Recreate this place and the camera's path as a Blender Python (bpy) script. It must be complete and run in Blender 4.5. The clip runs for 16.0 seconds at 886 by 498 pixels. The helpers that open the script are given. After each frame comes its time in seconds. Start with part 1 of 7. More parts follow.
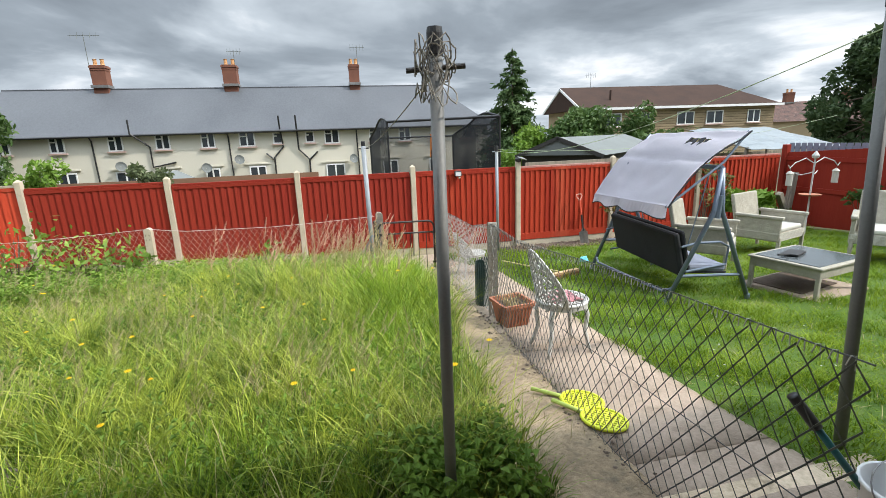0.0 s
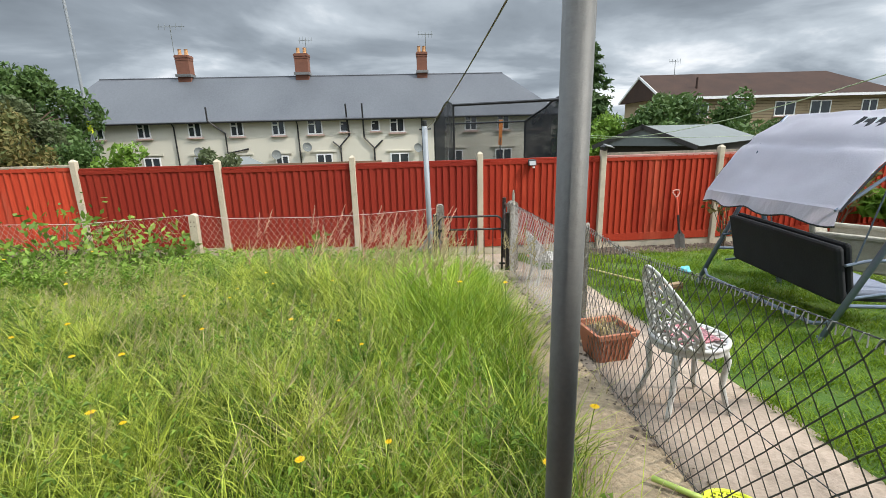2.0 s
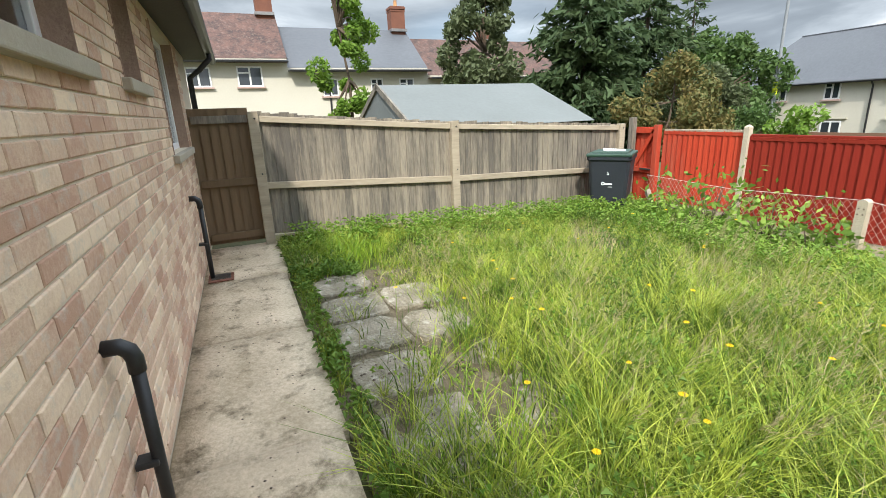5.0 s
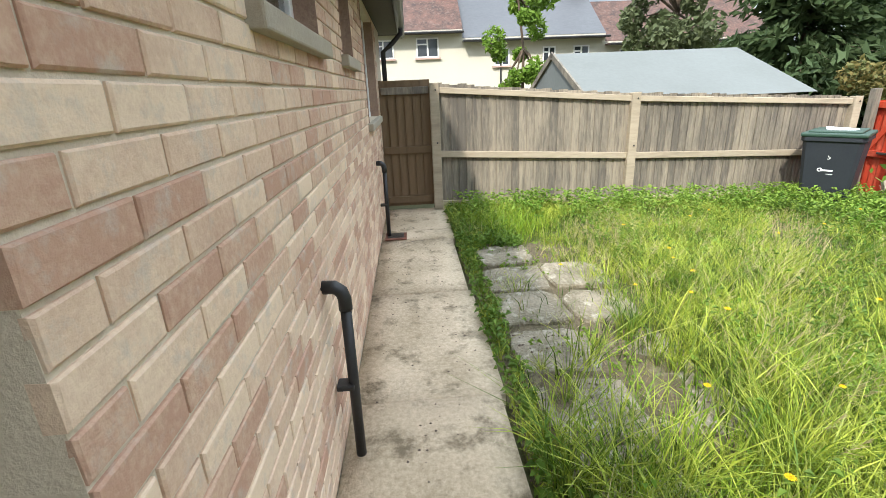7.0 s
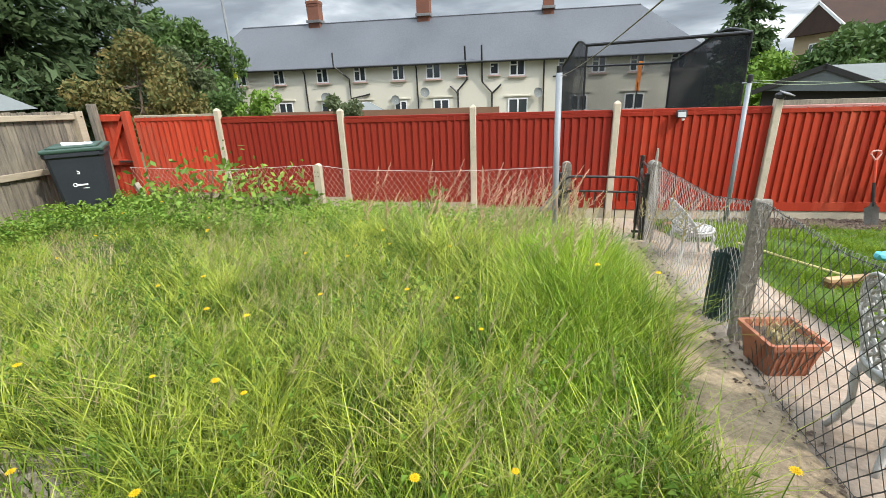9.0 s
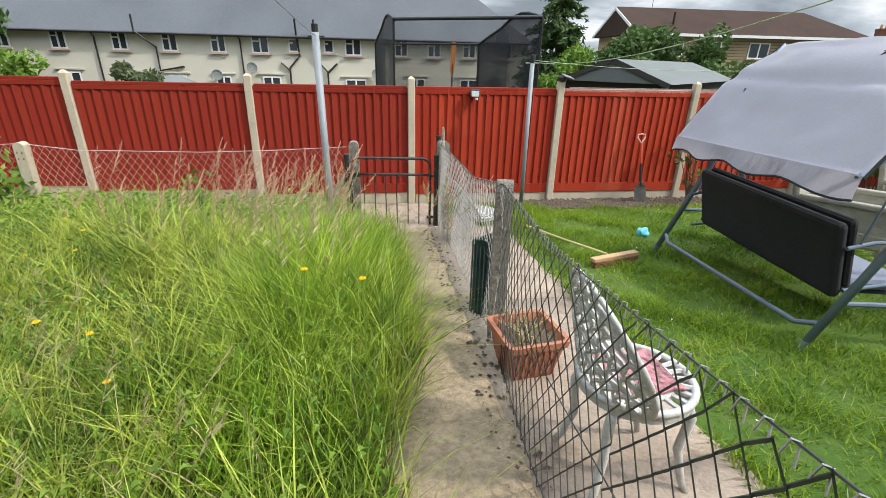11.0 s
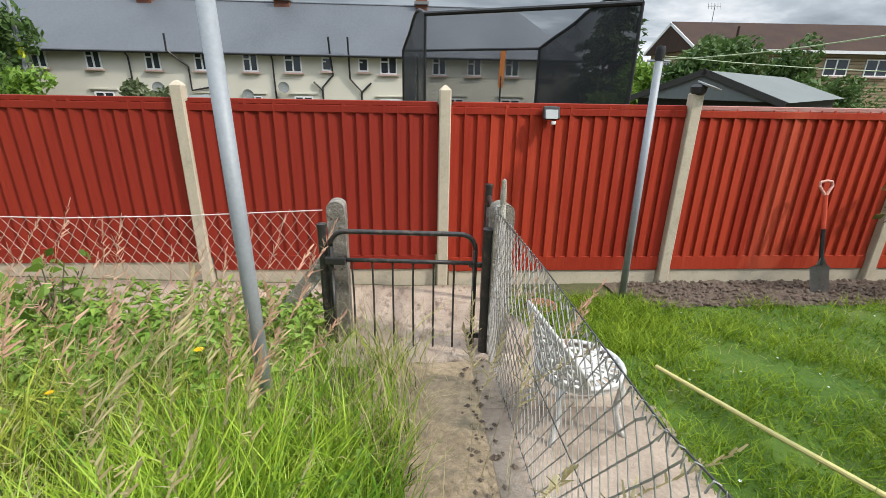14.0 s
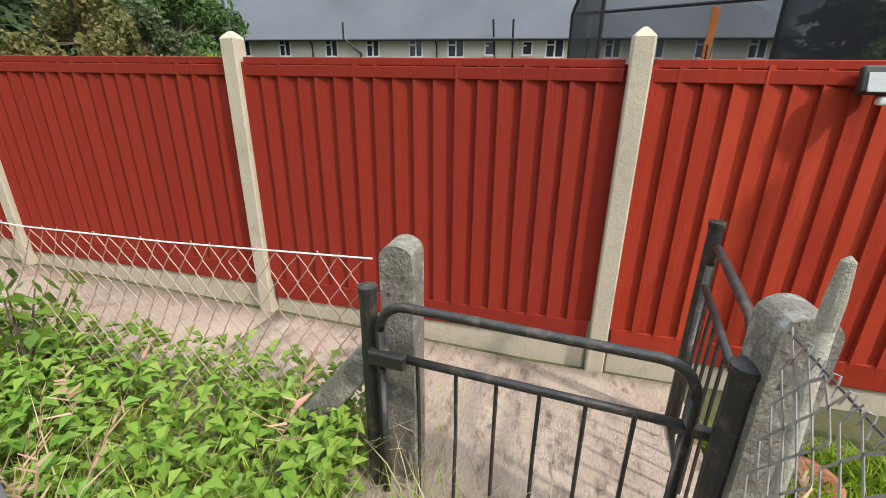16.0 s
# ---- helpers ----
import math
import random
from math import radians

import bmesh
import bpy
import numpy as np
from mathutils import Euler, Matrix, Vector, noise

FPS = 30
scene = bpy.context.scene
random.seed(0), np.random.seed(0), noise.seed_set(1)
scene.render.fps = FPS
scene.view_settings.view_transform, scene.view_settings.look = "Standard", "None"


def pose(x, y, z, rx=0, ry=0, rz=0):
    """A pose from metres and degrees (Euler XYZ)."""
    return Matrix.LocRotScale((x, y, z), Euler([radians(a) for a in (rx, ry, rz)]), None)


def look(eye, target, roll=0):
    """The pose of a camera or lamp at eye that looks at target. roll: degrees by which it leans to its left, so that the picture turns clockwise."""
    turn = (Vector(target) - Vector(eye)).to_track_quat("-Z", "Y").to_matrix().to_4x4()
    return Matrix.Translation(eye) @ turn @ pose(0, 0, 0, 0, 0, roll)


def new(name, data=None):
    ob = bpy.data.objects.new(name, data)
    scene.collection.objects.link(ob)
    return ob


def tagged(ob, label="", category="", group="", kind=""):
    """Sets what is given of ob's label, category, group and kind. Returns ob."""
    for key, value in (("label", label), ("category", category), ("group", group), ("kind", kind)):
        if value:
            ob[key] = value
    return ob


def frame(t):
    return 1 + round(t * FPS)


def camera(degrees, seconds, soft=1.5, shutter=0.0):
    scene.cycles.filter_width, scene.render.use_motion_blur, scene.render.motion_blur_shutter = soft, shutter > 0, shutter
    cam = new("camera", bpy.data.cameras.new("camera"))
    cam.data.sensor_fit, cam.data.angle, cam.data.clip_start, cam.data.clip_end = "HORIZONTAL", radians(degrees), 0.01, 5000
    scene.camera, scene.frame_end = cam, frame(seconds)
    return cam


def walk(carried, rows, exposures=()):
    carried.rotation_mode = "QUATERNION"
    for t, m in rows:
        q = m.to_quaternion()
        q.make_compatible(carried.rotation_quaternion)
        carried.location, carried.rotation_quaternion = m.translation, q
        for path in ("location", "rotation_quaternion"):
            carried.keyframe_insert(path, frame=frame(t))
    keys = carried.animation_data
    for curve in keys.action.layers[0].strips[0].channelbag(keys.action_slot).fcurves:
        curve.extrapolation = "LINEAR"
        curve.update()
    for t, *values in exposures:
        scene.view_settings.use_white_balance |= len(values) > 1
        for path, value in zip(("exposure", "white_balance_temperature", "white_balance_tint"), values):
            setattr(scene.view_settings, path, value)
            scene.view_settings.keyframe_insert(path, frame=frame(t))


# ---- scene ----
cam = camera(87.8, 16.0, 0.65)
PATH = [
    (0, (0.154, -0.054, 1.6), (0.554, 1.849, 1.133), -2.1),
    (0.5, (0.174, 0.297, 1.645), (0.525, 2.207, 1.17), -1.8),
    (1, (0.206, 0.508, 1.644), (0.513, 2.422, 1.154), -1.5),
    (1.5, (0.258, 0.665, 1.612), (0.503, 2.587, 1.113), -1.3),
    (2, (0.239, 0.877, 1.476), (0.378, 2.81, 0.983), -1.5),
    (2.5, (0.234, 1.068, 1.525), (0.213, 3.01, 1.044), -1.4),
    (3, (0.263, 1.19, 1.524), (-0.005, 3.116, 1.058), -1.4),
    (3.5, (0.225, 1.228, 1.534), (-0.421, 3.062, 1.064), -1.5),
    (4, (0.159, 1.241, 1.516), (-0.931, 2.845, 1.028), -1.6),
    (4.5, (0.064, 1.233, 1.488), (-1.439, 2.447, 0.973), -2.1),
    (5, (0.012, 1.15, 1.531), (-1.755, 1.901, 0.972), -2.3),
    (5.2, (0.04, 1.125, 1.515), (-1.789, 1.698, 0.945), -2.4),
    (6.25, (0.0, 1.06, 1.54), (-1.88, 0.98, 0.935), -2.6),
    (7.3, (0.023, 1.024, 1.554), (-1.841, 1.386, 0.926), -2.4),
    (7.5, (0.0, 1.036, 1.547), (-1.813, 1.634, 0.953), -2.7),
    (8, (-0.042, 1.249, 1.465), (-1.503, 2.479, 0.871), -3.1),
    (8.5, (0.038, 1.262, 1.551), (-0.874, 2.917, 0.896), -2.9),
    (9, (0.117, 1.265, 1.528), (-0.213, 3.111, 0.834), -2.2),
    (9.5, (0.374, 1.252, 1.46), (0.508, 3.109, 0.729), -0.5),
    (9.7, (0.495, 1.246, 1.453), (0.767, 3.079, 0.699), 0.4),
    (10.4, (0.77, 1.60, 1.41), (1.05, 3.435, 0.65), 1.2),
    (11.8, (0.982, 2.437, 1.306), (1.223, 4.278, 0.563), 2.2),
    (12, (0.999, 2.623, 1.308), (1.205, 4.479, 0.591), 2.0),
    (12.5, (1.068, 3.056, 1.279), (1.231, 4.937, 0.62), 1.6),
    (13, (1.06, 3.505, 1.247), (1.223, 5.392, 0.603), 1.5),
    (13.5, (1.05, 3.918, 1.24), (1.201, 5.801, 0.585), 1.2),
    (14, (1.11, 4.352, 1.195), (1.237, 6.227, 0.511), 1.1),
    (14.5, (1.091, 4.756, 1.124), (1.159, 6.625, 0.417), 0.9),
    (15, (1.162, 5.121, 1.091), (1.115, 6.986, 0.369), 0.8),
    (15.5, (1.16, 5.456, 1.05), (0.937, 7.305, 0.321), 0.8),
    (16, (1.117, 5.814, 1.014), (0.627, 7.608, 0.279), 0.6),
]
EXPOSURES = [(0, 0.38), (1, 0.30), (3, 0.25), (4.5, 0.38), (5.2, 0.58), (7.5, 0.74), (8.0, 0.54), (8.5, 0.46), (9.0, 0.42), (9.5, 0.30), (12, 0.18), (14, 0.14), (16, 0.20)]
walk(cam, [(t, look(eye, target, roll)) for t, eye, target, roll in PATH], EXPOSURES)

# ---- sky, sun and exposure ----
SUN = Vector((0.64, -0.285, 0.68)).normalized()
world = bpy.data.worlds.new("sky")
scene.world = world
world.use_nodes = True
wn, wl = world.node_tree.nodes, world.node_tree.links
wn.clear()
w_out = wn.new("ShaderNodeOutputWorld")
w_sky = wn.new("ShaderNodeTexSky")
w_sky.sky_type, w_sky.sun_disc = "NISHITA", False
w_sky.sun_elevation = math.asin(SUN.z)
w_sky.sun_rotation = math.atan2(SUN.x, SUN.y)
w_bg = wn.new("ShaderNodeBackground")
w_bg.inputs[1].default_value = 0.10
w_cloud_bg = wn.new("ShaderNodeBackground")
w_cloud_bg.inputs[1].default_value = 1.0
w_co = wn.new("ShaderNodeTexCoord")
w_sep = wn.new("ShaderNodeSeparateXYZ")
w_z = wn.new("ShaderNodeMath"); w_z.operation = "MAXIMUM"; w_z.inputs[1].default_value = 0.0
w_z2 = wn.new("ShaderNodeMath"); w_z2.operation = "ADD"; w_z2.inputs[1].default_value = 0.16
w_dx = wn.new("ShaderNodeMath"); w_dx.operation = "DIVIDE"
w_dy = wn.new("ShaderNodeMath"); w_dy.operation = "DIVIDE"
w_com = wn.new("ShaderNodeCombineXYZ")
wl.new(w_co.outputs["Generated"], w_sep.inputs[0])
wl.new(w_sep.outputs["Z"], w_z.inputs[0]); wl.new(w_z.outputs[0], w_z2.inputs[0])
wl.new(w_sep.outputs["X"], w_dx.inputs[0]); wl.new(w_z2.outputs[0], w_dx.inputs[1])
wl.new(w_sep.outputs["Y"], w_dy.inputs[0]); wl.new(w_z2.outputs[0], w_dy.inputs[1])
wl.new(w_dx.outputs[0], w_com.inputs[0]); wl.new(w_dy.outputs[0], w_com.inputs[1])
w_n1 = wn.new("ShaderNodeTexNoise")
w_n1.inputs["Scale"].default_value, w_n1.inputs["Detail"].default_value = 0.75, 8.0
w_n1.inputs["Roughness"].default_value, w_n1.inputs["Distortion"].default_value = 0.52, 0.35
w_n2 = wn.new("ShaderNodeTexNoise")
w_n2.inputs["Scale"].default_value, w_n2.inputs["Detail"].default_value = 0.28, 3.0
wl.new(w_com.outputs[0], w_n1.inputs["Vector"]); wl.new(w_com.outputs[0], w_n2.inputs["Vector"])
w_ramp = wn.new("ShaderNodeValToRGB")
for p, c in ((0.30, (0.165, 0.195, 0.23, 1)), (0.46, (0.28, 0.325, 0.375, 1)), (0.57, (0.48, 0.54, 0.60, 1)), (0.70, (1.05, 1.07, 1.10, 1))):
    e = w_ramp.color_ramp.elements.new(p) if p not in (0.30, 0.70) else w_ramp.color_ramp.elements[0 if p == 0.30 else -1]
    e.position, e.color = p, c
w_side = wn.new("ShaderNodeMath"); w_side.operation = "MULTIPLY_ADD"; w_side.inputs[1].default_value = 0.065
wl.new(w_sep.outputs["X"], w_side.inputs[0]); wl.new(w_n1.outputs[0], w_side.inputs[2])
wl.new(w_side.outputs[0], w_ramp.inputs[0])
w_gap = wn.new("ShaderNodeValToRGB")
w_gap.color_ramp.elements[0].position, w_gap.color_ramp.elements[0].color = 0.60, (1, 1, 1, 1)
w_gap.color_ramp.elements[1].position, w_gap.color_ramp.elements[1].color = 0.72, (0.35, 0.35, 0.35, 1)
wl.new(w_n2.outputs[0], w_gap.inputs[0])
w_mix = wn.new("ShaderNodeMixShader")
wl.new(w_gap.outputs[0], w_mix.inputs[0])
wl.new(w_sky.outputs[0], w_bg.inputs[0])
w_up = wn.new("ShaderNodeMapRange")
for i, q in zip((1, 2, 3, 4), (0.32, 0.75, 1.0, 5.2)):
    w_up.inputs[i].default_value = q
wl.new(w_z.outputs[0], w_up.inputs[0]); wl.new(w_up.outputs[0], w_cloud_bg.inputs[1])
wl.new(w_ramp.outputs[0], w_cloud_bg.inputs[0])
wl.new(w_bg.outputs[0], w_mix.inputs[1]); wl.new(w_cloud_bg.outputs[0], w_mix.inputs[2])
wl.new(w_mix.outputs[0], w_out.inputs[0])

sun_data = bpy.data.lights.new("sun", "SUN")
sun_data.energy, sun_data.angle, sun_data.color = 3.3, radians(3.0), (1.0, 0.95, 0.87)
sun_ob = new("sun", sun_data)
sun_ob.matrix_world = look(SUN * 40, (0, 0, 0))

# ---- materials ----
MATS = {}


def mat(name, col, col2=None, rough=0.8, big=1.2, small=22.0, mix=0.5, bump=0.15, metal=0.0, per=0.0, stain=None, stain_amt=0.0,
        stretch=(1, 1, 1), leaf=False, spec=0.4, obj=False, island=False):
    """A procedural surface: two colours mixed by a large and a fine noise, an optional stain, bump, and a random shift for each object or island."""
    m = bpy.data.materials.new(name)
    m.use_nodes = True
    n, l = m.node_tree.nodes, m.node_tree.links
    b = n["Principled BSDF"]
    col2 = col2 or tuple(c * 0.72 for c in col)
    co = n.new("ShaderNodeTexCoord")
    mp = n.new("ShaderNodeMapping")
    mp.inputs["Scale"].default_value = stretch
    src = co.outputs["Object"]
    if not obj:
        geo = n.new("ShaderNodeNewGeometry")
        src = geo.outputs["Position"]
    l.new(src, mp.inputs[0])
    n1, n2 = n.new("ShaderNodeTexNoise"), n.new("ShaderNodeTexNoise")
    n1.inputs["Scale"].default_value, n1.inputs["Detail"].default_value = big, 4.0
    n2.inputs["Scale"].default_value, n2.inputs["Detail"].default_value = small, 6.0
    n2.inputs["Roughness"].default_value = 0.65
    l.new(mp.outputs[0], n1.inputs["Vector"]); l.new(mp.outputs[0], n2.inputs["Vector"])
    add = n.new("ShaderNodeMath"); add.operation = "MULTIPLY_ADD"
    add.inputs[1].default_value = 0.5
    half = n.new("ShaderNodeMath"); half.operation = "MULTIPLY"; half.inputs[1].default_value = 0.5
    l.new(n2.outputs[0], half.inputs[0])
    l.new(n1.outputs[0], add.inputs[0]); l.new(half.outputs[0], add.inputs[2])
    rng = n.new("ShaderNodeMapRange")
    rng.inputs[1].default_value, rng.inputs[2].default_value = 0.5 - 0.22, 0.5 + 0.22
    rng.inputs[3].default_value, rng.inputs[4].default_value = 0.5 - mix, 0.5 + mix
    l.new(add.outputs[0], rng.inputs[0])
    fac = rng.outputs[0]
    if per:
        if leaf or island:
            g = n.new("ShaderNodeNewGeometry"); rnd = g.outputs["Random Per Island"]
        else:
            g = n.new("ShaderNodeObjectInfo"); rnd = g.outputs["Random"]
        sh = n.new("ShaderNodeMath"); sh.operation = "MULTIPLY_ADD"
        sh.inputs[1].default_value, sh.inputs[2].default_value = per, -per / 2
        l.new(rnd, sh.inputs[0])
        ad = n.new("ShaderNodeMath"); ad.operation = "ADD"; ad.use_clamp = True
        l.new(sh.outputs[0], ad.inputs[0]); l.new(fac, ad.inputs[1])
        fac = ad.outputs[0]
    mx = n.new("ShaderNodeMix"); mx.data_type = "RGBA"
    mx.inputs[6].default_value, mx.inputs[7].default_value = (*col, 1), (*col2, 1)
    l.new(fac, mx.inputs[0])
    out = mx.outputs[2]
    if stain:
        n3 = n.new("ShaderNodeTexNoise")
        n3.inputs["Scale"].default_value, n3.inputs["Detail"].default_value = big * 2.7, 8.0
        n3.inputs["Roughness"].default_value = 0.7
        l.new(mp.outputs[0], n3.inputs["Vector"])
        r3 = n.new("ShaderNodeMapRange")
        r3.inputs[1].default_value, r3.inputs[2].default_value = 0.52, 0.66
        r3.inputs[4].default_value = stain_amt
        l.new(n3.outputs[0], r3.inputs[0])
        ms = n.new("ShaderNodeMix"); ms.data_type = "RGBA"
        ms.inputs[7].default_value = (*stain, 1)
        l.new(r3.outputs[0], ms.inputs[0]); l.new(out, ms.inputs[6])
        out = ms.outputs[2]
    l.new(out, b.inputs["Base Color"])
    b.inputs["Roughness"].default_value, b.inputs["Metallic"].default_value = rough, metal
    b.inputs["Specular IOR Level"].default_value = 0.28 if leaf else spec
    if bump:
        bp = n.new("ShaderNodeBump")
        bp.inputs["Strength"].default_value, bp.inputs["Distance"].default_value = bump, 0.02
        l.new(n2.outputs[0], bp.inputs["Height"]); l.new(bp.outputs[0], b.inputs["Normal"])
    if leaf:
        tr = n.new("ShaderNodeBsdfTranslucent")
        l.new(out, tr.inputs[0])
        ms2 = n.new("ShaderNodeMixShader"); ms2.inputs[0].default_value = 0.26
        l.new(b.outputs[0], ms2.inputs[1]); l.new(tr.outputs[0], ms2.inputs[2])
        l.new(ms2.outputs[0], n["Material Output"].inputs[0])
    MATS[name] = m
    return m


def glass_mat(name, tint=(0.9, 0.95, 0.95)):
    m = bpy.data.materials.new(name)
    m.use_nodes = True
    b = m.node_tree.nodes["Principled BSDF"]
    b.inputs["Base Color"].default_value = (*tint, 1)
    b.inputs["Roughness"].default_value, b.inputs["Transmission Weight"].default_value = 0.03, 1.0
    return m


def net_mat(name, col, cover):
    """Fine dark netting whose threads are too small to model: partly see-through."""
    m = bpy.data.materials.new(name)
    m.use_nodes = True
    n, l = m.node_tree.nodes, m.node_tree.links
    b = n["Principled BSDF"]
    b.inputs["Base Color"].default_value = (*col, 1)
    b.inputs["Roughness"].default_value = 0.8
    tr = n.new("ShaderNodeBsdfTransparent")
    ms = n.new("ShaderNodeMixShader")
    nz = n.new("ShaderNodeTexNoise"); nz.inputs["Scale"].default_value = 1.1; nz.inputs["Detail"].default_value = 3
    rg = n.new("ShaderNodeMapRange")
    rg.inputs[1].default_value, rg.inputs[2].default_value = 0.3, 0.7
    rg.inputs[3].default_value, rg.inputs[4].default_value = cover - 0.12, cover + 0.12
    l.new(nz.outputs[0], rg.inputs[0]); l.new(rg.outputs[0], ms.inputs[0])
    l.new(tr.outputs[0], ms.inputs[1]); l.new(b.outputs[0], ms.inputs[2])
    l.new(ms.outputs[0], n["Material Output"].inputs[0])
    return m


RED = mat("red fence paint", (0.3900, 0.0460, 0.0200), (0.2500, 0.0218, 0.0111), 0.62, 0.9, 30, 0.45, 0.25, per=0.55, stretch=(1, 1, 0.12), stain=(0.50, 0.10, 0.05), stain_amt=0.5, spec=0.15)
RED_DARK = mat("dark red fence paint", (0.2600, 0.0305, 0.0160), (0.2100, 0.0187, 0.0118), 0.62, 0.9, 30, 0.4, 0.2, per=0.4, stretch=(1, 1, 0.12), spec=0.15)
RED_LIGHT = mat("sun-bleached red paint", (0.5200, 0.0663, 0.0296), (0.3800, 0.0390, 0.0185), 0.66, 1.1, 30, 0.5, 0.25, per=0.6, stretch=(1, 1, 0.15), stain=(0.36, 0.13, 0.08), stain_amt=0.5, spec=0.15)
RAIL_TOP = mat("weathered red rail", (0.36, 0.10, 0.075), (0.46, 0.26, 0.23), 0.75, 3.0, 40, 0.7, 0.3, stretch=(0.2, 1, 1))
CONCRETE_POST = mat("post concrete", (0.54, 0.465, 0.35), (0.42, 0.36, 0.27), 0.9, 4, 60, 0.5, 0.25, per=0.3, stain=(0.28, 0.25, 0.17), stain_amt=0.4)
CONCRETE_OLD = mat("old lichened concrete", (0.27, 0.24, 0.20), (0.14, 0.125, 0.10), 0.95, 6, 70, 0.7, 0.8, stain=(0.46, 0.44, 0.38), stain_amt=0.8)
FLAGS = mat("broken mossy flagstone", (0.32, 0.275, 0.205), (0.12, 0.105, 0.065), 0.95, 4, 45, 0.9, 0.9, stain=(0.56, 0.52, 0.43), stain_amt=0.6)
PATIO = mat("stained concrete paving", (0.64, 0.52, 0.38), (0.38, 0.30, 0.20), 0.92, 1.8, 40, 0.9, 0.5, stain=(0.13, 0.10, 0.06), stain_amt=0.85)
PATH_PINK = mat("pinkish concrete path", (0.40, 0.315, 0.245), (0.27, 0.21, 0.16), 0.92, 2.3, 50, 0.9, 0.45, stain=(0.15, 0.115, 0.08), stain_amt=0.6)
WIRE_LIGHT = mat("galvanised fence wire", (0.50, 0.49, 0.47), (0.28, 0.27, 0.26), 0.45, 3, 30, 0.6, 0, metal=0.4)
DIRT = mat("trodden earth", (0.42, 0.32, 0.205), (0.20, 0.15, 0.095), 0.96, 2.6, 30, 0.9, 1.0, stain=(0.12, 0.10, 0.07), stain_amt=0.6)
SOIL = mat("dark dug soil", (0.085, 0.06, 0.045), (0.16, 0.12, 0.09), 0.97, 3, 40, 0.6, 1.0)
GROUND = mat("grassy ground", (0.055, 0.065, 0.02), (0.10, 0.09, 0.04), 0.95, 0.8, 18, 0.7, 0.6, stain=(0.15, 0.12, 0.06), stain_amt=0.6)
LAWN = mat("lawn turf", (0.035, 0.085, 0.006), (0.08, 0.13, 0.012), 0.95, 0.9, 25, 0.7, 0.6, stain=(0.20, 0.19, 0.07), stain_amt=0.3)
WOOD_GREY = mat("weathered grey boards", (0.31, 0.265, 0.20), (0.125, 0.11, 0.09), 0.88, 2.5, 34, 0.9, 0.5, per=0.6, stretch=(1, 1, 0.14), stain=(0.09, 0.08, 0.07), stain_amt=0.75)
WOOD_RAIL = mat("pale weathered rail", (0.45, 0.38, 0.28), (0.30, 0.25, 0.18), 0.88, 2.0, 30, 0.6, 0.35, per=0.4, stretch=(1, 0.15, 1), stain=(0.18, 0.15, 0.11), stain_amt=0.5)
WOOD_BROWN = mat("brown stained boards", (0.20, 0.13, 0.07), (0.12, 0.08, 0.045), 0.85, 1.0, 26, 0.5, 0.3, per=0.5, stretch=(1, 1, 0.12))
GALV = mat("galvanised steel", (0.30, 0.32, 0.335), (0.21, 0.225, 0.24), 0.55, 6, 60, 0.5, 0.08, metal=0.15)
GREY_PAINT = mat("dull grey painted pole", (0.165, 0.165, 0.155), (0.115, 0.115, 0.11), 0.55, 5, 70, 0.5, 0.12, metal=0.2)
BLACK_IRON = mat("chipped black iron paint", (0.018, 0.018, 0.018), (0.04, 0.036, 0.032), 0.42, 8, 60, 0.6, 0.2, stain=(0.14, 0.10, 0.075), stain_amt=0.55)
BLACK_PLASTIC = mat("black plastic", (0.015, 0.015, 0.016), (0.03, 0.03, 0.03), 0.45, 5, 60, 0.5, 0.05)
# Dull wire with the shade of its unlit side put into the colour.
WIRE_SHADED = mat("dull fence wire darkened as shade", (0.045, 0.047, 0.045), (0.10, 0.10, 0.095), 0.5, 3, 30, 0.6, 0, metal=0.5)
WIRE_WHITE = mat("whitish fence wire", (0.50, 0.34, 0.28), (0.34, 0.20, 0.16), 0.6, 2, 30, 0.6, 0, metal=0.1)
BRICK = mat("pinkish buff brick", (0.74, 0.57, 0.41), (0.47, 0.285, 0.20), 0.93, 4.0, 60, 0.5, 0.35, per=1.1, stain=(0.50, 0.44, 0.37), stain_amt=0.6)
BRICK_DARK = mat("darker mixed brick", (0.42, 0.29, 0.21), (0.27, 0.17, 0.13), 0.93, 7, 50, 0.7, 0.5)
MORTAR = mat("sandy mortar", (0.66, 0.57, 0.44), (0.52, 0.44, 0.33), 0.95, 3, 70, 0.5, 0.5)
SILL = mat("cast stone sill", (0.42, 0.37, 0.29), (0.31, 0.27, 0.21), 0.9, 3, 60, 0.5, 0.3)
UPVC = mat("white window plastic", (0.80, 0.80, 0.79), (0.72, 0.72, 0.71), 0.35, 2, 20, 0.4, 0)
GLASS = glass_mat("window glass")
DARK_ROOM = mat("dim room behind a window", (0.035, 0.04, 0.045), (0.02, 0.02, 0.022), 0.9)
RENDER_CREAM = mat("cream house render", (0.62, 0.585, 0.49), (0.53, 0.50, 0.42), 0.9, 0.25, 12, 0.5, 0.15)
SLATE = mat("grey slate roof", (0.062, 0.066, 0.075), (0.105, 0.11, 0.12), 0.6, 0.3, 9, 0.55, 0.25, stretch=(1, 0.4, 1))
TILE_BROWN = mat("brown roof tile", (0.070, 0.043, 0.033), (0.042, 0.03, 0.026), 0.95, 0.8, 10, 0.6, 0.4, spec=0.1)
TILE_RED = mat("reddish brown roof tile", (0.145, 0.085, 0.07), (0.065, 0.05, 0.047), 0.85, 1.6, 7, 1.0, 0.5, stain=(0.22, 0.16, 0.13), stain_amt=0.5, spec=0.12)
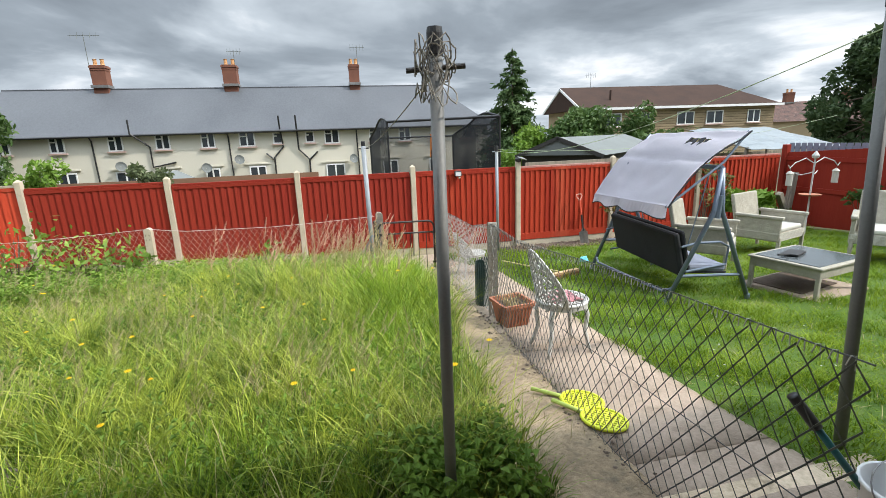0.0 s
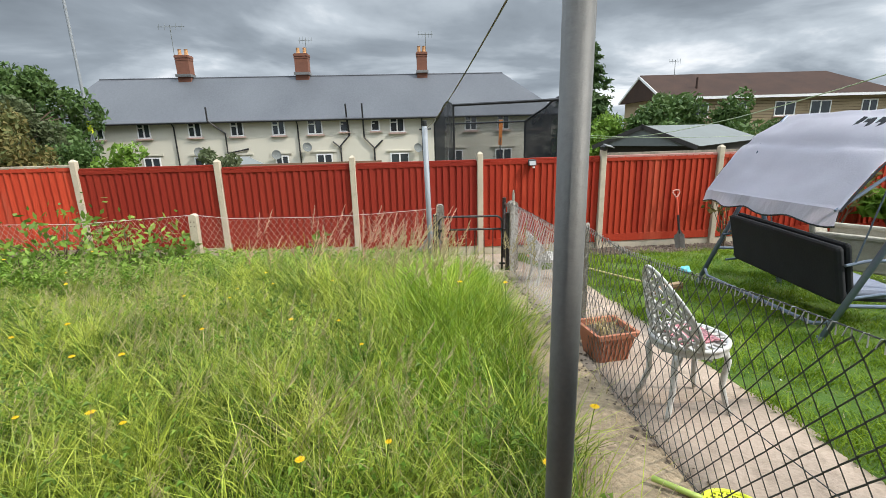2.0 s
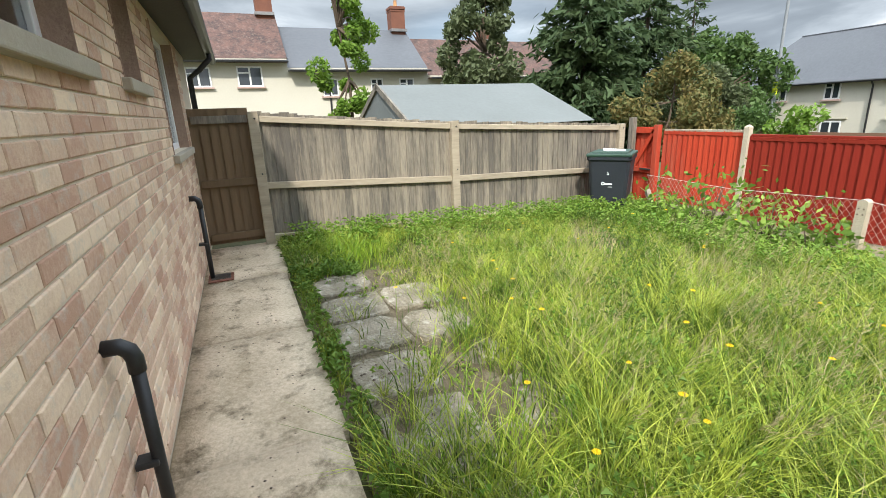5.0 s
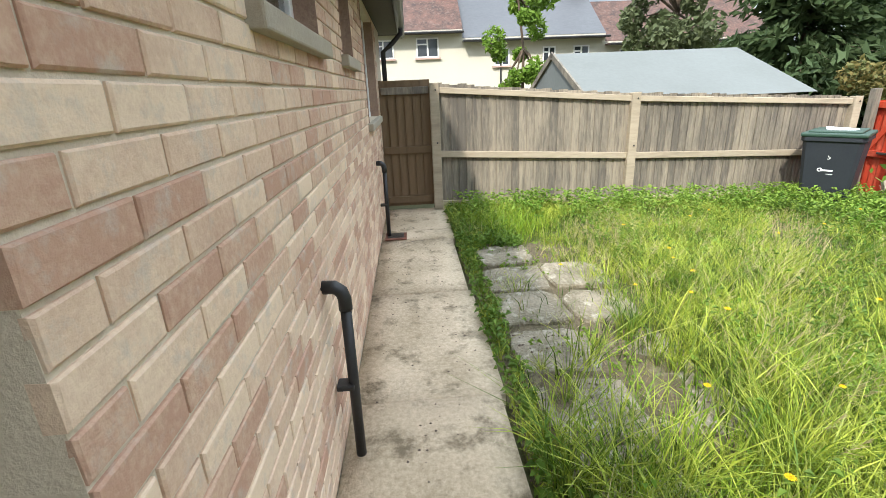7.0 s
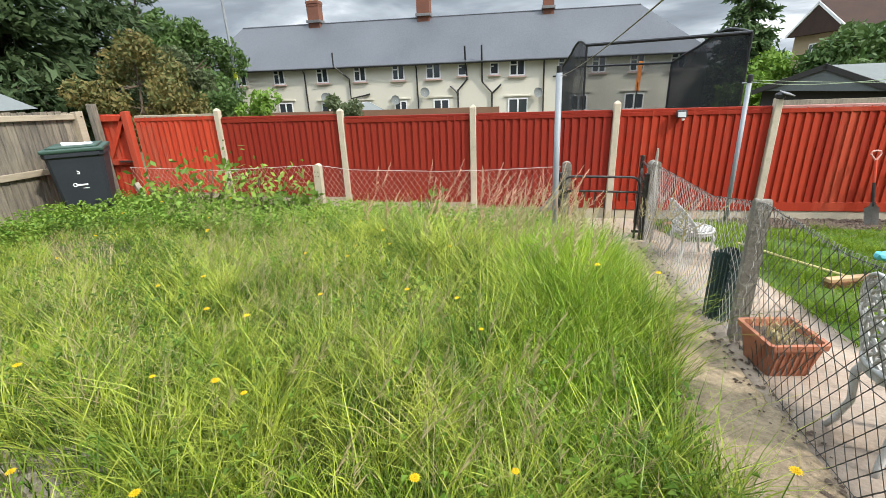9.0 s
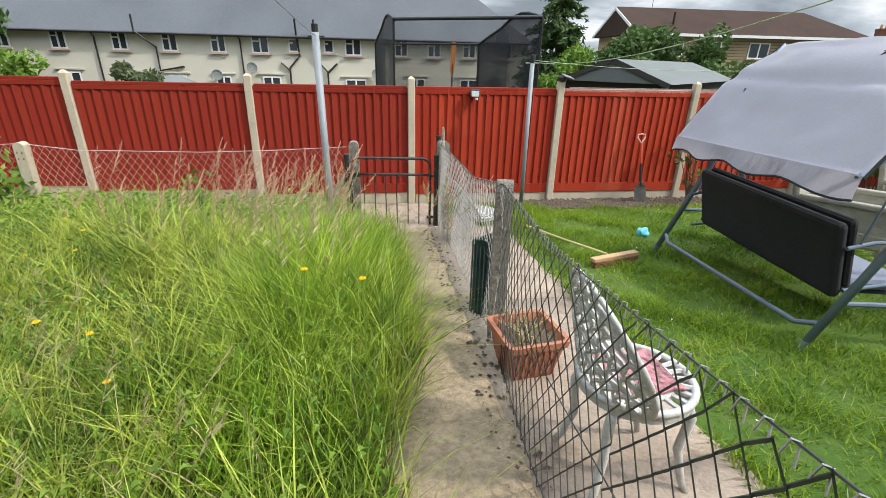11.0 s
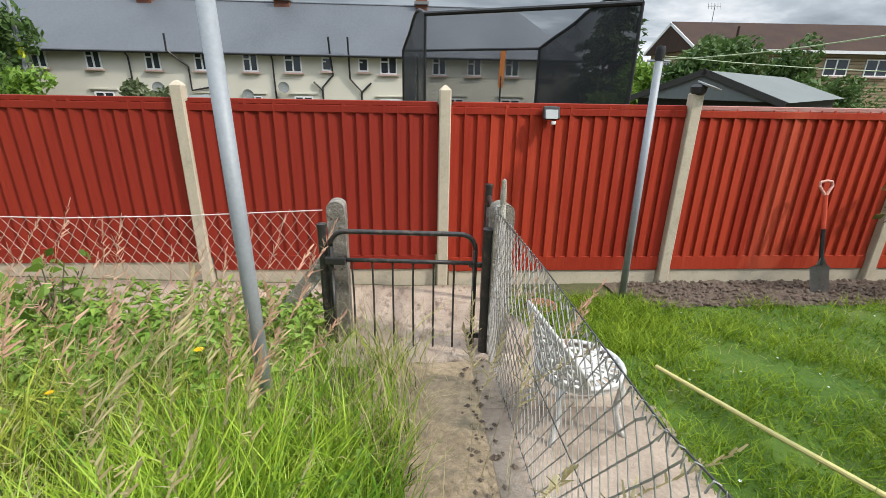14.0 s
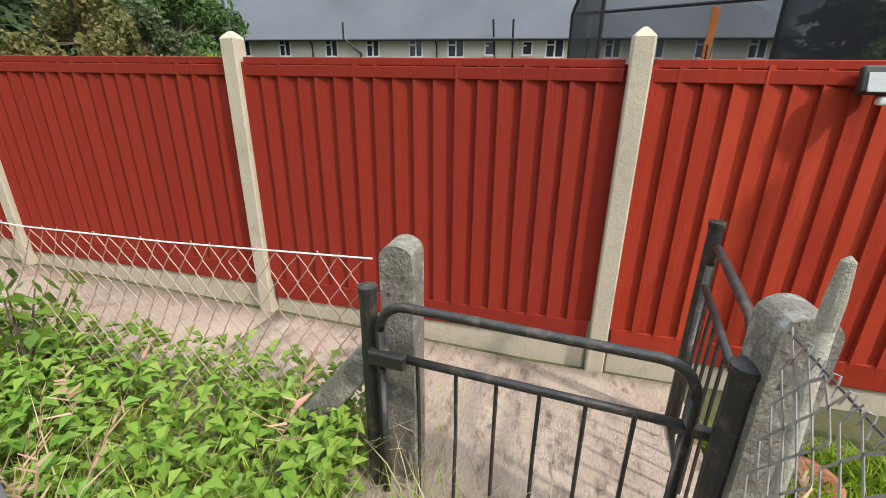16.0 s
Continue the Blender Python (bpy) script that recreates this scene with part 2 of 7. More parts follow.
BUFF_WALL = mat("buff block wall", (0.36, 0.28, 0.17), (0.28, 0.21, 0.13), 0.9, 0.8, 14, 0.6, 0.3)
CHIMNEY = mat("chimney brick", (0.211, 0.087, 0.053), (0.136, 0.059, 0.041), 0.92, 2, 20, 0.6, 0.4)
POT_CLAY = mat("orange chimney pot clay", (0.55, 0.30, 0.13), (0.42, 0.22, 0.10), 0.85, 2, 20)
BARK = mat("bark", (0.13, 0.095, 0.065), (0.07, 0.05, 0.035), 0.95, 4, 30, 0.6, 0.6)
FELT = mat("grey green roofing felt", (0.175, 0.19, 0.185), (0.14, 0.15, 0.145), 0.9, 0.8, 12, 0.5, 0.15, spec=0.12)
TERRACOTTA = mat("terracotta", (0.40, 0.16, 0.09), (0.29, 0.11, 0.065), 0.8, 6, 50, 0.6, 0.2)
WHITE_IRON = mat("chipped white cast metal", (0.58, 0.57, 0.55), (0.38, 0.37, 0.35), 0.5, 12, 60, 0.5, 0.2, stain=(0.30, 0.22, 0.16), stain_amt=0.5)
WICKER = mat("pale grey wicker", (0.40, 0.37, 0.30), (0.27, 0.25, 0.20), 0.8, 12, 120, 0.7, 0.6)
CUSHION = mat("light beige cushion", (0.50, 0.48, 0.42), (0.42, 0.40, 0.35), 0.95, 5, 60)
SWING_STEEL = mat("blue grey painted tube", (0.17, 0.21, 0.27), (0.12, 0.15, 0.20), 0.4, 4, 40, 0.5, 0.05, metal=0.4)
CANOPY = mat("faded lilac grey canvas", (0.60, 0.575, 0.63), (0.50, 0.48, 0.53), 0.9, 2.5, 60, 0.5, 0.2)
SEAT_BLACK = mat("black swing padding", (0.010, 0.011, 0.013), (0.020, 0.021, 0.024), 0.85, 6, 60)
CUSHION_BLUE = mat("blue grey cushion", (0.16, 0.18, 0.24), (0.22, 0.24, 0.29), 0.95, 6, 50)
BIN_BODY = mat("dark blue grey bin plastic", (0.016, 0.020, 0.027), (0.026, 0.031, 0.038), 0.6, 3, 40, 0.5, 0.05)
BIN_LID = mat("dark green bin lid", (0.035, 0.075, 0.055), (0.025, 0.055, 0.04), 0.5, 3, 40)
WHITE_MARK = mat("white marking", (0.75, 0.76, 0.76), (0.65, 0.66, 0.66), 0.6)
GREEN_NET = mat("dark green netting roll", (0.03, 0.065, 0.055), (0.06, 0.09, 0.085), 0.7, 9, 90, 0.7, 0.5)
YELLOW = mat("acid yellow plastic", (0.62, 0.66, 0.03), (0.52, 0.58, 0.03), 0.45, 3, 30)
LIME = mat("lime plastic grip", (0.45, 0.55, 0.12), (0.36, 0.45, 0.10), 0.5)
WOOD_NEW = mat("pale new wood", (0.50, 0.33, 0.18), (0.40, 0.25, 0.13), 0.7, 6, 50, 0.5, 0.1, stretch=(1, 1, 1))
BRISTLE = mat("brown bristles", (0.22, 0.10, 0.05), (0.15, 0.07, 0.035), 0.95, 20, 120, 0.7, 0.6)
BAMBOO = mat("yellow cane handle", (0.55, 0.48, 0.19), (0.45, 0.38, 0.15), 0.6, 6, 40)
BLUE_CLOTH = mat("turquoise plastic", (0.10, 0.45, 0.58), (0.16, 0.55, 0.66), 0.6, 9, 40)
RED_PLASTIC = mat("orange red plastic", (0.6000, 0.0780, 0.0370), (0.4800, 0.0624, 0.0296), 0.5)
STEEL = mat("worn steel blade", (0.36, 0.36, 0.36), (0.24, 0.22, 0.20), 0.4, 9, 50, 0.6, 0.1, metal=0.8)
ROPE = mat("old grey cord", (0.27, 0.25, 0.21), (0.18, 0.165, 0.14), 0.9, 9, 60)
GREEN_ROPE = mat("green clothes line", (0.40, 0.48, 0.30), (0.34, 0.42, 0.26), 0.6)
NET = net_mat("black trampoline net", (0.015, 0.016, 0.018), 0.34)
NET_DENSE = net_mat("doubled black net", (0.012, 0.013, 0.015), 0.86)
ORANGE = mat("orange banner cloth", (0.75, 0.24, 0.03), (0.65, 0.20, 0.03), 0.7)
GRASS = mat("meadow grass", (0.07, 0.15, 0.012), (0.46, 0.52, 0.075), 0.45, 2.3, 9.0, 1.2, 0, per=0.7, leaf=True, stain=(0.42, 0.37, 0.13), stain_amt=0.5)
# Lower grass: its dark colour stands for the shade deep between tufts.
GRASS_SHADED = mat("lower grass darkened as shade", (0.035, 0.075, 0.010), (0.15, 0.20, 0.03), 0.6, 2.3, 9.0, 0.9, 0, per=0.7, leaf=True)
GRASS_LUSH = mat("lush tall grass", (0.10, 0.22, 0.014), (0.38, 0.50, 0.05), 0.42, 1.2, 8.0, 0.5, 0, per=0.8, leaf=True)
GRASS_LAWN = mat("mown lawn blades", (0.07, 0.155, 0.008), (0.27, 0.36, 0.022), 0.75, 0.6, 5.0, 0.55, 0, per=0.7, leaf=True)
STRAW = mat("dry grass stalks", (0.55, 0.47, 0.27), (0.40, 0.33, 0.16), 0.8, 1, 8, 0.6, 0, per=0.7, leaf=True)
HAZE = mat("brownish grass panicles", (0.52, 0.43, 0.25), (0.36, 0.33, 0.15), 0.9, 1, 8, 0.6, 0, per=0.8, leaf=True)
SEED = mat("reddish seed heads", (0.62, 0.34, 0.25), (0.66, 0.47, 0.32), 0.9, 1, 8, 0.6, 0, per=0.8, leaf=True)
WEED = mat("broad weed leaves", (0.13, 0.25, 0.028), (0.26, 0.36, 0.06), 0.55, 0.9, 6, 0.5, 0, per=0.9, leaf=True)
WEED_DARK = mat("dark bramble leaves", (0.085, 0.16, 0.02), (0.16, 0.25, 0.04), 0.5, 0.9, 6, 0.5, 0, per=0.9, leaf=True)
PETAL = mat("yellow petals", (0.80, 0.55, 0.01), (0.72, 0.46, 0.01), 0.6, 3, 10, 0.4, 0, leaf=True)
LEAF_CONIFER = mat("dark conifer foliage", (0.035, 0.065, 0.022), (0.07, 0.105, 0.04), 0.7, 0.6, 4, 0.6, 0, per=0.8, leaf=True)
LEAF_SPRUCE = mat("spruce foliage", (0.05, 0.095, 0.03), (0.095, 0.15, 0.05), 0.7, 0.6, 4, 0.6, 0, per=0.8, leaf=True)
LEAF_BROAD = mat("broadleaf foliage", (0.05, 0.10, 0.022), (0.10, 0.16, 0.045), 0.6, 0.6, 4, 0.6, 0, per=0.9, leaf=True)
LEAF_BRIGHT = mat("fresh green foliage", (0.12, 0.22, 0.025), (0.19, 0.30, 0.045), 0.6, 0.6, 4, 0.6, 0, per=0.8, leaf=True)
LEAF_OLIVE = mat("grey green foliage", (0.075, 0.10, 0.04), (0.13, 0.155, 0.075), 0.6, 0.6, 4, 0.6, 0, per=0.9, leaf=True)
LEAF_GOLD = mat("golden brown foliage", (0.22, 0.165, 0.055), (0.10, 0.125, 0.04), 0.7, 0.8, 4, 0.6, 0, per=0.8, leaf=True)
LEAF_PURPLE = mat("dark purple foliage", (0.05, 0.018, 0.022), (0.085, 0.03, 0.035), 0.6, 0.8, 4, 0.6, 0, per=0.8, leaf=True)

# ---- geometry helpers ----


def grade(x, y):
    """Height of the ground: level by the house, then falling away towards the back fence, less so on the far west side."""
    s = 0.066 * (0.4 + 0.6 * min(1.0, max(0.0, (x + 6.5) / 7.5)))
    if y < 9:
        return -max(0.0, y - 1.1) * s
    return -(7.9 * s) - min(y - 9, 27) * 0.072


def thing(name, label, category, loc=(0, 0, 0), rz=0.0, group="", kind=""):
    ob = new(name)
    ob.empty_display_size = 0.1
    ob.matrix_world = pose(*loc, 0, 0, rz)
    return tagged(ob, label, category, group, kind)


def part(name, bm, material, parent=None, label="", smooth=False):
    me = bpy.data.meshes.new(name)
    bm.to_mesh(me)
    bm.free()
    if smooth:
        for p in me.polygons:
            p.use_smooth = True
    me.materials.append(material)
    ob = new(name, me)
    if parent:
        ob.parent = parent
    if label:
        ob["label"] = label
    return ob


def mesh_part(name, me, parent, m=None):
    ob = new(name, me)
    ob.parent = parent
    if m is not None:
        ob.matrix_basis = m
    return ob


def raw(name, verts, faces, material, parent=None, label="", smooth=False):
    me = bpy.data.meshes.new(name)
    me.from_pydata([tuple(v) for v in verts], [], faces)
    if smooth:
        for p in me.polygons:
            p.use_smooth = True
    me.materials.append(material)
    ob = new(name, me)
    if parent:
        ob.parent = parent
    if label:
        ob["label"] = label
    return ob


def box(bm, c, s, m=None, bevel=0.0):
    """Adds a box with centre c and size s, turned by m."""
    r = bmesh.ops.create_cube(bm, size=1.0)
    vs = r["verts"]
    bmesh.ops.scale(bm, vec=s, verts=vs)
    if bevel:
        es = list({e for v in vs for e in v.link_edges})
        vs = bmesh.ops.bevel(bm, geom=es, offset=bevel, segments=2, affect="EDGES", profile=0.5)["verts"]
    M = Matrix.Translation(c)
    if m is not None:
        M = M @ m
    bmesh.ops.transform(bm, matrix=M, verts=vs)
    return vs


def boxed(c, s, m=None, bevel=0.0):
    bm = bmesh.new()
    box(bm, c, s, m, bevel)
    return bm


def tube(bm, pts, r, sides=8, cap=True, r2=None):
    """A tube along a line of points."""
    pts = [Vector(p) for p in pts]
    rings = []
    ref = None
    for i, p in enumerate(pts):
        d = (pts[min(i + 1, len(pts) - 1)] - pts[max(i - 1, 0)]).normalized()
        if ref is None:
            ref = d.orthogonal().normalized()
        u = (ref - d * ref.dot(d))
        u = u.normalized() if u.length > 1e-6 else d.orthogonal().normalized()
        ref = u
        v = d.cross(u)
        rr = r if r2 is None else r + (r2 - r) * i / max(1, len(pts) - 1)
        rings.append([bm.verts.new(p + (u * math.cos(a) + v * math.sin(a)) * rr) for a in (2 * math.pi * k / sides for k in range(sides))])
    for a, b in zip(rings, rings[1:]):
        for k in range(sides):
            bm.faces.new((a[k], a[(k + 1) % sides], b[(k + 1) % sides], b[k]))
    if cap:
        bm.faces.new(rings[0][::-1])
        bm.faces.new(rings[-1])
    return bm


def tubed(pts, r, sides=8, r2=None):
    return tube(bmesh.new(), pts, r, sides, True, r2)


def arc(c, r, a0, a1, n, ux, uy):
    """Points of an arc round c in the plane of ux and uy."""
    c, ux, uy = Vector(c), Vector(ux), Vector(uy)
    return [c + (ux * math.cos(a) + uy * math.sin(a)) * r for a in (radians(a0 + (a1 - a0) * i / n) for i in range(n + 1))]


def lathe(profile, n=20):
    bm = bmesh.new()
    rings = [[bm.verts.new((r * math.cos(2 * math.pi * k / n), r * math.sin(2 * math.pi * k / n), z)) for k in range(n)] for r, z in profile]
    for a, b in zip(rings, rings[1:]):
        for k in range(n):
            bm.faces.new((a[k], a[(k + 1) % n], b[(k + 1) % n], b[k]))
    return bm


def sheet(name, xs, ys, zf, material, label, thick=0.0, kind="structure", category=""):
    """A surface over a grid that follows the ground, with an optional skirt down its edges."""
    vs = [(x, y, zf(x, y)) for y in ys for x in xs]
    nx, ny = len(xs), len(ys)
    fs = [(j * nx + i, j * nx + i + 1, (j + 1) * nx + i + 1, (j + 1) * nx + i) for j in range(ny - 1) for i in range(nx - 1)]
    if thick:
        rim = [i for i in range(nx)] + [j * nx + nx - 1 for j in range(1, ny)] + [(ny - 1) * nx + i for i in range(nx - 2, -1, -1)] + [j * nx for j in range(ny - 2, 0, -1)]
        base = len(vs)
        vs += [(vs[i][0], vs[i][1], vs[i][2] - thick) for i in rim]
        k = len(rim)
        fs += [(rim[a], base + a, base + (a + 1) % k, rim[(a + 1) % k]) for a in range(k)]
    ob = raw(name, vs, fs, material, smooth=True)
    return tagged(ob, label, category, "", kind)


def rough(x, y, s, a):
    return noise.noise(Vector((x * s, y * s, 3.1))) * a


def blades(name, pts, heights, width, lean, material, label, rng, seg=2, curl=0.5, la=None):
    """Many grass blades as one mesh: each a tapering, bending strip."""
    n = len(pts)
    ang = rng.uniform(0, 2 * np.pi, n)
    side = np.stack([np.cos(ang), np.sin(ang), np.zeros(n)], 1)
    la = rng.uniform(0, 2 * np.pi, n) if la is None else la
    out = np.stack([np.cos(la), np.sin(la), np.zeros(n)], 1)
    ln = heights * rng.uniform(0.2, 1.0, n) * lean
    w = width * rng.uniform(0.6, 1.4, n)
    rows = []
    for k in range(seg):
        f = k / seg
        c = pts + out * (ln * f ** 2)[:, None] + np.array([0, 0, 1]) * (heights * (f - curl * 0.3 * f * f))[:, None]
        ww = (w * (1 - 0.45 * f))[:, None] * 0.5
        rows += [c - side * ww, c + side * ww]
    tip = pts + out * ln[:, None] + np.array([0, 0, 1]) * (heights * (1 - curl * 0.3))[:, None]
    rows.append(tip)
    k = len(rows)
    verts = np.stack(rows, 1).reshape(-1, 3)
    base = np.arange(n) * k
    faces = []
    for s in range(seg - 1):
        faces += np.stack([base + 2 * s, base + 2 * s + 1, base + 2 * s + 3, base + 2 * s + 2], 1).tolist()
    faces += np.stack([base + 2 * seg - 2, base + 2 * seg - 1, base + 2 * seg], 1).tolist()
    ob = raw(name, verts.tolist(), faces, material)
    return tagged(ob, label, "grass", "", "stuff")


def leaf_cloud(centres, spread, count, size, rng, flat=0.0, droop=0.0):
    """Verts and faces of small folded leaves scattered round centres."""
    centres = np.asarray(centres, float)
    idx = rng.integers(0, len(centres), count)
    d = rng.normal(0, 1, (count, 3))
    d /= np.linalg.norm(d, axis=1)[:, None] + 1e-9
    sp = np.asarray(spread, float)
    sp = sp[idx] if sp.ndim else np.full(count, float(sp))
    p = centres[idx] + d * (sp * rng.uniform(0.35, 1.0, count) ** 0.6)[:, None] * np.array([1, 1, 1 - flat])
    a = rng.normal(0, 1, (count, 3)); a[:, 2] -= droop
    a /= np.linalg.norm(a, axis=1)[:, None]
    b = np.cross(a, rng.normal(0, 1, (count, 3)))
    b /= np.linalg.norm(b, axis=1)[:, None] + 1e-9
    s = (size * rng.uniform(0.6, 1.4, count))[:, None]
    verts = np.stack([p - a * s, p + b * s * 0.45, p + a * s, p - b * s * 0.45], 1).reshape(-1, 3)
    i = np.arange(count)[:, None] * 4
    return verts, i + np.array([0, 1, 2, 3])

# ---- ground and paving ----
def steps(a, b, d):
    n = max(1, round((b - a) / d))
    return [a + (b - a) * i / n for i in range(n + 1)]


gx = [-900, -300, -120, -70, -45, -30, -20, -14] + steps(-10, 11, 0.25) + [14, 20, 30, 45, 70, 120, 300, 900]
gy = [-900, -200, -60, -25, -12, -6] + steps(-3, 9, 0.25) + [10, 12, 15, 20, 26, 36, 50, 80, 200, 900]


def ground_z(x, y):
    z = grade(x, y)
    if -7 < x < 2.7 and y < 1.6:
        z -= 0.07
    elif 1.3 < x < 2.5 and y < 8:
        z -= 0.035
    elif abs(x) < 9 and y < 8:
        z += rough(x, y, 1.3, 0.025) - 0.01
    return z


sheet("ground", gx, gy, ground_z, GROUND, "sloping grassy ground with patches of bare earth")


def flags_z(x, y):
    return 0.0 + rough(x, y, 0.9, 0.006)


patio = thing("patio", "stained pale concrete walkway along the brick wall", "walkway", kind="structure")
for i, (a, b) in enumerate(zip((-6.34, -4.9, -3.45, -2.05, -0.42), (-4.905, -3.455, -2.055, -0.425, 2.6))):
    y0 = 0.64 if i < 4 else -1.25
    o = sheet("slab", steps(a, b, 0.3), steps(y0, 1.46 - 0.03 * (i % 2), 0.2), lambda x, y: flags_z(x, y) - 0.004 * (i % 3), PATIO, "", 0.09)
    o.parent = patio
    del o["kind"]

sheet("bare_soil", steps(-4.7, -0.95, 0.12), steps(1.47, 2.85, 0.12), lambda x, y: ground_z(x, y) + 0.012 + rough(x, y, 3.0, 0.012) - 0.05 * max(0, (y - 2.45) / 0.4) ** 2 - 0.03 * max(0, (x + 1.3) / 0.35) ** 2, mat("mossy bare soil", (0.15, 0.115, 0.07), (0.075, 0.065, 0.035), 0.97, 3.5, 30, 0.9, 1.0, stain=(0.30, 0.27, 0.17), stain_amt=0.5), "patch of mossy bare soil round the slabs")
# broken stone slabs beside the walkway
rng = np.random.default_rng(5)
paving = thing("stone_paving", "broken lichened stone slabs sinking into the grass", "paving", kind="structure")
for ix in range(6):
    for iy in range(2):
        if (ix, iy) in ((0, 1), (5, 1)):
            continue
        cx, cy = -4.25 + ix * 0.58 + rng.uniform(-0.03, 0.03), 1.86 + iy * 0.56 + rng.uniform(-0.03, 0.03)
        n, r0 = 17, 0.252
        bm = bmesh.new()
        top, bot, low = [], [], []
        for k in range(n):
            a = 2 * math.pi * k / n + rng.uniform(-0.12, 0.12)
            q = r0 / max(abs(math.cos(a)), abs(math.sin(a))) ** 0.95 * rng.uniform(0.95, 1.03)
            top.append(bm.verts.new((cx + q * math.cos(a), cy + q * math.sin(a), 0.004 + rng.uniform(-0.005, 0.005))))
            bot.append(bm.verts.new((cx + (q + 0.012) * math.cos(a), cy + (q + 0.012) * math.sin(a), -0.012)))
            low.append(bm.verts.new((cx + (q + 0.012) * math.cos(a), cy + (q + 0.012) * math.sin(a), -0.08)))
        bm.faces.new(top)
        for k in range(n):
            bm.faces.new((top[k], bot[k], bot[(k + 1) % n], top[(k + 1) % n]))
            bm.faces.new((bot[k], low[k], low[(k + 1) % n], bot[(k + 1) % n]))
        bmesh.ops.recalc_face_normals(bm, faces=bm.faces)
        s = part("slab", bm, FLAGS, paving)
        s.rotation_euler = (rng.uniform(-0.01, 0.01), rng.uniform(-0.01, 0.01), 0)
        s.location.z = grade(cx, cy) + 0.028

EDGE = 0.012
path_n = thing("garden_path", "pinkish grey concrete path beside the wire fence", "path", kind="structure")
for i, (a, b) in enumerate(((0.3, 1.7), (1.71, 3.2), (3.21, 4.75), (4.76, 6.2), (6.21, 7.3))):
    o = sheet("slab", steps(1.44, 2.30 + 0.02 * (i % 2), 0.2), steps(a, b, 0.25), lambda x, y: grade(x, y) + EDGE + rough(x, y, 1.2, 0.006), PATH_PINK, "", 0.07)
    o.parent = path_n
    del o["kind"]


def dirt_z(x, y):
    f = 1.0 if 0.98 < x < 1.4 else 0.0
    return grade(x, y) + 0.008 + f * 0.012 + rough(x, y, 5, 0.014) + rough(x, y, 14, 0.007) - (0.05 if x < 0.8 else 0)


sheet("dirt_path", steps(0.62, 1.46, 0.07), steps(1.45, 6.65, 0.08), dirt_z, DIRT, "trodden pale earth strip beside the wire fence")
bm = bmesh.new()
o = sheet("gate_paving", steps(-0.5, 1.75, 0.15), steps(6.66, 7.93, 0.12), lambda x, y: grade(x, y) + 0.012 + rough(x, y, 1.4, 0.008),
          mat("brushed pinkish concrete", (0.56, 0.45, 0.355), (0.38, 0.285, 0.215), 0.92, 2.2, 45, 0.9, 0.9, stain=(0.13, 0.095, 0.07), stain_amt=0.85, stretch=(2.6, 0.9, 1)),
          "brushed pinkish concrete by the gate, damp in patches", 0.08)
o = sheet("alley_paving", steps(-6.0, -0.52, 0.3), steps(7.2, 7.93, 0.2), lambda x, y: grade(x, y) + 0.005 + rough(x, y, 1.4, 0.01), PATH_PINK, "worn concrete strip below the red fence", 0.08)
sheet("soil_bed", steps(2.75, 9.1, 0.1), [7.3, 7.36, 7.44, 7.52, 7.6, 7.68, 7.76, 7.84, 7.93],
      lambda x, y: grade(x, y) + 0.02 * (1 if 7.36 < y else -1) + rough(x, y, 7, 0.03) + rough(x, y, 19, 0.015), SOIL, "dug bed of dark stony soil along the fence")
sheet("lawn", steps(2.28, 9.1, 0.25), steps(0.3, 7.42, 0.25), lambda x, y: grade(x, y) + 0.012 + rough(x, y, 1.2, 0.012), LAWN, "short mown green lawn")

# ---- red back fence ----
FENCE_Y = 8.0
POSTS = [-4.53, -2.54, -0.58, 1.35, 3.29, 5.21, 7.13]
PANEL_TOP = 1.035


def board_mesh(name, h, material, w=0.118, thin=0.006, thick=0.028):
    """A feather-edged board, 12 triangles or so: thicker along its left edge, with a slightly uneven top."""
    x0, x1 = -w / 2, w / 2
    vs = [(x0, 0, 0), (x1, 0, 0), (x1, -thin, 0), (x0, -thick, 0), (x0, 0, h), (x1, 0, h), (x1, -thin, h), (x0, -thick, h)]
    fs = [(0, 3, 2, 1), (4, 5, 6, 7), (3, 7, 6, 2), (0, 1, 5, 4), (1, 2, 6, 5), (0, 4, 7, 3)]
    me = bpy.data.meshes.new(name)
    me.from_pydata(vs, [], fs)
    me.materials.append(material)
    return me


rng = np.random.default_rng(11)


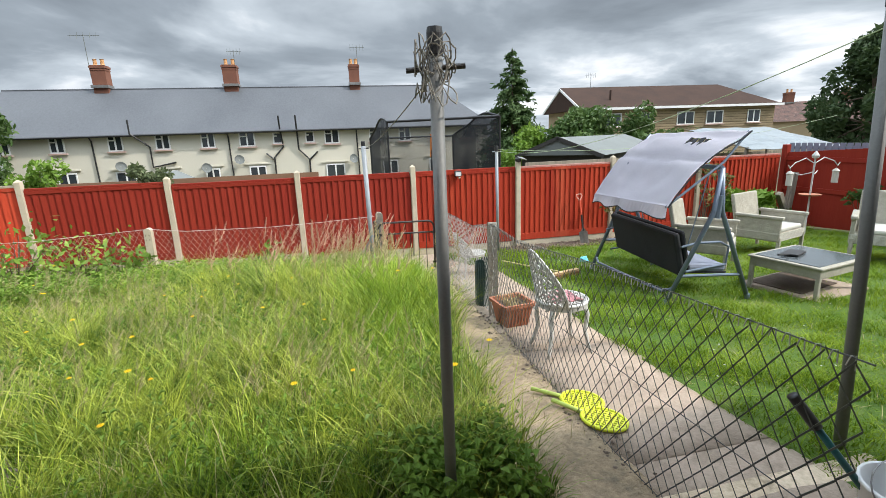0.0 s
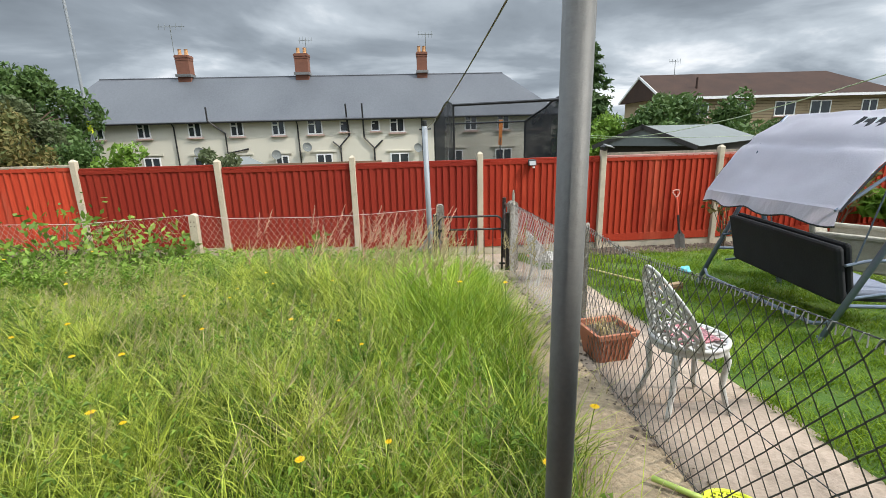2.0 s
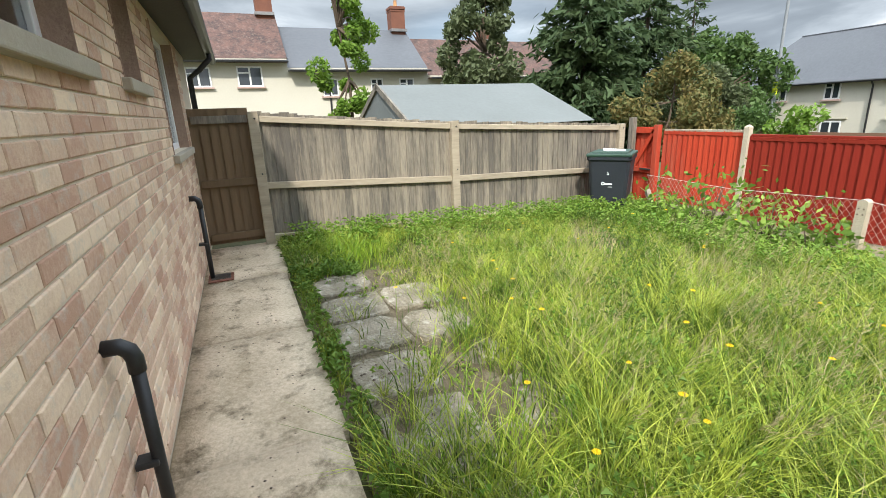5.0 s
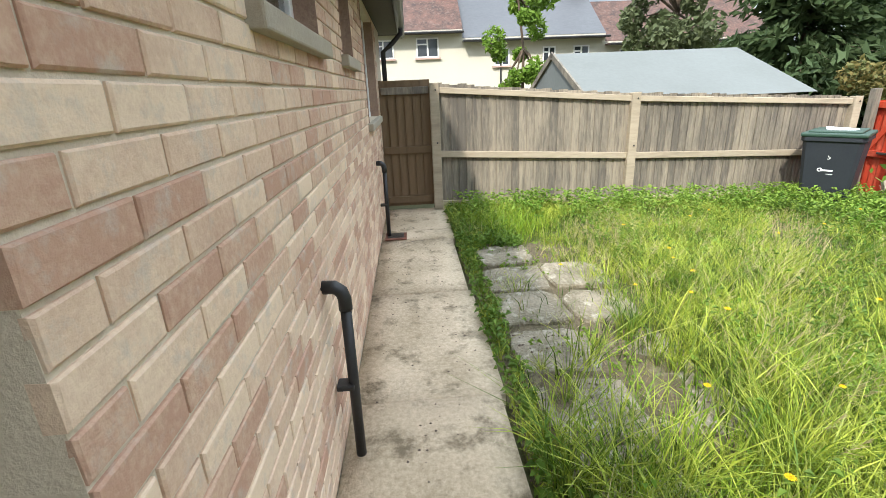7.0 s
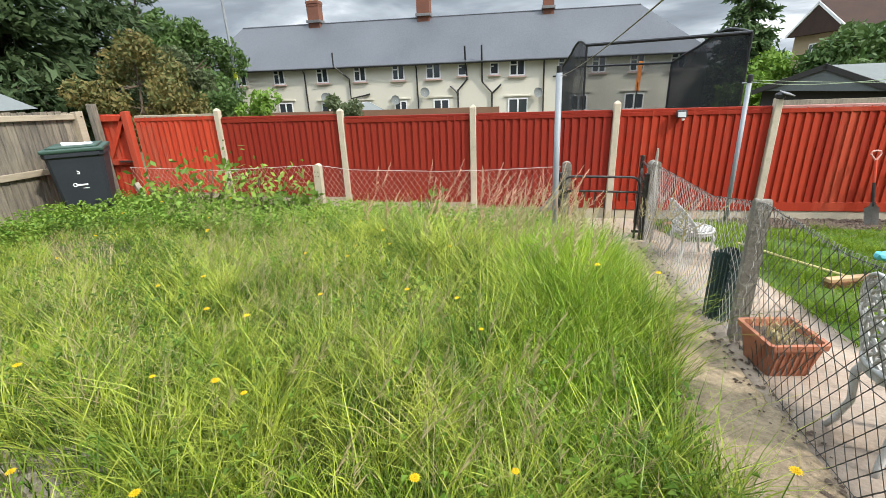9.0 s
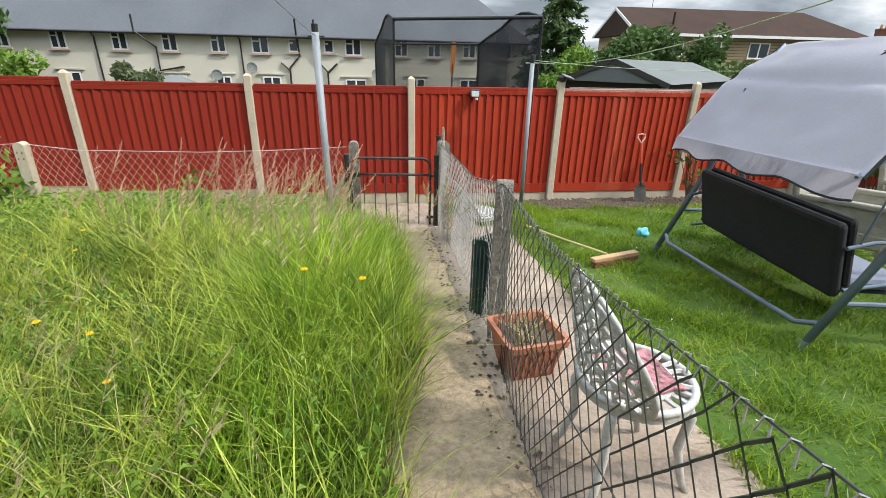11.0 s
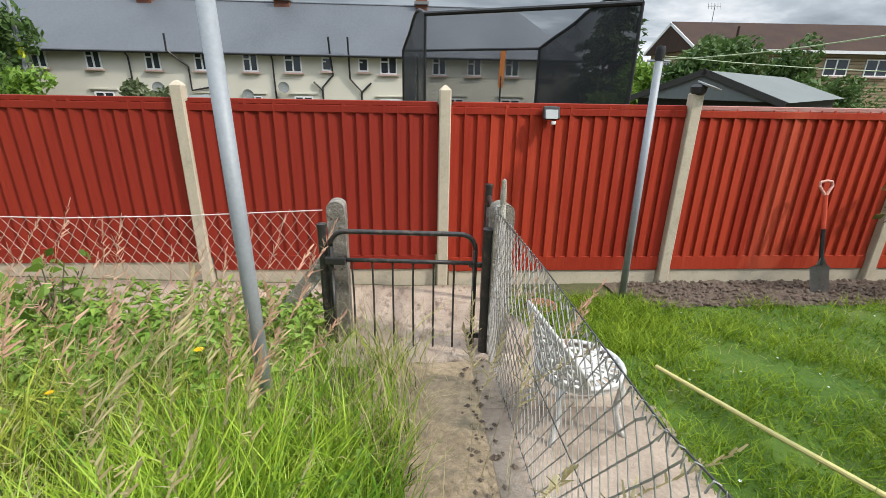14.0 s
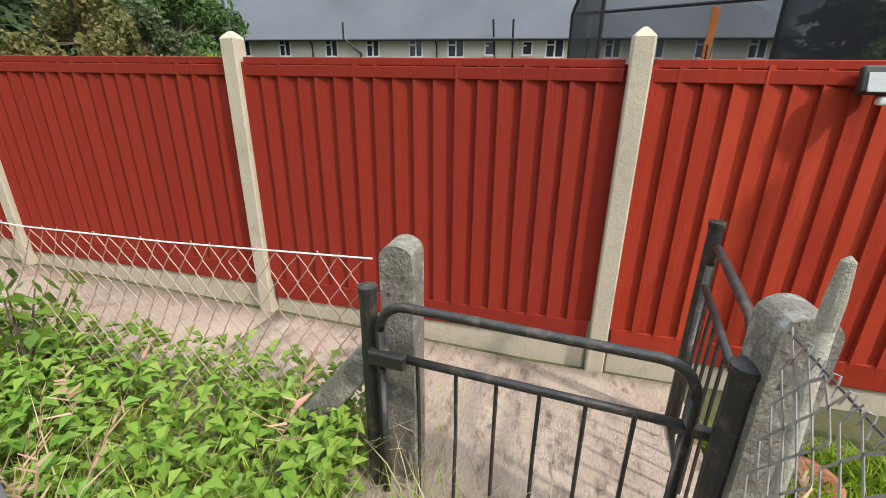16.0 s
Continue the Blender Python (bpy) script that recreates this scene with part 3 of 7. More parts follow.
def red_panel(xa, xb, material, label, z0f, top=PANEL_TOP, rail=RAIL_TOP, gravel=True):
    w = xb - xa
    cx = (xa + xb) / 2
    z0 = z0f
    p = thing("close_board_fence", label, "fence", (cx, FENCE_Y, 0), group="red fence panels")
    n = round(w / 0.1)
    me = board_mesh("board", top - z0 - 0.14, material)
    for k in range(n):
        bx = -w / 2 + (k + 0.5) * w / n
        m = pose(bx, -0.012, z0 + 0.135 + rng.uniform(-0.004, 0.004), rng.uniform(-0.15, 0.15), rng.uniform(-0.25, 0.25), rng.uniform(1.2, 3.2))
        mesh_part("board", me, p, m)
    part("cap_rail", boxed((0, -0.012, top), (w - 0.004, 0.055, 0.035), bevel=0.004), rail, p)
    part("top_batten", boxed((0, -0.036, top - 0.045), (w - 0.004, 0.014, 0.052), bevel=0.003), material, p)
    part("base_rail", boxed((0, -0.022, z0 + 0.075), (w - 0.004, 0.030, 0.125), bevel=0.004), material, p)
    part("backing", boxed((0, 0.012, (top + z0) / 2), (w - 0.004, 0.018, top - z0 - 0.03)), RED_DARK, p)
    if gravel:
        part("gravel_board", boxed((0, 0.0, z0 - 0.11), (w - 0.004, 0.05, 0.24), bevel=0.005), CONCRETE_POST, p, "pale concrete gravel board")
    return p


def concrete_post(x, y, z0, z1, s=0.088, name="concrete_post", material=CONCRETE_POST, label="pale square concrete fence post with a chamfered top", rz=0.0, lean=(0, 0)):
    bm = bmesh.new()
    h = z1 - z0
    a, b = s / 2, s / 2 - 0.022
    rings = []
    for zz, q in ((0, a), (h - 0.035, a), (h - 0.012, b), (h, b * 0.35)):
        rings.append([bm.verts.new((sx * q, sy * q, zz)) for sx, sy in ((-1, -1), (1, -1), (1, 1), (-1, 1))])
    for r, t in zip(rings, rings[1:]):
        for k in range(4):
            bm.faces.new((r[k], r[(k + 1) % 4], t[(k + 1) % 4], t[k]))
    bm.faces.new(rings[0][::-1]); bm.faces.new(rings[-1])
    bmesh.ops.bevel(bm, geom=[e for e in bm.edges if abs(e.verts[0].co.z - e.verts[1].co.z) > h * 0.5], offset=0.008, segments=1, affect="EDGES")
    o = part(name, bm, material)
    o.matrix_world = pose(x, y, z0, lean[0], lean[1], rz)
    return tagged(o, label, "fence post", "fence posts")


for i, x in enumerate(POSTS):
    g = grade(x, FENCE_Y)
    top = 1.225 if i == 0 else 1.17
    concrete_post(x, FENCE_Y - 0.03, g - 0.2, top)
edges = [-6.05] + POSTS + [9.12]
LOOKS = [(RED_LIGHT, "sun-bleached red close-board fence panel"), (RED_DARK, "dark red close-board fence panel"), (RED_DARK, "dark red close-board fence panel"), (RED_DARK, "dark red close-board fence panel"),
         (RED, "red-brown close-board fence panel"), (RED, "red-brown close-board fence panel with a pale cap rail"), (RED, "red-brown close-board fence panel with a pale cap rail"), (RED, "red-brown close-board fence panel")]
for i, (a, b) in enumerate(zip(edges, edges[1:])):
    cx = (a + b) / 2
    z0 = grade(cx, FENCE_Y) + 0.12
    m, lab = LOOKS[i]
    top = 1.13 if i == 0 else (1.075 if i == 1 else PANEL_TOP)
    red_panel(a + 0.055, b - 0.055, m, lab, z0, top, RAIL_TOP if i > 4 else (WOOD_RAIL if i < 1 else m))

# braced red gate leaf in the corner
gate_r = thing("braced_red_gate", "red wooden gate with a diagonal brace and a latch", "gate", (-6.38, 7.96, 0))
g0 = grade(-6.4, 8) + 0.02
me = board_mesh("board", 1.18 - g0, RED_LIGHT)
for k in range(6):
    mesh_part("board", me, gate_r, pose(-0.25 + k * 0.1, 0.02, g0, 0, 0, 2))
part("top_rail", boxed((0, -0.03, 1.12), (0.6, 0.04, 0.09), bevel=0.004), RED_LIGHT, gate_r)
part("middle_rail", boxed((0, -0.03, 0.42), (0.6, 0.04, 0.09), bevel=0.004), RED_LIGHT, gate_r)
part("gate_post", boxed((0.29, -0.05, 0.48), (0.10, 0.10, 1.48), bevel=0.006), RED_LIGHT, gate_r)
part("brace", boxed((0, -0.035, 0.80), (0.07, 0.03, 0.92), pose(0, 0, 0, 0, 33, 0), bevel=0.004), RED_LIGHT, gate_r)
lt = part("latch", boxed((0.12, -0.07, 0.44), (0.30, 0.02, 0.03), bevel=0.004), BLACK_IRON, gate_r, "rusty black latch")
post = part("corner_post", boxed((-6.62, 7.86, 0.45), (0.10, 0.10, 1.80), bevel=0.006), WOOD_GREY)
tagged(post, "split grey wooden corner post", "fence post")

# ---- grey boarded side fence, seen from its back with rails and posts ----
SIDE = [(-6.35, 1.37, -0.02, 1.66), (-6.40, 4.10, -0.12, 1.44), (-6.55, 7.45, -0.2, 1.26)]
for i, (x, y, z0, z1) in enumerate(SIDE):
    bm = boxed((0, 0, (z1 - z0 + 0.2) / 2 - 0.2), (0.10, 0.12, z1 - z0 + 0.2), bevel=0.007)
    o = part("fence_post", bm, WOOD_RAIL)
    o.matrix_world = pose(x + 0.06, y, z0)
    tagged(o, "pale weathered square timber fence post", "fence post", "side fence posts")
    for zz in (0.55, 0.95):
        bt = bmesh.new()
        tube(bt, [(0.045, 0.015, (z1 - z0) * zz), (0.058, 0.015, (z1 - z0) * zz)], 0.012, 6)
        part("bolt", bt, BLACK_IRON, o)


def side_bay(a, b, material=WOOD_GREY, rails=WOOD_RAIL):
    (xa, ya, za, ta), (xb, yb, zb, tb) = a, b
    L = math.hypot(xb - xa, yb - ya)
    rz = math.degrees(math.atan2(yb - ya, xb - xa))
    p = thing("side_fence_bay", "weathered grey close-board fence bay with pale rails", "fence", (xa, ya, 0), rz, "side fence bays")
    n = round(L / 0.105)
    me = board_mesh("board", 1.0, material, 0.122, 0.009, 0.02)
    for k in range(n):
        f = (k + 0.5) / n
        z0, z1 = za + (zb - za) * f + 0.08, ta + (tb - ta) * f + rng.uniform(-0.018, 0.012)
        mesh_part("board", me, p, pose(f * L, -0.0, z0, 0, rng.uniform(-0.4, 0.4), rng.uniform(1, 3)) @ Matrix.Diagonal((1, 1, z1 - z0, 1)))
    for f, hgt, dy in ((0.95, 0.075, -0.045), (0.46, 0.085, -0.045), (0.045, 0.10, -0.03)):
        z_a, z_b = za + (ta - za) * f, zb + (tb - zb) * f
        ang = math.degrees(math.atan2(z_b - z_a, L))
        bm = boxed((0, 0, 0), (L - 0.1, 0.05, hgt), bevel=0.006)
        r = part("rail", bm, rails, p)
        r.matrix_basis = pose(L / 2, dy, (z_a + z_b) / 2, 0, -ang, 0)
    return p


side_bay(SIDE[0], SIDE[1])
side_bay(SIDE[1], SIDE[2])
gate_w = thing("side_gate", "brown stained boarded garden gate, shut", "gate", (-6.38, 0.66, 0), 90)
me = board_mesh("board", 1.66, WOOD_BROWN, 0.125)
for k in range(6):
    mesh_part("board", me, gate_w, pose(0.055 + k * 0.108, 0, 0.05, 0, 0, 2))
for zz in (1.58, 0.82, 0.14):
    part("rail", boxed((0.33, -0.035, zz), (0.62, 0.035, 0.09), bevel=0.004), WOOD_BROWN if zz < 1 else WOOD_GREY, gate_w)

# ---- the house behind the camera: brick wall, windows, eaves ----
WALL_Y, WX0, WX1, WTOP = 0.65, -7.6, -0.42, 2.42
OPEN = [(-2.28, -1.36, 1.79, 2.36), (-3.66, -3.10, 1.79, 2.36), (-6.05, -4.60, 1.29, 2.36)]
core = bmesh.new()


def wall_core(bm, xa, xb, za, zb):
    box(bm, ((xa + xb) / 2, WALL_Y - 0.135, (za + zb) / 2), (xb - xa, 0.24, zb - za))


cuts = sorted({WX0, WX1, *[v for o in OPEN for v in o[:2]]})
for xa, xb in zip(cuts, cuts[1:]):
    hole = [o for o in OPEN if o[0] <= (xa + xb) / 2 <= o[1]]
    if hole:
        wall_core(core, xa, xb, -0.1, hole[0][2]); wall_core(core, xa, xb, hole[0][3], WTOP)
    else:
        wall_core(core, xa, xb, -0.1, WTOP)
house_wall = part("wall_house", core, MORTAR)
tagged(house_wall, "pinkish buff brick house wall with sandy mortar", "wall", "", "structure")
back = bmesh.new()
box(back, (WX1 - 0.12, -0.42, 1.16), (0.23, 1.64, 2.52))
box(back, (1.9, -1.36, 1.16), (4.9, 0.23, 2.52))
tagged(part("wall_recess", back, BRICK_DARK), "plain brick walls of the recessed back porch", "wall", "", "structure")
rest = bmesh.new()
box(rest, (-2.5, -6.0, 1.16), (10.2, 9.0, 2.52))
o = part("wall_inner", rest, DARK_ROOM)
o.location.y = -0.25 - 0.75
tagged(o, "dim inside of the house behind the windows", "wall", "", "structure")

roof = bmesh.new()
box(roof, (-1.6, -0.27, 2.47), (13.2, 2.42, 0.03))
tagged(part("soffit", roof, mat("brown soffit paint", (0.10, 0.08, 0.065), (0.07, 0.055, 0.045), 0.7)), "dark soffit board under the eaves", "soffit", "", "structure")
bm = bmesh.new()
v = [bm.verts.new(p) for p in ((-8.2, 0.96, 2.52), (5, 0.96, 2.52), (5, -4.5, 5.4), (-8.2, -4.5, 5.4), (-8.2, -10.2, 2.52), (5, -10.2, 2.52))]
bm.faces.new((v[0], v[1], v[2], v[3])); bm.faces.new((v[3], v[2], v[5], v[4])); bm.faces.new((v[0], v[3], v[4])); bm.faces.new((v[1], v[5], v[2]))
bmesh.ops.solidify(bm, geom=bm.faces[:], thickness=0.08)
tagged(part("roof", bm, TILE_BROWN), "brown tiled bungalow roof", "roof", "", "structure")
gut = thing("gutter", "black plastic half-round gutter along the eaves", "gutter", kind="structure")
part("channel", tubed([(-8.2, 0.98, 2.44), (5, 0.98, 2.44)], 0.055, 10), BLACK_PLASTIC, gut, smooth=True)
part("outlet", tubed([(-6.95, 0.98, 2.46), (-6.95, 0.98, 2.33), (-6.95, 0.85, 2.2), (-6.95, 0.72, 2.1), (-6.95, 0.72, 0.1)], 0.034, 10), BLACK_PLASTIC, gut, smooth=True)


def wall_window(name, o, label, deep=0.13):
    xa, xb, za, zb = o
    w, h = xb - xa, zb - za
    t = thing(name, label, "window", ((xa + xb) / 2, WALL_Y - deep, za), kind="structure")
    f = bmesh.new()
    for c, s in (((0, 0, 0.03), (w, 0.06, 0.06)), ((0, 0, h - 0.03), (w, 0.06, 0.06)), ((-w / 2 + 0.03, 0, h / 2), (0.06, 0.058, h - 0.12)), ((w / 2 - 0.03, 0, h / 2), (0.06, 0.058, h - 0.12))):
        box(f, c, s, bevel=0.006)
    part("window_frame", f, UPVC, t)
    # Jambs lined in a brick colour darker than the wall face.
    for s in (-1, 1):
        part("reveal", boxed((s * (w / 2 - 0.004), deep / 2 + 0.012, h / 2), (0.008, deep - 0.03, h)), BRICK_DARK, t, "darker brick reveal")
    part("mullion", boxed((w * 0.12, 0.004, h / 2), (0.07, 0.058, h - 0.12), bevel=0.005), UPVC, t)
    part("pane", boxed((0, 0, h / 2), (w - 0.12, 0.012, h - 0.12)), GLASS, t).visible_shadow = False
    part("window_sill", boxed((0, deep - 0.045, -0.037), (w + 0.16, 0.17, 0.07), bevel=0.008), SILL, t, "buff cast stone sill")
    return t


wall_window("window_1", OPEN[0], "white plastic window with a buff stone sill")
wall_window("window_2", OPEN[1], "narrow white plastic window with a stone sill")
w3 = wall_window("window_3", OPEN[2], "white plastic casement window set deep in brick")
cas = bmesh.new()
cw, ch = 0.52, 1.04
for c, s in (((cw / 2, 0, 0.03), (cw, 0.05, 0.06)), ((cw / 2, 0, ch - 0.03), (cw, 0.05, 0.06)), ((0.03, 0, ch / 2), (0.06, 0.048, ch - 0.12)), ((cw - 0.03, 0, ch / 2), (0.06, 0.048, ch - 0.12))):
    box(cas, c, s, bevel=0.006)
c1 = part("casement", cas, UPVC, w3, "white opening casement")
c1.matrix_basis = pose(0.66, 0.035, 0.015, 0, 0, 180)
gl = part("pane", boxed((cw / 2, 0, ch / 2), (cw - 0.12, 0.01, ch - 0.12)), GLASS, c1)
gl.visible_shadow = False

# ---- distant houses ----


def gable_roof(x0, x1, y0, y1, ze, zr, over=0.35, hip0=0.0, hip1=0.0):
    bm = bmesh.new()
    ym = (y0 + y1) / 2
    d = (zr - ze) / (ym - y0) * over
    a = [bm.verts.new(p) for p in ((x0 - over, y0 - over, ze - d), (x1 + over, y0 - over, ze - d), (x1 + over, y1 + over, ze - d), (x0 - over, y1 + over, ze - d), (x0 + hip0 - (0 if hip0 else over), ym, zr), (x1 - hip1 + (0 if hip1 else over), ym, zr))]
    bm.faces.new((a[0], a[1], a[5], a[4])); bm.faces.new((a[2], a[3], a[4], a[5]))
    bm.faces.new((a[3], a[0], a[4])); bm.faces.new((a[1], a[2], a[5])); bm.faces.new((a[0], a[3], a[2], a[1]))
    bmesh.ops.recalc_face_normals(bm, faces=bm.faces)
    return bm


def house_window(parent, x, y, z, w, h, lights=2, top=True, rz=0.0, sill=True):
    """A white framed window set 4 cm proud round a dark pane; x is its left edge and z its foot."""
    win = part("window", boxed((0, 0.02, h / 2), (w, 0.03, h)), DARK_ROOM, parent)
    win.matrix_basis = pose(x, y, z, 0, 0, rz) @ Matrix.Translation((w / 2, 0, 0))
    f = bmesh.new()
    t = 0.08
    for c, s in (((0, -0.01, t / 2), (w, 0.05, t)), ((0, -0.01, h - t / 2), (w, 0.05, t)), ((-w / 2 + t / 2, -0.01, h / 2), (t, 0.048, h - 2 * t)), ((w / 2 - t / 2, -0.01, h / 2), (t, 0.048, h - 2 * t))):
        box(f, c, s)
    for k in range(1, lights):
        box(f, (-w / 2 + w * k / lights, -0.01, h / 2), (t * 1.2, 0.046, h - 2 * t))
    if top:
        box(f, (-w / 4, -0.01, h * 0.68), (w / 2 - t, 0.044, t))
    part("frame", f, UPVC, win)
    part("pane", boxed((0, -0.002, h / 2), (w - 2 * t, 0.008, h - 2 * t)), mat_pane, win)
    if sill:
        part("sill", boxed((0, -0.05, -0.05), (w + 0.2, 0.16, 0.09)), SILL_PINK, win)
    return win


mat_pane = mat("dark reflecting pane", (0.05, 0.06, 0.07), (0.03, 0.035, 0.04), 0.08, 0.5, 3, 0.5, 0, spec=0.8)
SILL_PINK = mat("pinkish painted sill", (0.50, 0.36, 0.31), (0.42, 0.30, 0.26), 0.8)


def chimney(parent, x, y, z0, w, d, h, pots=2):
    c = part("chimney", boxed((0, 0, h / 2), (w, d, h)), CHIMNEY, parent)
    c.location = (x, y, z0)
    b = bmesh.new()
    box(b, (0, 0, h - 0.12), (w + 0.10, d + 0.10, 0.14)); box(b, (0, 0, h - 0.3), (w + 0.05, d + 0.05, 0.10))
    part("corbel", b, CHIMNEY, c)
    part("flashing", boxed((0, -d * 0.1, 0.45), (w + 0.16, d * 1.0 + 0.16, 0.18)), STEEL, c)
    for k in range(pots):
        lp = lathe([(0.13, h), (0.15, h + 0.05), (0.12, h + 0.1), (0.115, h + 0.38), (0.14, h + 0.42), (0.10, h + 0.43)], 12)
        o = part("chimney_pot", lp, POT_CLAY, c)
        o.location = (-w / 4 + w / 2 * k if pots > 1 else 0, 0, 0)
    return c


def aerial(x, y, z, h, s=1.0):
    t = thing("tv_aerial", "thin grey television aerial on a chimney mast", "aerial", (x, y, z), group="roof aerials")
    part("mast", tubed([(0, 0, -0.9), (0, 0, h)], 0.024, 6), FELT, t)
    part("boom", tubed([(-0.7 * s, 0, h - 0.1), (0.7 * s, 0.2, h - 0.05)], 0.018, 6), FELT, t)
    for k in range(5):
        part("element", tubed([(-0.6 * s + 0.3 * s * k, -0.05, h - 0.32), (-0.6 * s + 0.3 * s * k, 0.1, h + 0.14)], 0.012, 5), FELT, t)


RY, RE, RR = 34.0, 2.62, 5.62
row = thing("terrace_house_row", "long cream rendered terrace with grey slate hipped roof", "houses", (0.12, 0, 0.13))
gz = -2.5
bm = boxed(((-23.4 + 10.9) / 2, RY + 4, (RE + gz) / 2), (34.3, 8.0, RE - gz))
part("wall", bm, RENDER_CREAM, row)
part("roof", gable_roof(-23.4, 10.9, RY, RY + 8, RE, RR, 0.35, 1.6, 3.2), SLATE, row)
part("gutter", tubed([(-23.7, RY - 0.40, RE - 0.28), (11.2, RY - 0.40, RE - 0.28)], 0.07, 6), BLACK_PLASTIC, row)
part("ridge", tubed([(-21.8, RY + 4, RR), (7.7, RY + 4, RR)], 0.06, 6), SLATE, row)
for x in (-15.3, -7.2, 1.25):
    part("downpipe", tubed([(x, RY - 0.33, RE - 0.3), (x, RY - 0.08, RE - 0.55), (x + 0.05, RY - 0.08, gz)], 0.05, 6), BLACK_PLASTIC, row)
for x, w in ((-20.6, 0.72), (-17.63, 0.72), (-14.36, 0.74), (-11.6, 0.74), (-8.86, 0.74), (-6.48, 0.86), (-0.89, 0.86), (2.2, 0.72), (4.3, 0.74), (6.6, 0.74), (9.0, 0.74)):
    house_window(row, x - w * 0.09, RY - 0.02, 1.40, w * 1.18, 1.0)
for x in (-4.34, -2.21):
    house_window(row, x - 0.04, RY - 0.02, 1.52, 0.60, 0.76, 1)
for x, w, z, h in ((-6.12, 1.1, -1.6, 1.68), (-1.02, 1.3, -1.6, 1.60), (-17.6, 1.1, -0.9, 1.05), (-14.3, 1.2, -0.9, 1.0), (-11.6, 1.0, -0.9, 0.95), (-8.9, 0.9, -0.9, 0.95), (3.0, 1.1, -0.9, 1.0), (6.4, 1.2, -0.9, 1.0)):
    house_window(row, x, RY - 0.02, z, w, h, 2, False)
    part("string_course", boxed((x + w / 2, RY - 0.05, z + h + 0.16), (w + 0.5, 0.10, 0.09)), RENDER_CREAM, row)
for pts in (((-12.9, 3.3), (-12.9, 2.45), (-12.0, 1.6), (-12.0, 0.3), (-10.6, 0.55)), ((-3.85, 3.35), (-3.85, 2.3), (-3.75, 1.3), (-4.4, 0.6), (-4.4, -2)), ((-2.75, 3.35), (-2.75, 1.1), (-2.1, 0.4), (-2.1, -2)), ((-4.9, 0.9), (-4.4, 0.45)), ((-1.5, 0.9), (-2.1, 0.35))):
    part("soil_pipe", tubed([(x, RY - 0.10 - (0.4 if z > RE - 0.3 else 0), z) for x, z in pts], 0.06, 6), BLACK_PLASTIC, row)
for x, z in ((-13.8, 0.42), (-6.65, 0.55), (0.9, 0.3), (-8.75, 0.1)):
    d = lathe([(0.02, 0.0), (0.2, 0.03), (0.32, 0.10), (0.30, 0.10)], 14)
    o = part("satellite_dish", d, FELT, row, "grey satellite dish")
    o.matrix_basis = pose(x, RY - 0.3, z, 75, 0, 25)
for x, w in ((-15.7, 0.9), (-7.3, 0.95), (1.55, 0.75)):
    chimney(row, x, RY + 4, RR - 0.3, w, 0.8, 1.85, 2)
aerial(-16.2, RY + 4, 7.43, 1.9, 1.3)
aerial(-6.8, RY + 4, 7.33, 1.0, 0.7)
aerial(2.0, RY + 4, 7.33, 1.3, 0.8)

# buff house with a brown tiled roof
h2 = thing("buff_house", "two storey buff block house with brown tiled gable roof", "house", (21.2, 38.5, 0), -4)
part("wall", boxed((9.5, 4.0, 0.75), (19, 8.0, 6.1)), BUFF_WALL, h2)
bm = bmesh.new()
v = [bm.verts.new(p) for p in ((0.0, 0.05, 3.8), (0.0, 7.95, 3.8), (0.0, 4.0, 5.72))]
w2 = [bm.verts.new((p.co.x + 13, p.co.y, p.co.z)) for p in v]
bm.faces.new(v); bm.faces.new(w2[::-1])
for k in range(3):
    bm.faces.new((v[k], w2[k], w2[(k + 1) % 3], v[(k + 1) % 3]))
part("gable", bm, BUFF_WALL, h2)
part("roof", gable_roof(0, 19, 0, 8, 3.85, 5.85, 0.45, 0, 3.0), TILE_BROWN, h2)
part("fascia", boxed((9.5, -0.47, 3.60), (20, 0.05, 0.20)), UPVC, h2)
for s in (-1, 1):
    part("bargeboard", boxed((-0.48, 4.0 + s * 2.2, 4.70), (0.06, 5.0, 0.20), pose(0, 0, 0, -s * 24.2, 0, 0)), UPVC, h2)
for x, w in ((2.2, 1.5), (5.3, 1.5), (9.1, 1.7), (12.0, 1.7), (16.2, 1.3)):
    house_window(h2, x, -0.03, 2.05, w, 1.15, 2, False)
house_window(h2, -0.03, 5.2, 1.9, 1.2, 1.1, 2, False, -90)
for k in range(26):
    part("course", boxed((9.5, -0.012, -2.0 + k * 0.22), (19, 0.018, 0.02)), TILE_BROWN, h2)
part("vent_pipe", tubed([(3.2, 1.2, 4.4), (3.2, 1.2, 5.3)], 0.09, 8), TILE_BROWN, h2)
aerial(23.9, 42.0, 5.8, 1.2, 0.8)

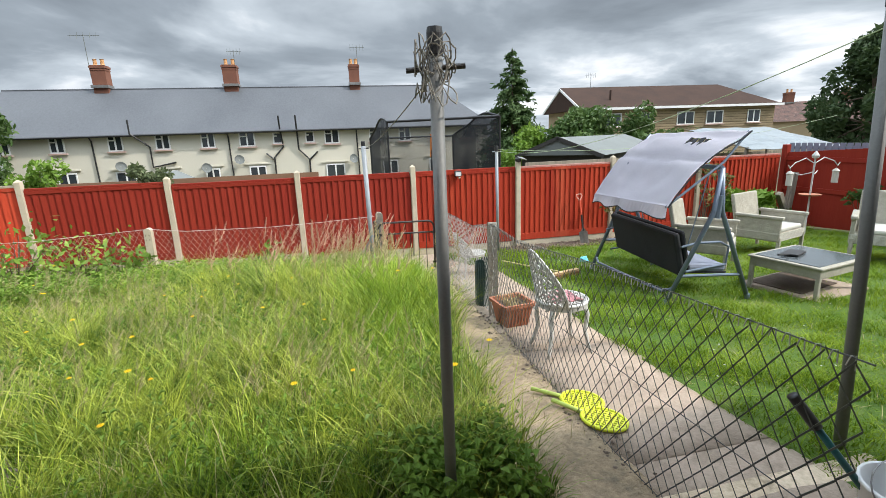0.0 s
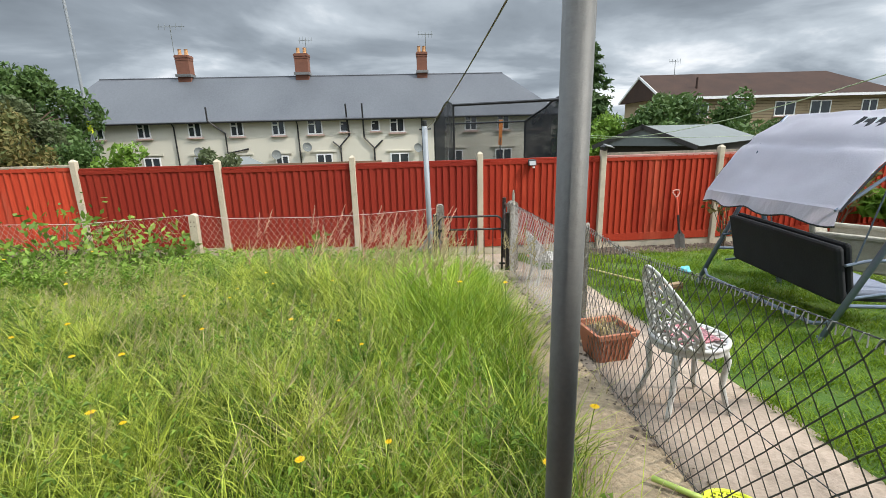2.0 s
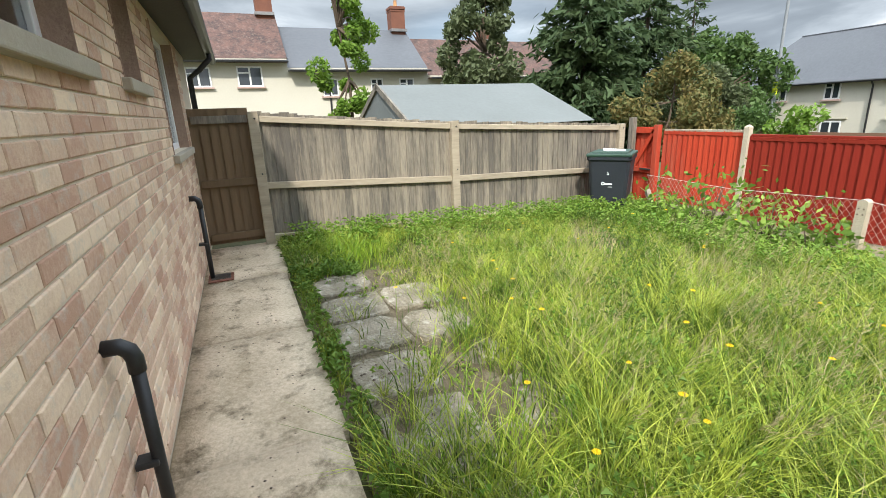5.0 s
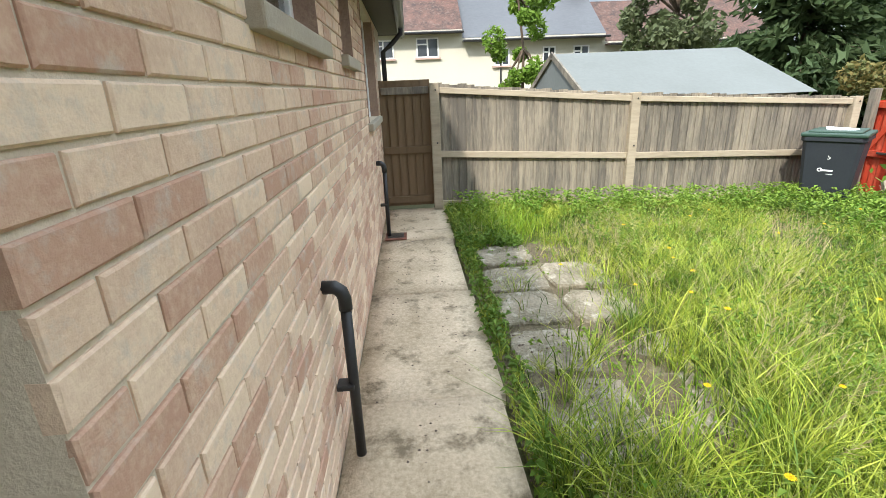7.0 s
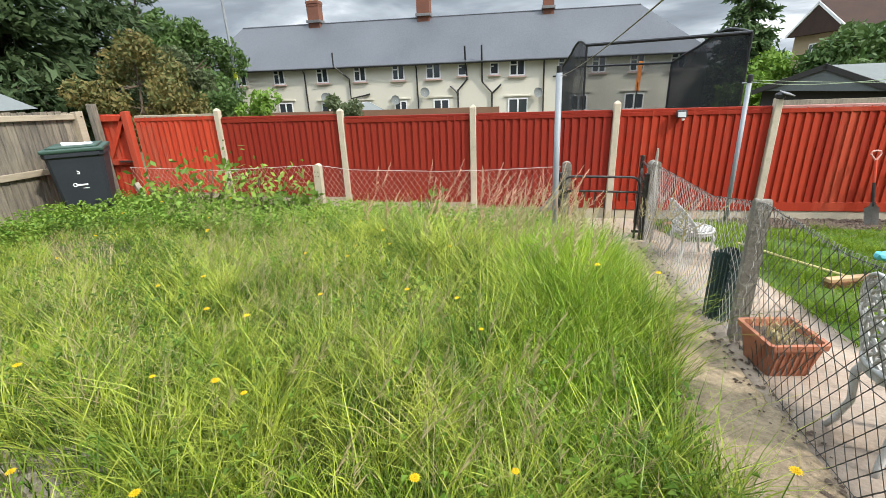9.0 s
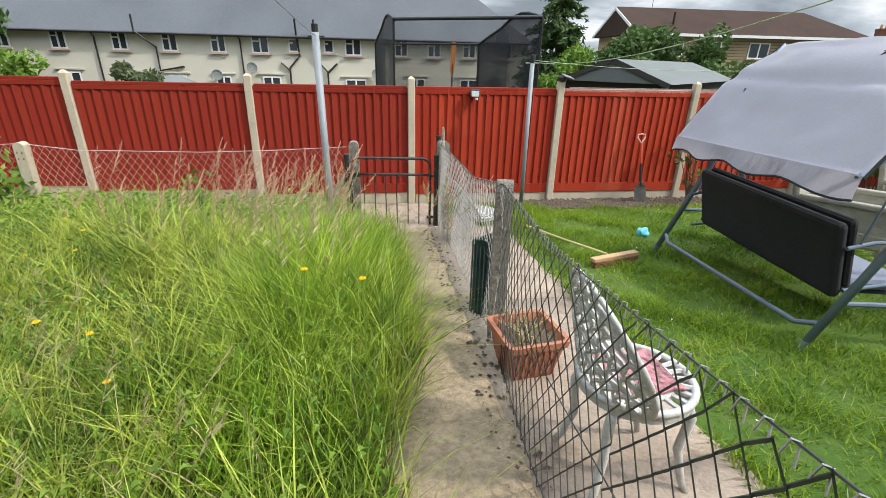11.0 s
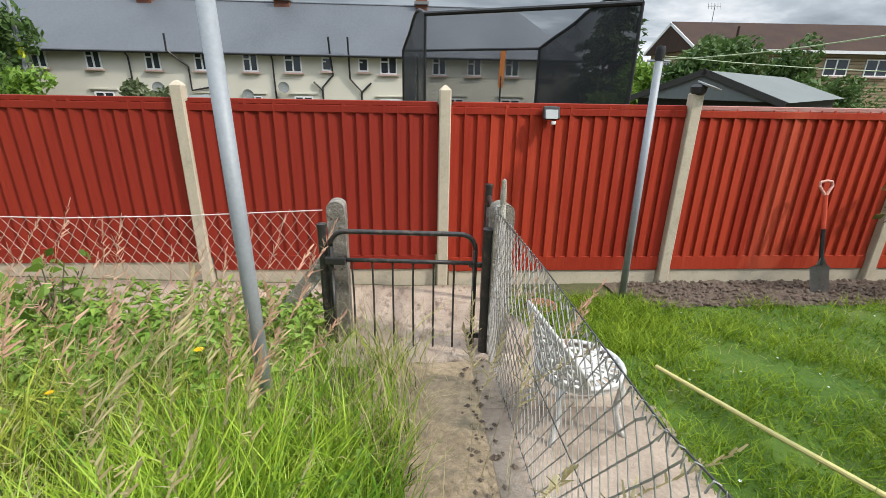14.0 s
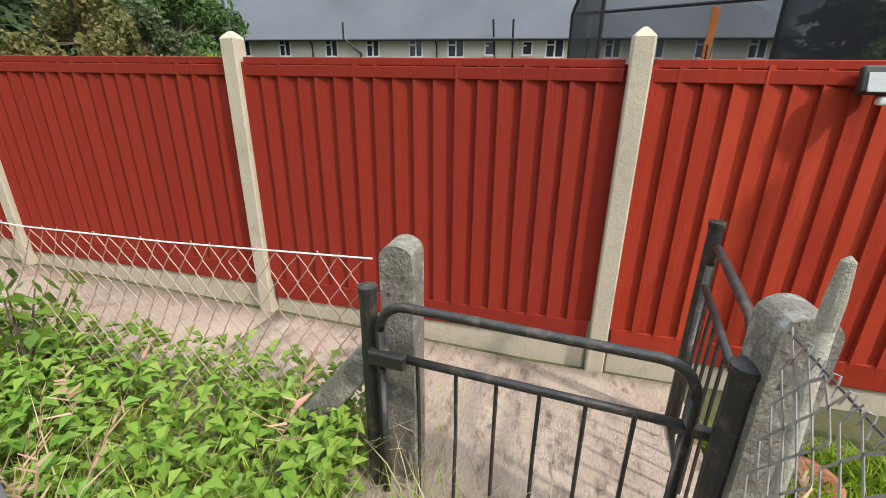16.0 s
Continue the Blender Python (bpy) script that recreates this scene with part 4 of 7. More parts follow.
# left terrace, facing east
def left_house(y0, y1, ze, zr, roofm, label, wins, chim):
    t = thing("terraced_house", label, "house", (-30, 0, 0), 90, "left terrace")
    L = y1 - y0
    part("wall", boxed(((y0 + y1) / 2, 4.0, (ze - 1.5) / 2), (L, 8.0, ze + 1.5)), RENDER_CREAM, t)
    bm = gable_roof(y0, y1, 0, 8, ze, zr, 0.02)
    part("roof", bm, roofm, t)
    part("eaves", boxed(((y0 + y1) / 2, -0.32, ze - 0.22), (L, 0.7, 0.08)), roofm, t)
    part("gutter", tubed([(y0, -0.7, ze - 0.24), (y1, -0.7, ze - 0.24)], 0.07, 6), BLACK_PLASTIC, t)
    part("downpipe", tubed([(y0 + 2.3, -0.66, ze - 0.25), (y0 + 2.3, -0.1, ze - 0.7), (y0 + 2.3, -0.1, -1.2)], 0.05, 6), BLACK_PLASTIC, t)
    for x, z, w, h in wins:
        house_window(t, x, -0.03, z, w, h, 2, True)
    for x in chim:
        chimney(t, x, 4.0, zr - 0.5, 1.0, 0.9, 2.0, 1)
    return t


left_house(-12, 4.5, 5.05, 8.1, TILE_RED, "cream terraced house with reddish brown tiled roof", ((-4.6, 3.55, 1.25, 1.05), (-0.9, 3.5, 1.25, 1.05), (1.7, 3.5, 1.35, 1.1)), (3.9,))
left_house(4.5, 13.3, 4.55, 7.4, SLATE, "cream terraced house with grey slate roof", ((6.4, 2.9, 0.95, 1.0), (9.4, 2.9, 0.8, 1.0), (11.3, 2.9, 1.0, 1.0)), (12.7,))
left_house(13.3, 24.5, 4.1, 6.9, TILE_RED, "pale terraced house with brown tiled roof", ((14.2, 2.7, 1.0, 0.9), (17.0, 2.7, 1.0, 0.9), (21.0, 2.7, 1.0, 0.9)), (19.8,))

# sheds and covers beyond the fences
def shed(name, label, loc, rz, w, d, ze, zr, wallm, roofm):
    t = thing(name, label, "shed", loc, rz)
    part("wall", boxed((0, 0, ze / 2 - 0.6), (w, d, ze + 1.2)), wallm, t)
    bm = bmesh.new()
    v = [bm.verts.new(p) for p in ((-w / 2, -d / 2 + 0.02, ze), (-w / 2, d / 2 - 0.02, ze), (-w / 2, 0, zr - 0.03), (w / 2, -d / 2 + 0.02, ze), (w / 2, d / 2 - 0.02, ze), (w / 2, 0, zr - 0.03))]
    bm.faces.new((v[0], v[2], v[1])); bm.faces.new((v[3], v[4], v[5]))
    part("gable", bm, wallm, t)
    part("roof", gable_roof(-w / 2, w / 2, -d / 2, d / 2, ze + 0.03, zr, 0.2), roofm, t)
    for s in (-1, 1):
        ln = math.hypot(d / 2 + 0.2, zr - ze)
        part("bargeboard", boxed((-w / 2 - 0.22, s * (d / 4 + 0.05), (ze + zr) / 2 - 0.05), (0.04, ln, 0.12), pose(0, 0, 0, -s * math.degrees(math.atan2(zr - ze, d / 2)), 0, 0)), wallm, t)
    return t


shed("grey_roofed_shed", "low shed with a grey green felt roof", (-10.2, 6.1, 0), 90, 3.6, 4.2, 1.35, 2.2, WOOD_GREY, FELT)
shed("dark_shed", "dark boarded shed with a pale felt roof", (9.75, 16.35, -0.7), 41, 7.0, 2.7, 1.68, 2.2, mat("black stained boards", (0.035, 0.032, 0.03), (0.055, 0.05, 0.045), 0.8), FELT)
shed("small_shed", "small far shed with a grey felt roof", (-8.9, 27.0, -1.9), 90, 3.0, 2.6, 1.6, 2.3, WOOD_GREY, FELT)
bm = boxed((9.5, 11.2, 0.42), (9.5, 0.05, 1.0))
tagged(part("far_fence", bm, WOOD_GREY), "grey boarded fence of the garden beyond", "fence")
bm = boxed((-10.0, 24, -0.75), (18, 0.06, 1.9))
tagged(part("far_fence", bm, mat("brown panel fence", (0.22, 0.12, 0.075), (0.16, 0.085, 0.05), 0.85, 1, 20)), "brown panel fence of a garden further down", "fence")

# ---- wire fences and gates ----


def chain_link(name, line, cell, material, label, wire=0.0017, parent=None, sway=0.0):
    """Chain-link netting between stations (x, y, foot, top): zigzag wires that meet at each crossing."""
    bm_v, bm_f = [], []
    line = [np.array(p, float) for p in line]
    seg = [np.linalg.norm((b - a)[:2]) for a, b in zip(line, line[1:])]
    total = sum(seg)

    def at(s):
        for a, b, l in zip(line, line[1:], seg):
            if s <= l or b is line[-1]:
                return a + (b - a) * min(1.0, max(0.0, s / l))
            s -= l

    w, h = cell / 2, cell * 1.4
    n = int(total / w)
    for i in range(n):
        mid = at((i + 0.5) * w)
        rows = max(4, int(round((mid[3] - mid[2]) / (h / 2))))
        ring_prev = None
        for k in range(rows + 1):
            f = k / rows
            s = i * w + (w if (k + i) % 2 else 0.0)
            p = at(min(s, total))
            bul = math.sin(p[0] * 3.1 + p[1] * 4.7 + f * 3) * sway * math.sin(f * math.pi) + (0.0012 if (k + i) % 2 else -0.0012)
            z = p[2] + (p[3] - p[2]) * f + (0.012 * math.sin(p[1] * 7 + i) if k == rows else 0)
            c = np.array((p[0] + bul, p[1] + bul, z))
            ring = []
            for a in (0, 2.094, 4.189):
                bm_v.append(c + np.array((math.cos(a) * wire * 0.7, math.cos(a) * wire * 0.7, math.sin(a) * wire)))
                ring.append(len(bm_v) - 1)
            if ring_prev:
                for q in range(3):
                    bm_f.append((ring_prev[q], ring_prev[(q + 1) % 3], ring[(q + 1) % 3], ring[q]))
            ring_prev = ring
    return raw(name, bm_v, bm_f, material, parent, label)


NEAR_LINE = [(1.42, 0.75, grade(1.4, 0.75) + 0.01, 1.0), (1.42, 2.2, grade(1.4, 2.2) + 0.01, 0.905), (1.46, 3.3, grade(1.4, 3.3) + 0.01, 0.79), (1.545, 4.2, grade(1.5, 4.2) + 0.01, 0.76),
             (1.56, 5.0, grade(1.5, 5.0) + 0.02, 0.60), (1.56, 5.8, grade(1.5, 5.8) + 0.02, 0.58), (1.55, 6.72, grade(1.5, 6.7) + 0.02, 0.56)]
fence_n = thing("wire_fence", "sagging dull grey chain-link fence between the gardens", "fence", (0, 0, 0))
# Near netting carries its shaded look in the wire colour; the rest is paler.
chain_link("netting", NEAR_LINE[:4], 0.082, WIRE_SHADED, "", 0.0052, fence_n, 0.02)
chain_link("netting", NEAR_LINE[3:], 0.066, WIRE_LIGHT, "paler galvanised netting", 0.0052, fence_n, 0.03)
for f in (1.0, 0.5, 0.02):
    part("line_wire", tubed([(x + 0.004, y, a + (b - a) * f + (0.012 * math.sin(y * 9) if f == 1 else 0)) for x, y, a, b in NEAR_LINE], 0.0026 if f == 1 else 0.0022, 5), WIRE_SHADED, fence_n)
tips = bmesh.new()
for k in range(128):
    y = 0.8 + k * 0.046
    for (xa, ya, za, ta), (xb, yb, zb, tb) in zip(NEAR_LINE, NEAR_LINE[1:]):
        if ya <= y <= yb:
            f = (y - ya) / (yb - ya)
            x, t = xa + (xb - xa) * f, ta + (tb - ta) * f
            tube(tips, [(x, y - 0.010, t - 0.025), (x + 0.005, y - 0.003, t + 0.012), (x, y + 0.006, t + 0.010), (x - 0.004, y + 0.012, t - 0.02)], 0.0019, 4, False)
tagged(part("wire_edge", tips, WIRE_LIGHT, fence_n), kind="stuff")

FAR_LINE = [(-5.6, 7.22, grade(-5.6, 7.2) + 0.02, 0.46), (-4.1, 7.12, grade(-4.1, 7.1) + 0.02, 0.43), (-2.59, 7.08, grade(-2.6, 7.1) + 0.02, 0.50), (-2.1, 7.05, grade(-2.1, 7.05), 0.44), (-0.9, 7.02, grade(-0.9, 7), 0.42), (-0.2, 7.0, grade(-0.2, 7), 0.44), (0.58, 6.98, grade(0.6, 7), 0.48)]
fence_f = thing("low_wire_fence", "low rusty white chain-link fence in front of the red fence", "fence", (0, 0, 0))
chain_link("netting", FAR_LINE, 0.075, WIRE_WHITE, "", 0.0022, fence_f, 0.015)
part("line_wire", tubed([(x, y, b) for x, y, a, b in FAR_LINE], 0.0032, 5), mat("white coated wire", (0.72, 0.66, 0.62), (0.6, 0.5, 0.46), 0.6), fence_f)


def round_post(name, x, y, z0, z1, w, d, material, label, rz=0.0, tilt=(0, 0), holes=True):
    """A rounded-top concrete post; dark discs on its face stand for shaded drilled holes."""
    bm = bmesh.new()
    pr = [(-w / 2, 0), (w / 2, 0)] + [(w / 2 * math.cos(a), (z1 - z0) - w / 2 * 0.8 + w / 2 * 0.8 * math.sin(a)) for a in (math.pi * k / 8 for k in range(9))]
    f = [bm.verts.new((px, -d / 2, pz)) for px, pz in pr]
    g = [bm.verts.new((px, d / 2, pz)) for px, pz in pr]
    bm.faces.new(f); bm.faces.new(g[::-1])
    for k in range(len(pr)):
        bm.faces.new((f[k], g[k], g[(k + 1) % len(pr)], f[(k + 1) % len(pr)]))
    bmesh.ops.recalc_face_normals(bm, faces=bm.faces)
    o = part(name, bm, material)
    o.matrix_world = pose(x, y, z0, tilt[0], tilt[1], rz)
    tagged(o, label, "fence post", "fence posts")
    if holes:
        for dz in (0.10, 0.16, 0.42):
            for dx in (-0.025, 0.02):
                part("hole", tubed([(dx, -d / 2 - 0.0015, z1 - z0 - dz), (dx, -d / 2 + 0.01, z1 - z0 - dz)], 0.008, 8), SOIL, o)
    return o


round_post("gate_pillar", 0.655, 7.03, -0.6, 0.53, 0.105, 0.11, CONCRETE_OLD, "lichened round-topped concrete gate pillar with drilled holes")
round_post("gate_pillar", 1.60, 6.80, -0.6, 0.575, 0.115, 0.11, CONCRETE_OLD, "lichened round-topped concrete pillar beside the inner gate", 8)
round_post("fence_pillar", 1.575, 4.26, -0.5, 0.765, 0.085, 0.09, CONCRETE_OLD, "leaning dark lichened concrete post in the wire fence", 80, (0, 2))
round_post("fence_pillar", -2.60, 7.06, -0.6, 0.52, 0.095, 0.095, CONCRETE_POST, "short pale concrete post in the low wire fence", 0, (0, 1))
strut = part("strut", boxed((0, 0, 0), (0.09, 0.08, 0.66), bevel=0.01), CONCRETE_OLD)
strut.matrix_world = pose(0.40, 6.97, -0.06, 0, 38, 0)
tagged(strut, "slanting concrete strut propping the gate pillar", "strut")
strut2 = part("strut", boxed((0, 0, 0), (0.07, 0.07, 0.62), bevel=0.01), WOOD_GREY)
strut2.matrix_world = pose(-5.30, 7.05, 0.0, 0, -38, -20)
tagged(strut2, "grey wooden prop leaning by the wheelie bin", "strut")


def iron_gate(name, label, loc, rz, w, z0, z1, bars):
    t = thing(name, label, "gate", loc, rz)
    r, c = 0.0145, 0.09
    pts = [(0.0, 0, z0)] + [(0.0, 0, z1 - c)] + [tuple(p) for p in arc((c, 0, z1 - c), c, 180, 90, 5, (1, 0, 0), (0, 0, 1))] + [tuple(p) for p in arc((w - c, 0, z1 - c), c, 90, 0, 5, (1, 0, 0), (0, 0, 1))] + [(w, 0, z1 - c), (w, 0, z0)]
    part("frame", tubed(pts, r, 10), BLACK_IRON, t, smooth=True)
    part("middle_rail", tubed([(0.0, 0, z1 - 0.175), (w, 0, z1 - 0.175)], 0.013, 10), BLACK_IRON, t, smooth=True)
    part("bottom_rail", tubed([(0.0, 0, z0 + 0.02), (w, 0, z0 + 0.02)], 0.011, 10), BLACK_IRON, t, smooth=True)
    for k in range(bars):
        x = w * (k + 1) / (bars + 1)
        part("bar", tubed([(x, 0, z0 + 0.02), (x + random.uniform(-0.006, 0.006), 0.003, (z0 + z1) / 2), (x, 0, z1 - 0.175)], 0.0065, 6), BLACK_IRON, t)
    return t


G1 = iron_gate("iron_gate", "low black iron bar gate with chipped paint, shut", (0.625, 6.91, 0), -5.0, 0.845, -0.43, 0.375, 6)
part("latch", boxed((0.03, -0.02, 0.20), (0.12, 0.03, 0.045), bevel=0.006), BLACK_IRON, G1)
part("hinge", boxed((0.86, 0, 0.19), (0.10, 0.025, 0.03), bevel=0.005), BLACK_IRON, G1)
part("hinge", boxed((0.86, 0, -0.28), (0.10, 0.025, 0.03), bevel=0.005), BLACK_IRON, G1)
G2 = iron_gate("iron_gate", "narrow black iron bar gate towards the other garden", (1.59, 6.93, 0), 84.5, 0.64, -0.42, 0.44, 6)


def iron_post(x, y, z1, r, label):
    o = part("iron_post", tubed([(0, 0, 0), (0, 0, z1 + 0.6), (0, 0, z1 + 0.6)], r, 14), BLACK_IRON)
    o.matrix_world = pose(x, y, -0.6)
    part("cap", lathe([(r * 1.12, z1 + 0.585), (r * 1.12, z1 + 0.605), (0.001, z1 + 0.612)], 14), BLACK_IRON, o)
    return tagged(o, label, "gate post", "iron gate posts")


iron_post(0.578, 6.94, 0.405, 0.027, "black painted tubular gate post, chipped")
iron_post(1.535, 6.79, 0.42, 0.033, "thick black tubular gate post")
iron_post(1.655, 7.60, 0.50, 0.027, "tall black tubular gate post by the red fence")
stick = thing("grey_tube", "grey plastic tube standing against the concrete pillar", "tube", (1.575, 6.66, 0), 0)
part("pipe", tubed([(0.03, -0.03, -0.40), (0.0, 0, 0.66)], 0.0135, 12), WICKER, stick, smooth=True)
part("tip", lathe([(0.0165, 0.60), (0.0165, 0.655), (0.013, 0.70), (0.011, 0.725), (0.001, 0.735)], 12), WICKER, stick)

# ---- washing line poles ----


def line_pole(x, y, z0, z1, r, material, label, lean=(0, 0), cap=True):
    t = thing("line_pole", label, "pole", (x, y, z0), group="washing line poles")
    t.rotation_euler = (radians(lean[0]), radians(lean[1]), 0)
    h = z1 - z0
    part("shaft", tubed([(0, 0, -0.2), (0, 0, h - 0.06)], r, 16), material, t, smooth=True)
    if cap:
        part("cap", lathe([(r * 1.12, h - 0.09), (r * 1.16, h - 0.02), (r * 1.05, h), (0.001, h + 0.004)], 16), BLACK_PLASTIC, t, "black rubber cap")
    return t, h


P1, h1 = line_pole(0.498, 1.593, -0.05, 1.965, 0.0245, GREY_PAINT, "dull grey steel line pole with tangled cord at its top")
part("cross_bar", tubed([(-0.10, 0.02, h1 - 0.135), (0.10, -0.02, h1 - 0.125)], 0.010, 10), BLACK_IRON, P1)
tangle = bmesh.new()
rr = random.Random(4)
for k in range(11):
    a0, rad, cz = rr.uniform(0, 6.3), rr.uniform(0.036, 0.075), h1 - rr.uniform(0.06, 0.22)
    pts = []
    for i in range(19):
        a = a0 + i / 18 * 6.6
        pts.append((rad * math.cos(a) * rr.uniform(0.95, 1.05), rad * math.sin(a) * 0.9, cz + 0.055 * math.sin(a * rr.choice((1, 2)) + k) * rr.uniform(0.6, 1.2)))
    tube(tangle, pts, 0.0026, 5, False)
tagged(part("cord_tangle", tangle, ROPE, P1, "tangle of old grey washing line"), kind="stuff")
P2, h2h = line_pole(0.475, 6.053, -0.36, 1.60, 0.030, GALV, "pale galvanised line pole in the long grass", (0, -0.9), cap=False)
part("cap", lathe([(0.026, h2h - 0.06), (0.026, h2h), (0.001, h2h + 0.003)], 14), BLACK_PLASTIC, P2)
part("cross_bar", tubed([(-0.06, 0, h2h - 0.09), (0.07, 0.01, h2h - 0.09)], 0.008, 8), BLACK_IRON, P2)
P3, h3h = line_pole(2.765, 7.58, -0.44, 1.44, 0.0265, GALV, "pale galvanised line pole beside the red fence", (0, -0.4))
part("cross_bar", tubed([(-0.08, 0, h3h - 0.09), (0.08, 0.01, h3h - 0.09)], 0.008, 8), GALV, P3)
P4, _ = line_pole(2.52, 1.53, -0.04, 2.15, 0.027, GREY_PAINT, "dull grey steel line pole on the mown lawn", (0, -4))


def cord(name, a, b, sag, r, material, label):
    a, b = Vector(a), Vector(b)
    pts = [a.lerp(b, i / 14) - Vector((0, 0, sag * 4 * (i / 14) * (1 - i / 14))) for i in range(15)]
    o = part(name, tubed(pts, r, 5), material)
    return tagged(o, label, "washing line")


cord("washing_line", (0.498, 1.603, 1.83), (0.455, 6.045, 1.51), 0.05, 0.0028, ROPE, "old grey washing line between two poles")
cord("washing_line", (2.76, 7.57, 1.36), (2.50, 1.56, 2.02), 0.22, 0.003, GREEN_ROPE, "thin green washing line over the lawn")
cord("washing_line", (2.78, 7.57, 1.38), (9.0, 6.9, 1.75), 0.22, 0.003, GREEN_ROPE, "thin green washing line to a far post")
for k, f in enumerate((0.42, 0.45, 0.47, 0.52)):
    pg = thing("clothes_peg", "dark plastic clothes peg hanging on the line", "clothes peg", (2.78 + 6.22 * f, 7.57 - 0.67 * f, 1.38 + 0.37 * f - 0.88 * f * (1 - f) * 1.0), group="pegs")
    part("jaw", boxed((0.004, 0, -0.025), (0.008, 0.012, 0.075), bevel=0.002), BLACK_PLASTIC, pg)
    part("jaw", boxed((-0.005, 0, -0.025), (0.008, 0.012, 0.075), bevel=0.002), BLACK_PLASTIC, pg)

# ---- fittings on the red fence ----
fl = thing("flood_light", "small black flood light with a pale square lens, unlit", "lamp", (2.145, 7.94, 0.985))
part("housing", boxed((0, -0.045, 0), (0.125, 0.035, 0.095), pose(0, 0, 0, -18, 0, 0), 0.008), BLACK_PLASTIC, fl)
part("lens", boxed((0, -0.068, -0.006), (0.095, 0.006, 0.068), pose(0, 0, 0, -18, 0, 0), 0.002), mat("frosted grey lens", (0.42, 0.43, 0.42), (0.34, 0.35, 0.34), 0.3), fl, "grey square lens")
part("sensor", boxed((0.02, -0.055, -0.068), (0.035, 0.035, 0.03), bevel=0.008), UPVC, fl)
part("bracket", boxed((0, -0.012, 0.0), (0.09, 0.03, 0.10), bevel=0.004), BLACK_PLASTIC, fl)
so = thing("solar_light", "dark solar light with a tilted panel on a post top", "lamp", (3.29, 7.95, 1.15))
part("body", lathe([(0.03, -0.02), (0.055, 0.0), (0.06, 0.04), (0.04, 0.06), (0.001, 0.065)], 14), BLACK_PLASTIC, so)
part("panel", boxed((0.06, -0.03, 0.05), (0.14, 0.12, 0.014), pose(0, 0, 0, 15, 14, 10), 0.003), STEEL, so, "tilted solar panel")


def spade(x, y, z):
    t = thing("spade", "garden spade with red handle leaning on the fence", "spade", (x, y, z))
    t.rotation_euler = (radians(-12), radians(-3), 0)
    part("shaft", tubed([(0, 0, 0.30), (0, 0, 0.62)], 0.017, 10), BLACK_PLASTIC, t)
    part("upper_shaft", tubed([(0, 0, 0.60), (0, 0, 0.88)], 0.018, 10), RED_PLASTIC, t, "faded red upper shaft")
    part("grip", tubed([(0, 0, 0.86), (-0.02, 0, 0.90), (-0.055, 0, 0.95), (-0.05, 0, 0.985), (0, 0, 0.995), (0.05, 0, 0.985), (0.055, 0, 0.95), (0.02, 0, 0.90), (0, 0, 0.86)], 0.011, 8), mat("pale pink plastic", (0.62, 0.33, 0.27), (0.52, 0.26, 0.21), 0.5), t)
    bm = bmesh.new()
    rows = []
    for zz, w, bend in ((0.0, 0.035, 0.0), (0.05, 0.075, 0.004), (0.15, 0.085, 0.008), (0.28, 0.088, 0.01), (0.30, 0.05, 0.004), (0.36, 0.018, 0.0)):
        rows.append([bm.verts.new((w * q, -0.012 + abs(q) * bend * 2, zz)) for q in (-1, -0.5, 0, 0.5, 1)])
    for a, b in zip(rows, rows[1:]):
        for k in range(4):
            bm.faces.new((a[k], a[k + 1], b[k + 1], b[k]))
    bmesh.ops.solidify(bm, geom=bm.faces[:], thickness=0.005)
    part("blade", bm, STEEL, t)
    return t


spade(4.52, 7.66, -0.48)

# ---- wheelie bin ----
binm = thing("wheelie_bin", "dark blue grey wheelie bin with a green lid, number 5", "bin", (-5.90, 6.74, grade(-6, 6.7) - 0.02), 38)
binm.scale = (1.16, 1.16, 1.16)
bm = bmesh.new()
rings = []
for z, wx, wy in ((0.0, 0.20, 0.20), (0.06, 0.22, 0.23), (0.78, 0.275, 0.29), (0.80, 0.295, 0.31), (0.84, 0.295, 0.31)):
    rings.append([bm.verts.new((sx * wx, sy * wy, z)) for sx, sy in ((-0.85, -1), (0.85, -1), (1, -0.85), (1, 0.85), (0.85, 1), (-0.85, 1), (-1, 0.85), (-1, -0.85))])
for a, b in zip(rings, rings[1:]):
    for k in range(8):
        bm.faces.new((a[k], a[(k + 1) % 8], b[(k + 1) % 8], b[k]))
bm.faces.new(rings[0][::-1]); bm.faces.new(rings[-1])
part("body", bm, BIN_BODY, binm)
lid = bmesh.new()
box(lid, (0, 0, 0.865), (0.60, 0.64, 0.045), bevel=0.015)
box(lid, (0, -0.02, 0.895), (0.48, 0.50, 0.03), bevel=0.012)
part("lid", lid, BIN_LID, binm, "dark green lid")
part("handle", tubed([(-0.22, 0.33, 0.86), (0.22, 0.33, 0.86)], 0.016, 8), BIN_BODY, binm)
part("rubbish", boxed((0.03, -0.05, 0.915), (0.30, 0.20, 0.014), pose(0, 0, 0, 3, 4, 12), 0.006), WHITE_MARK, binm, "pale sheet lying on the lid")
for s in (-1, 1):
    wh = part("wheel", tubed([(s * 0.21, 0.22, 0.10), (s * 0.27, 0.22, 0.10)], 0.10, 18), BLACK_PLASTIC, binm)
    part("hub", tubed([(s * 0.272, 0.22, 0.10), (s * 0.276, 0.22, 0.10)], 0.04, 12), BIN_BODY, wh)


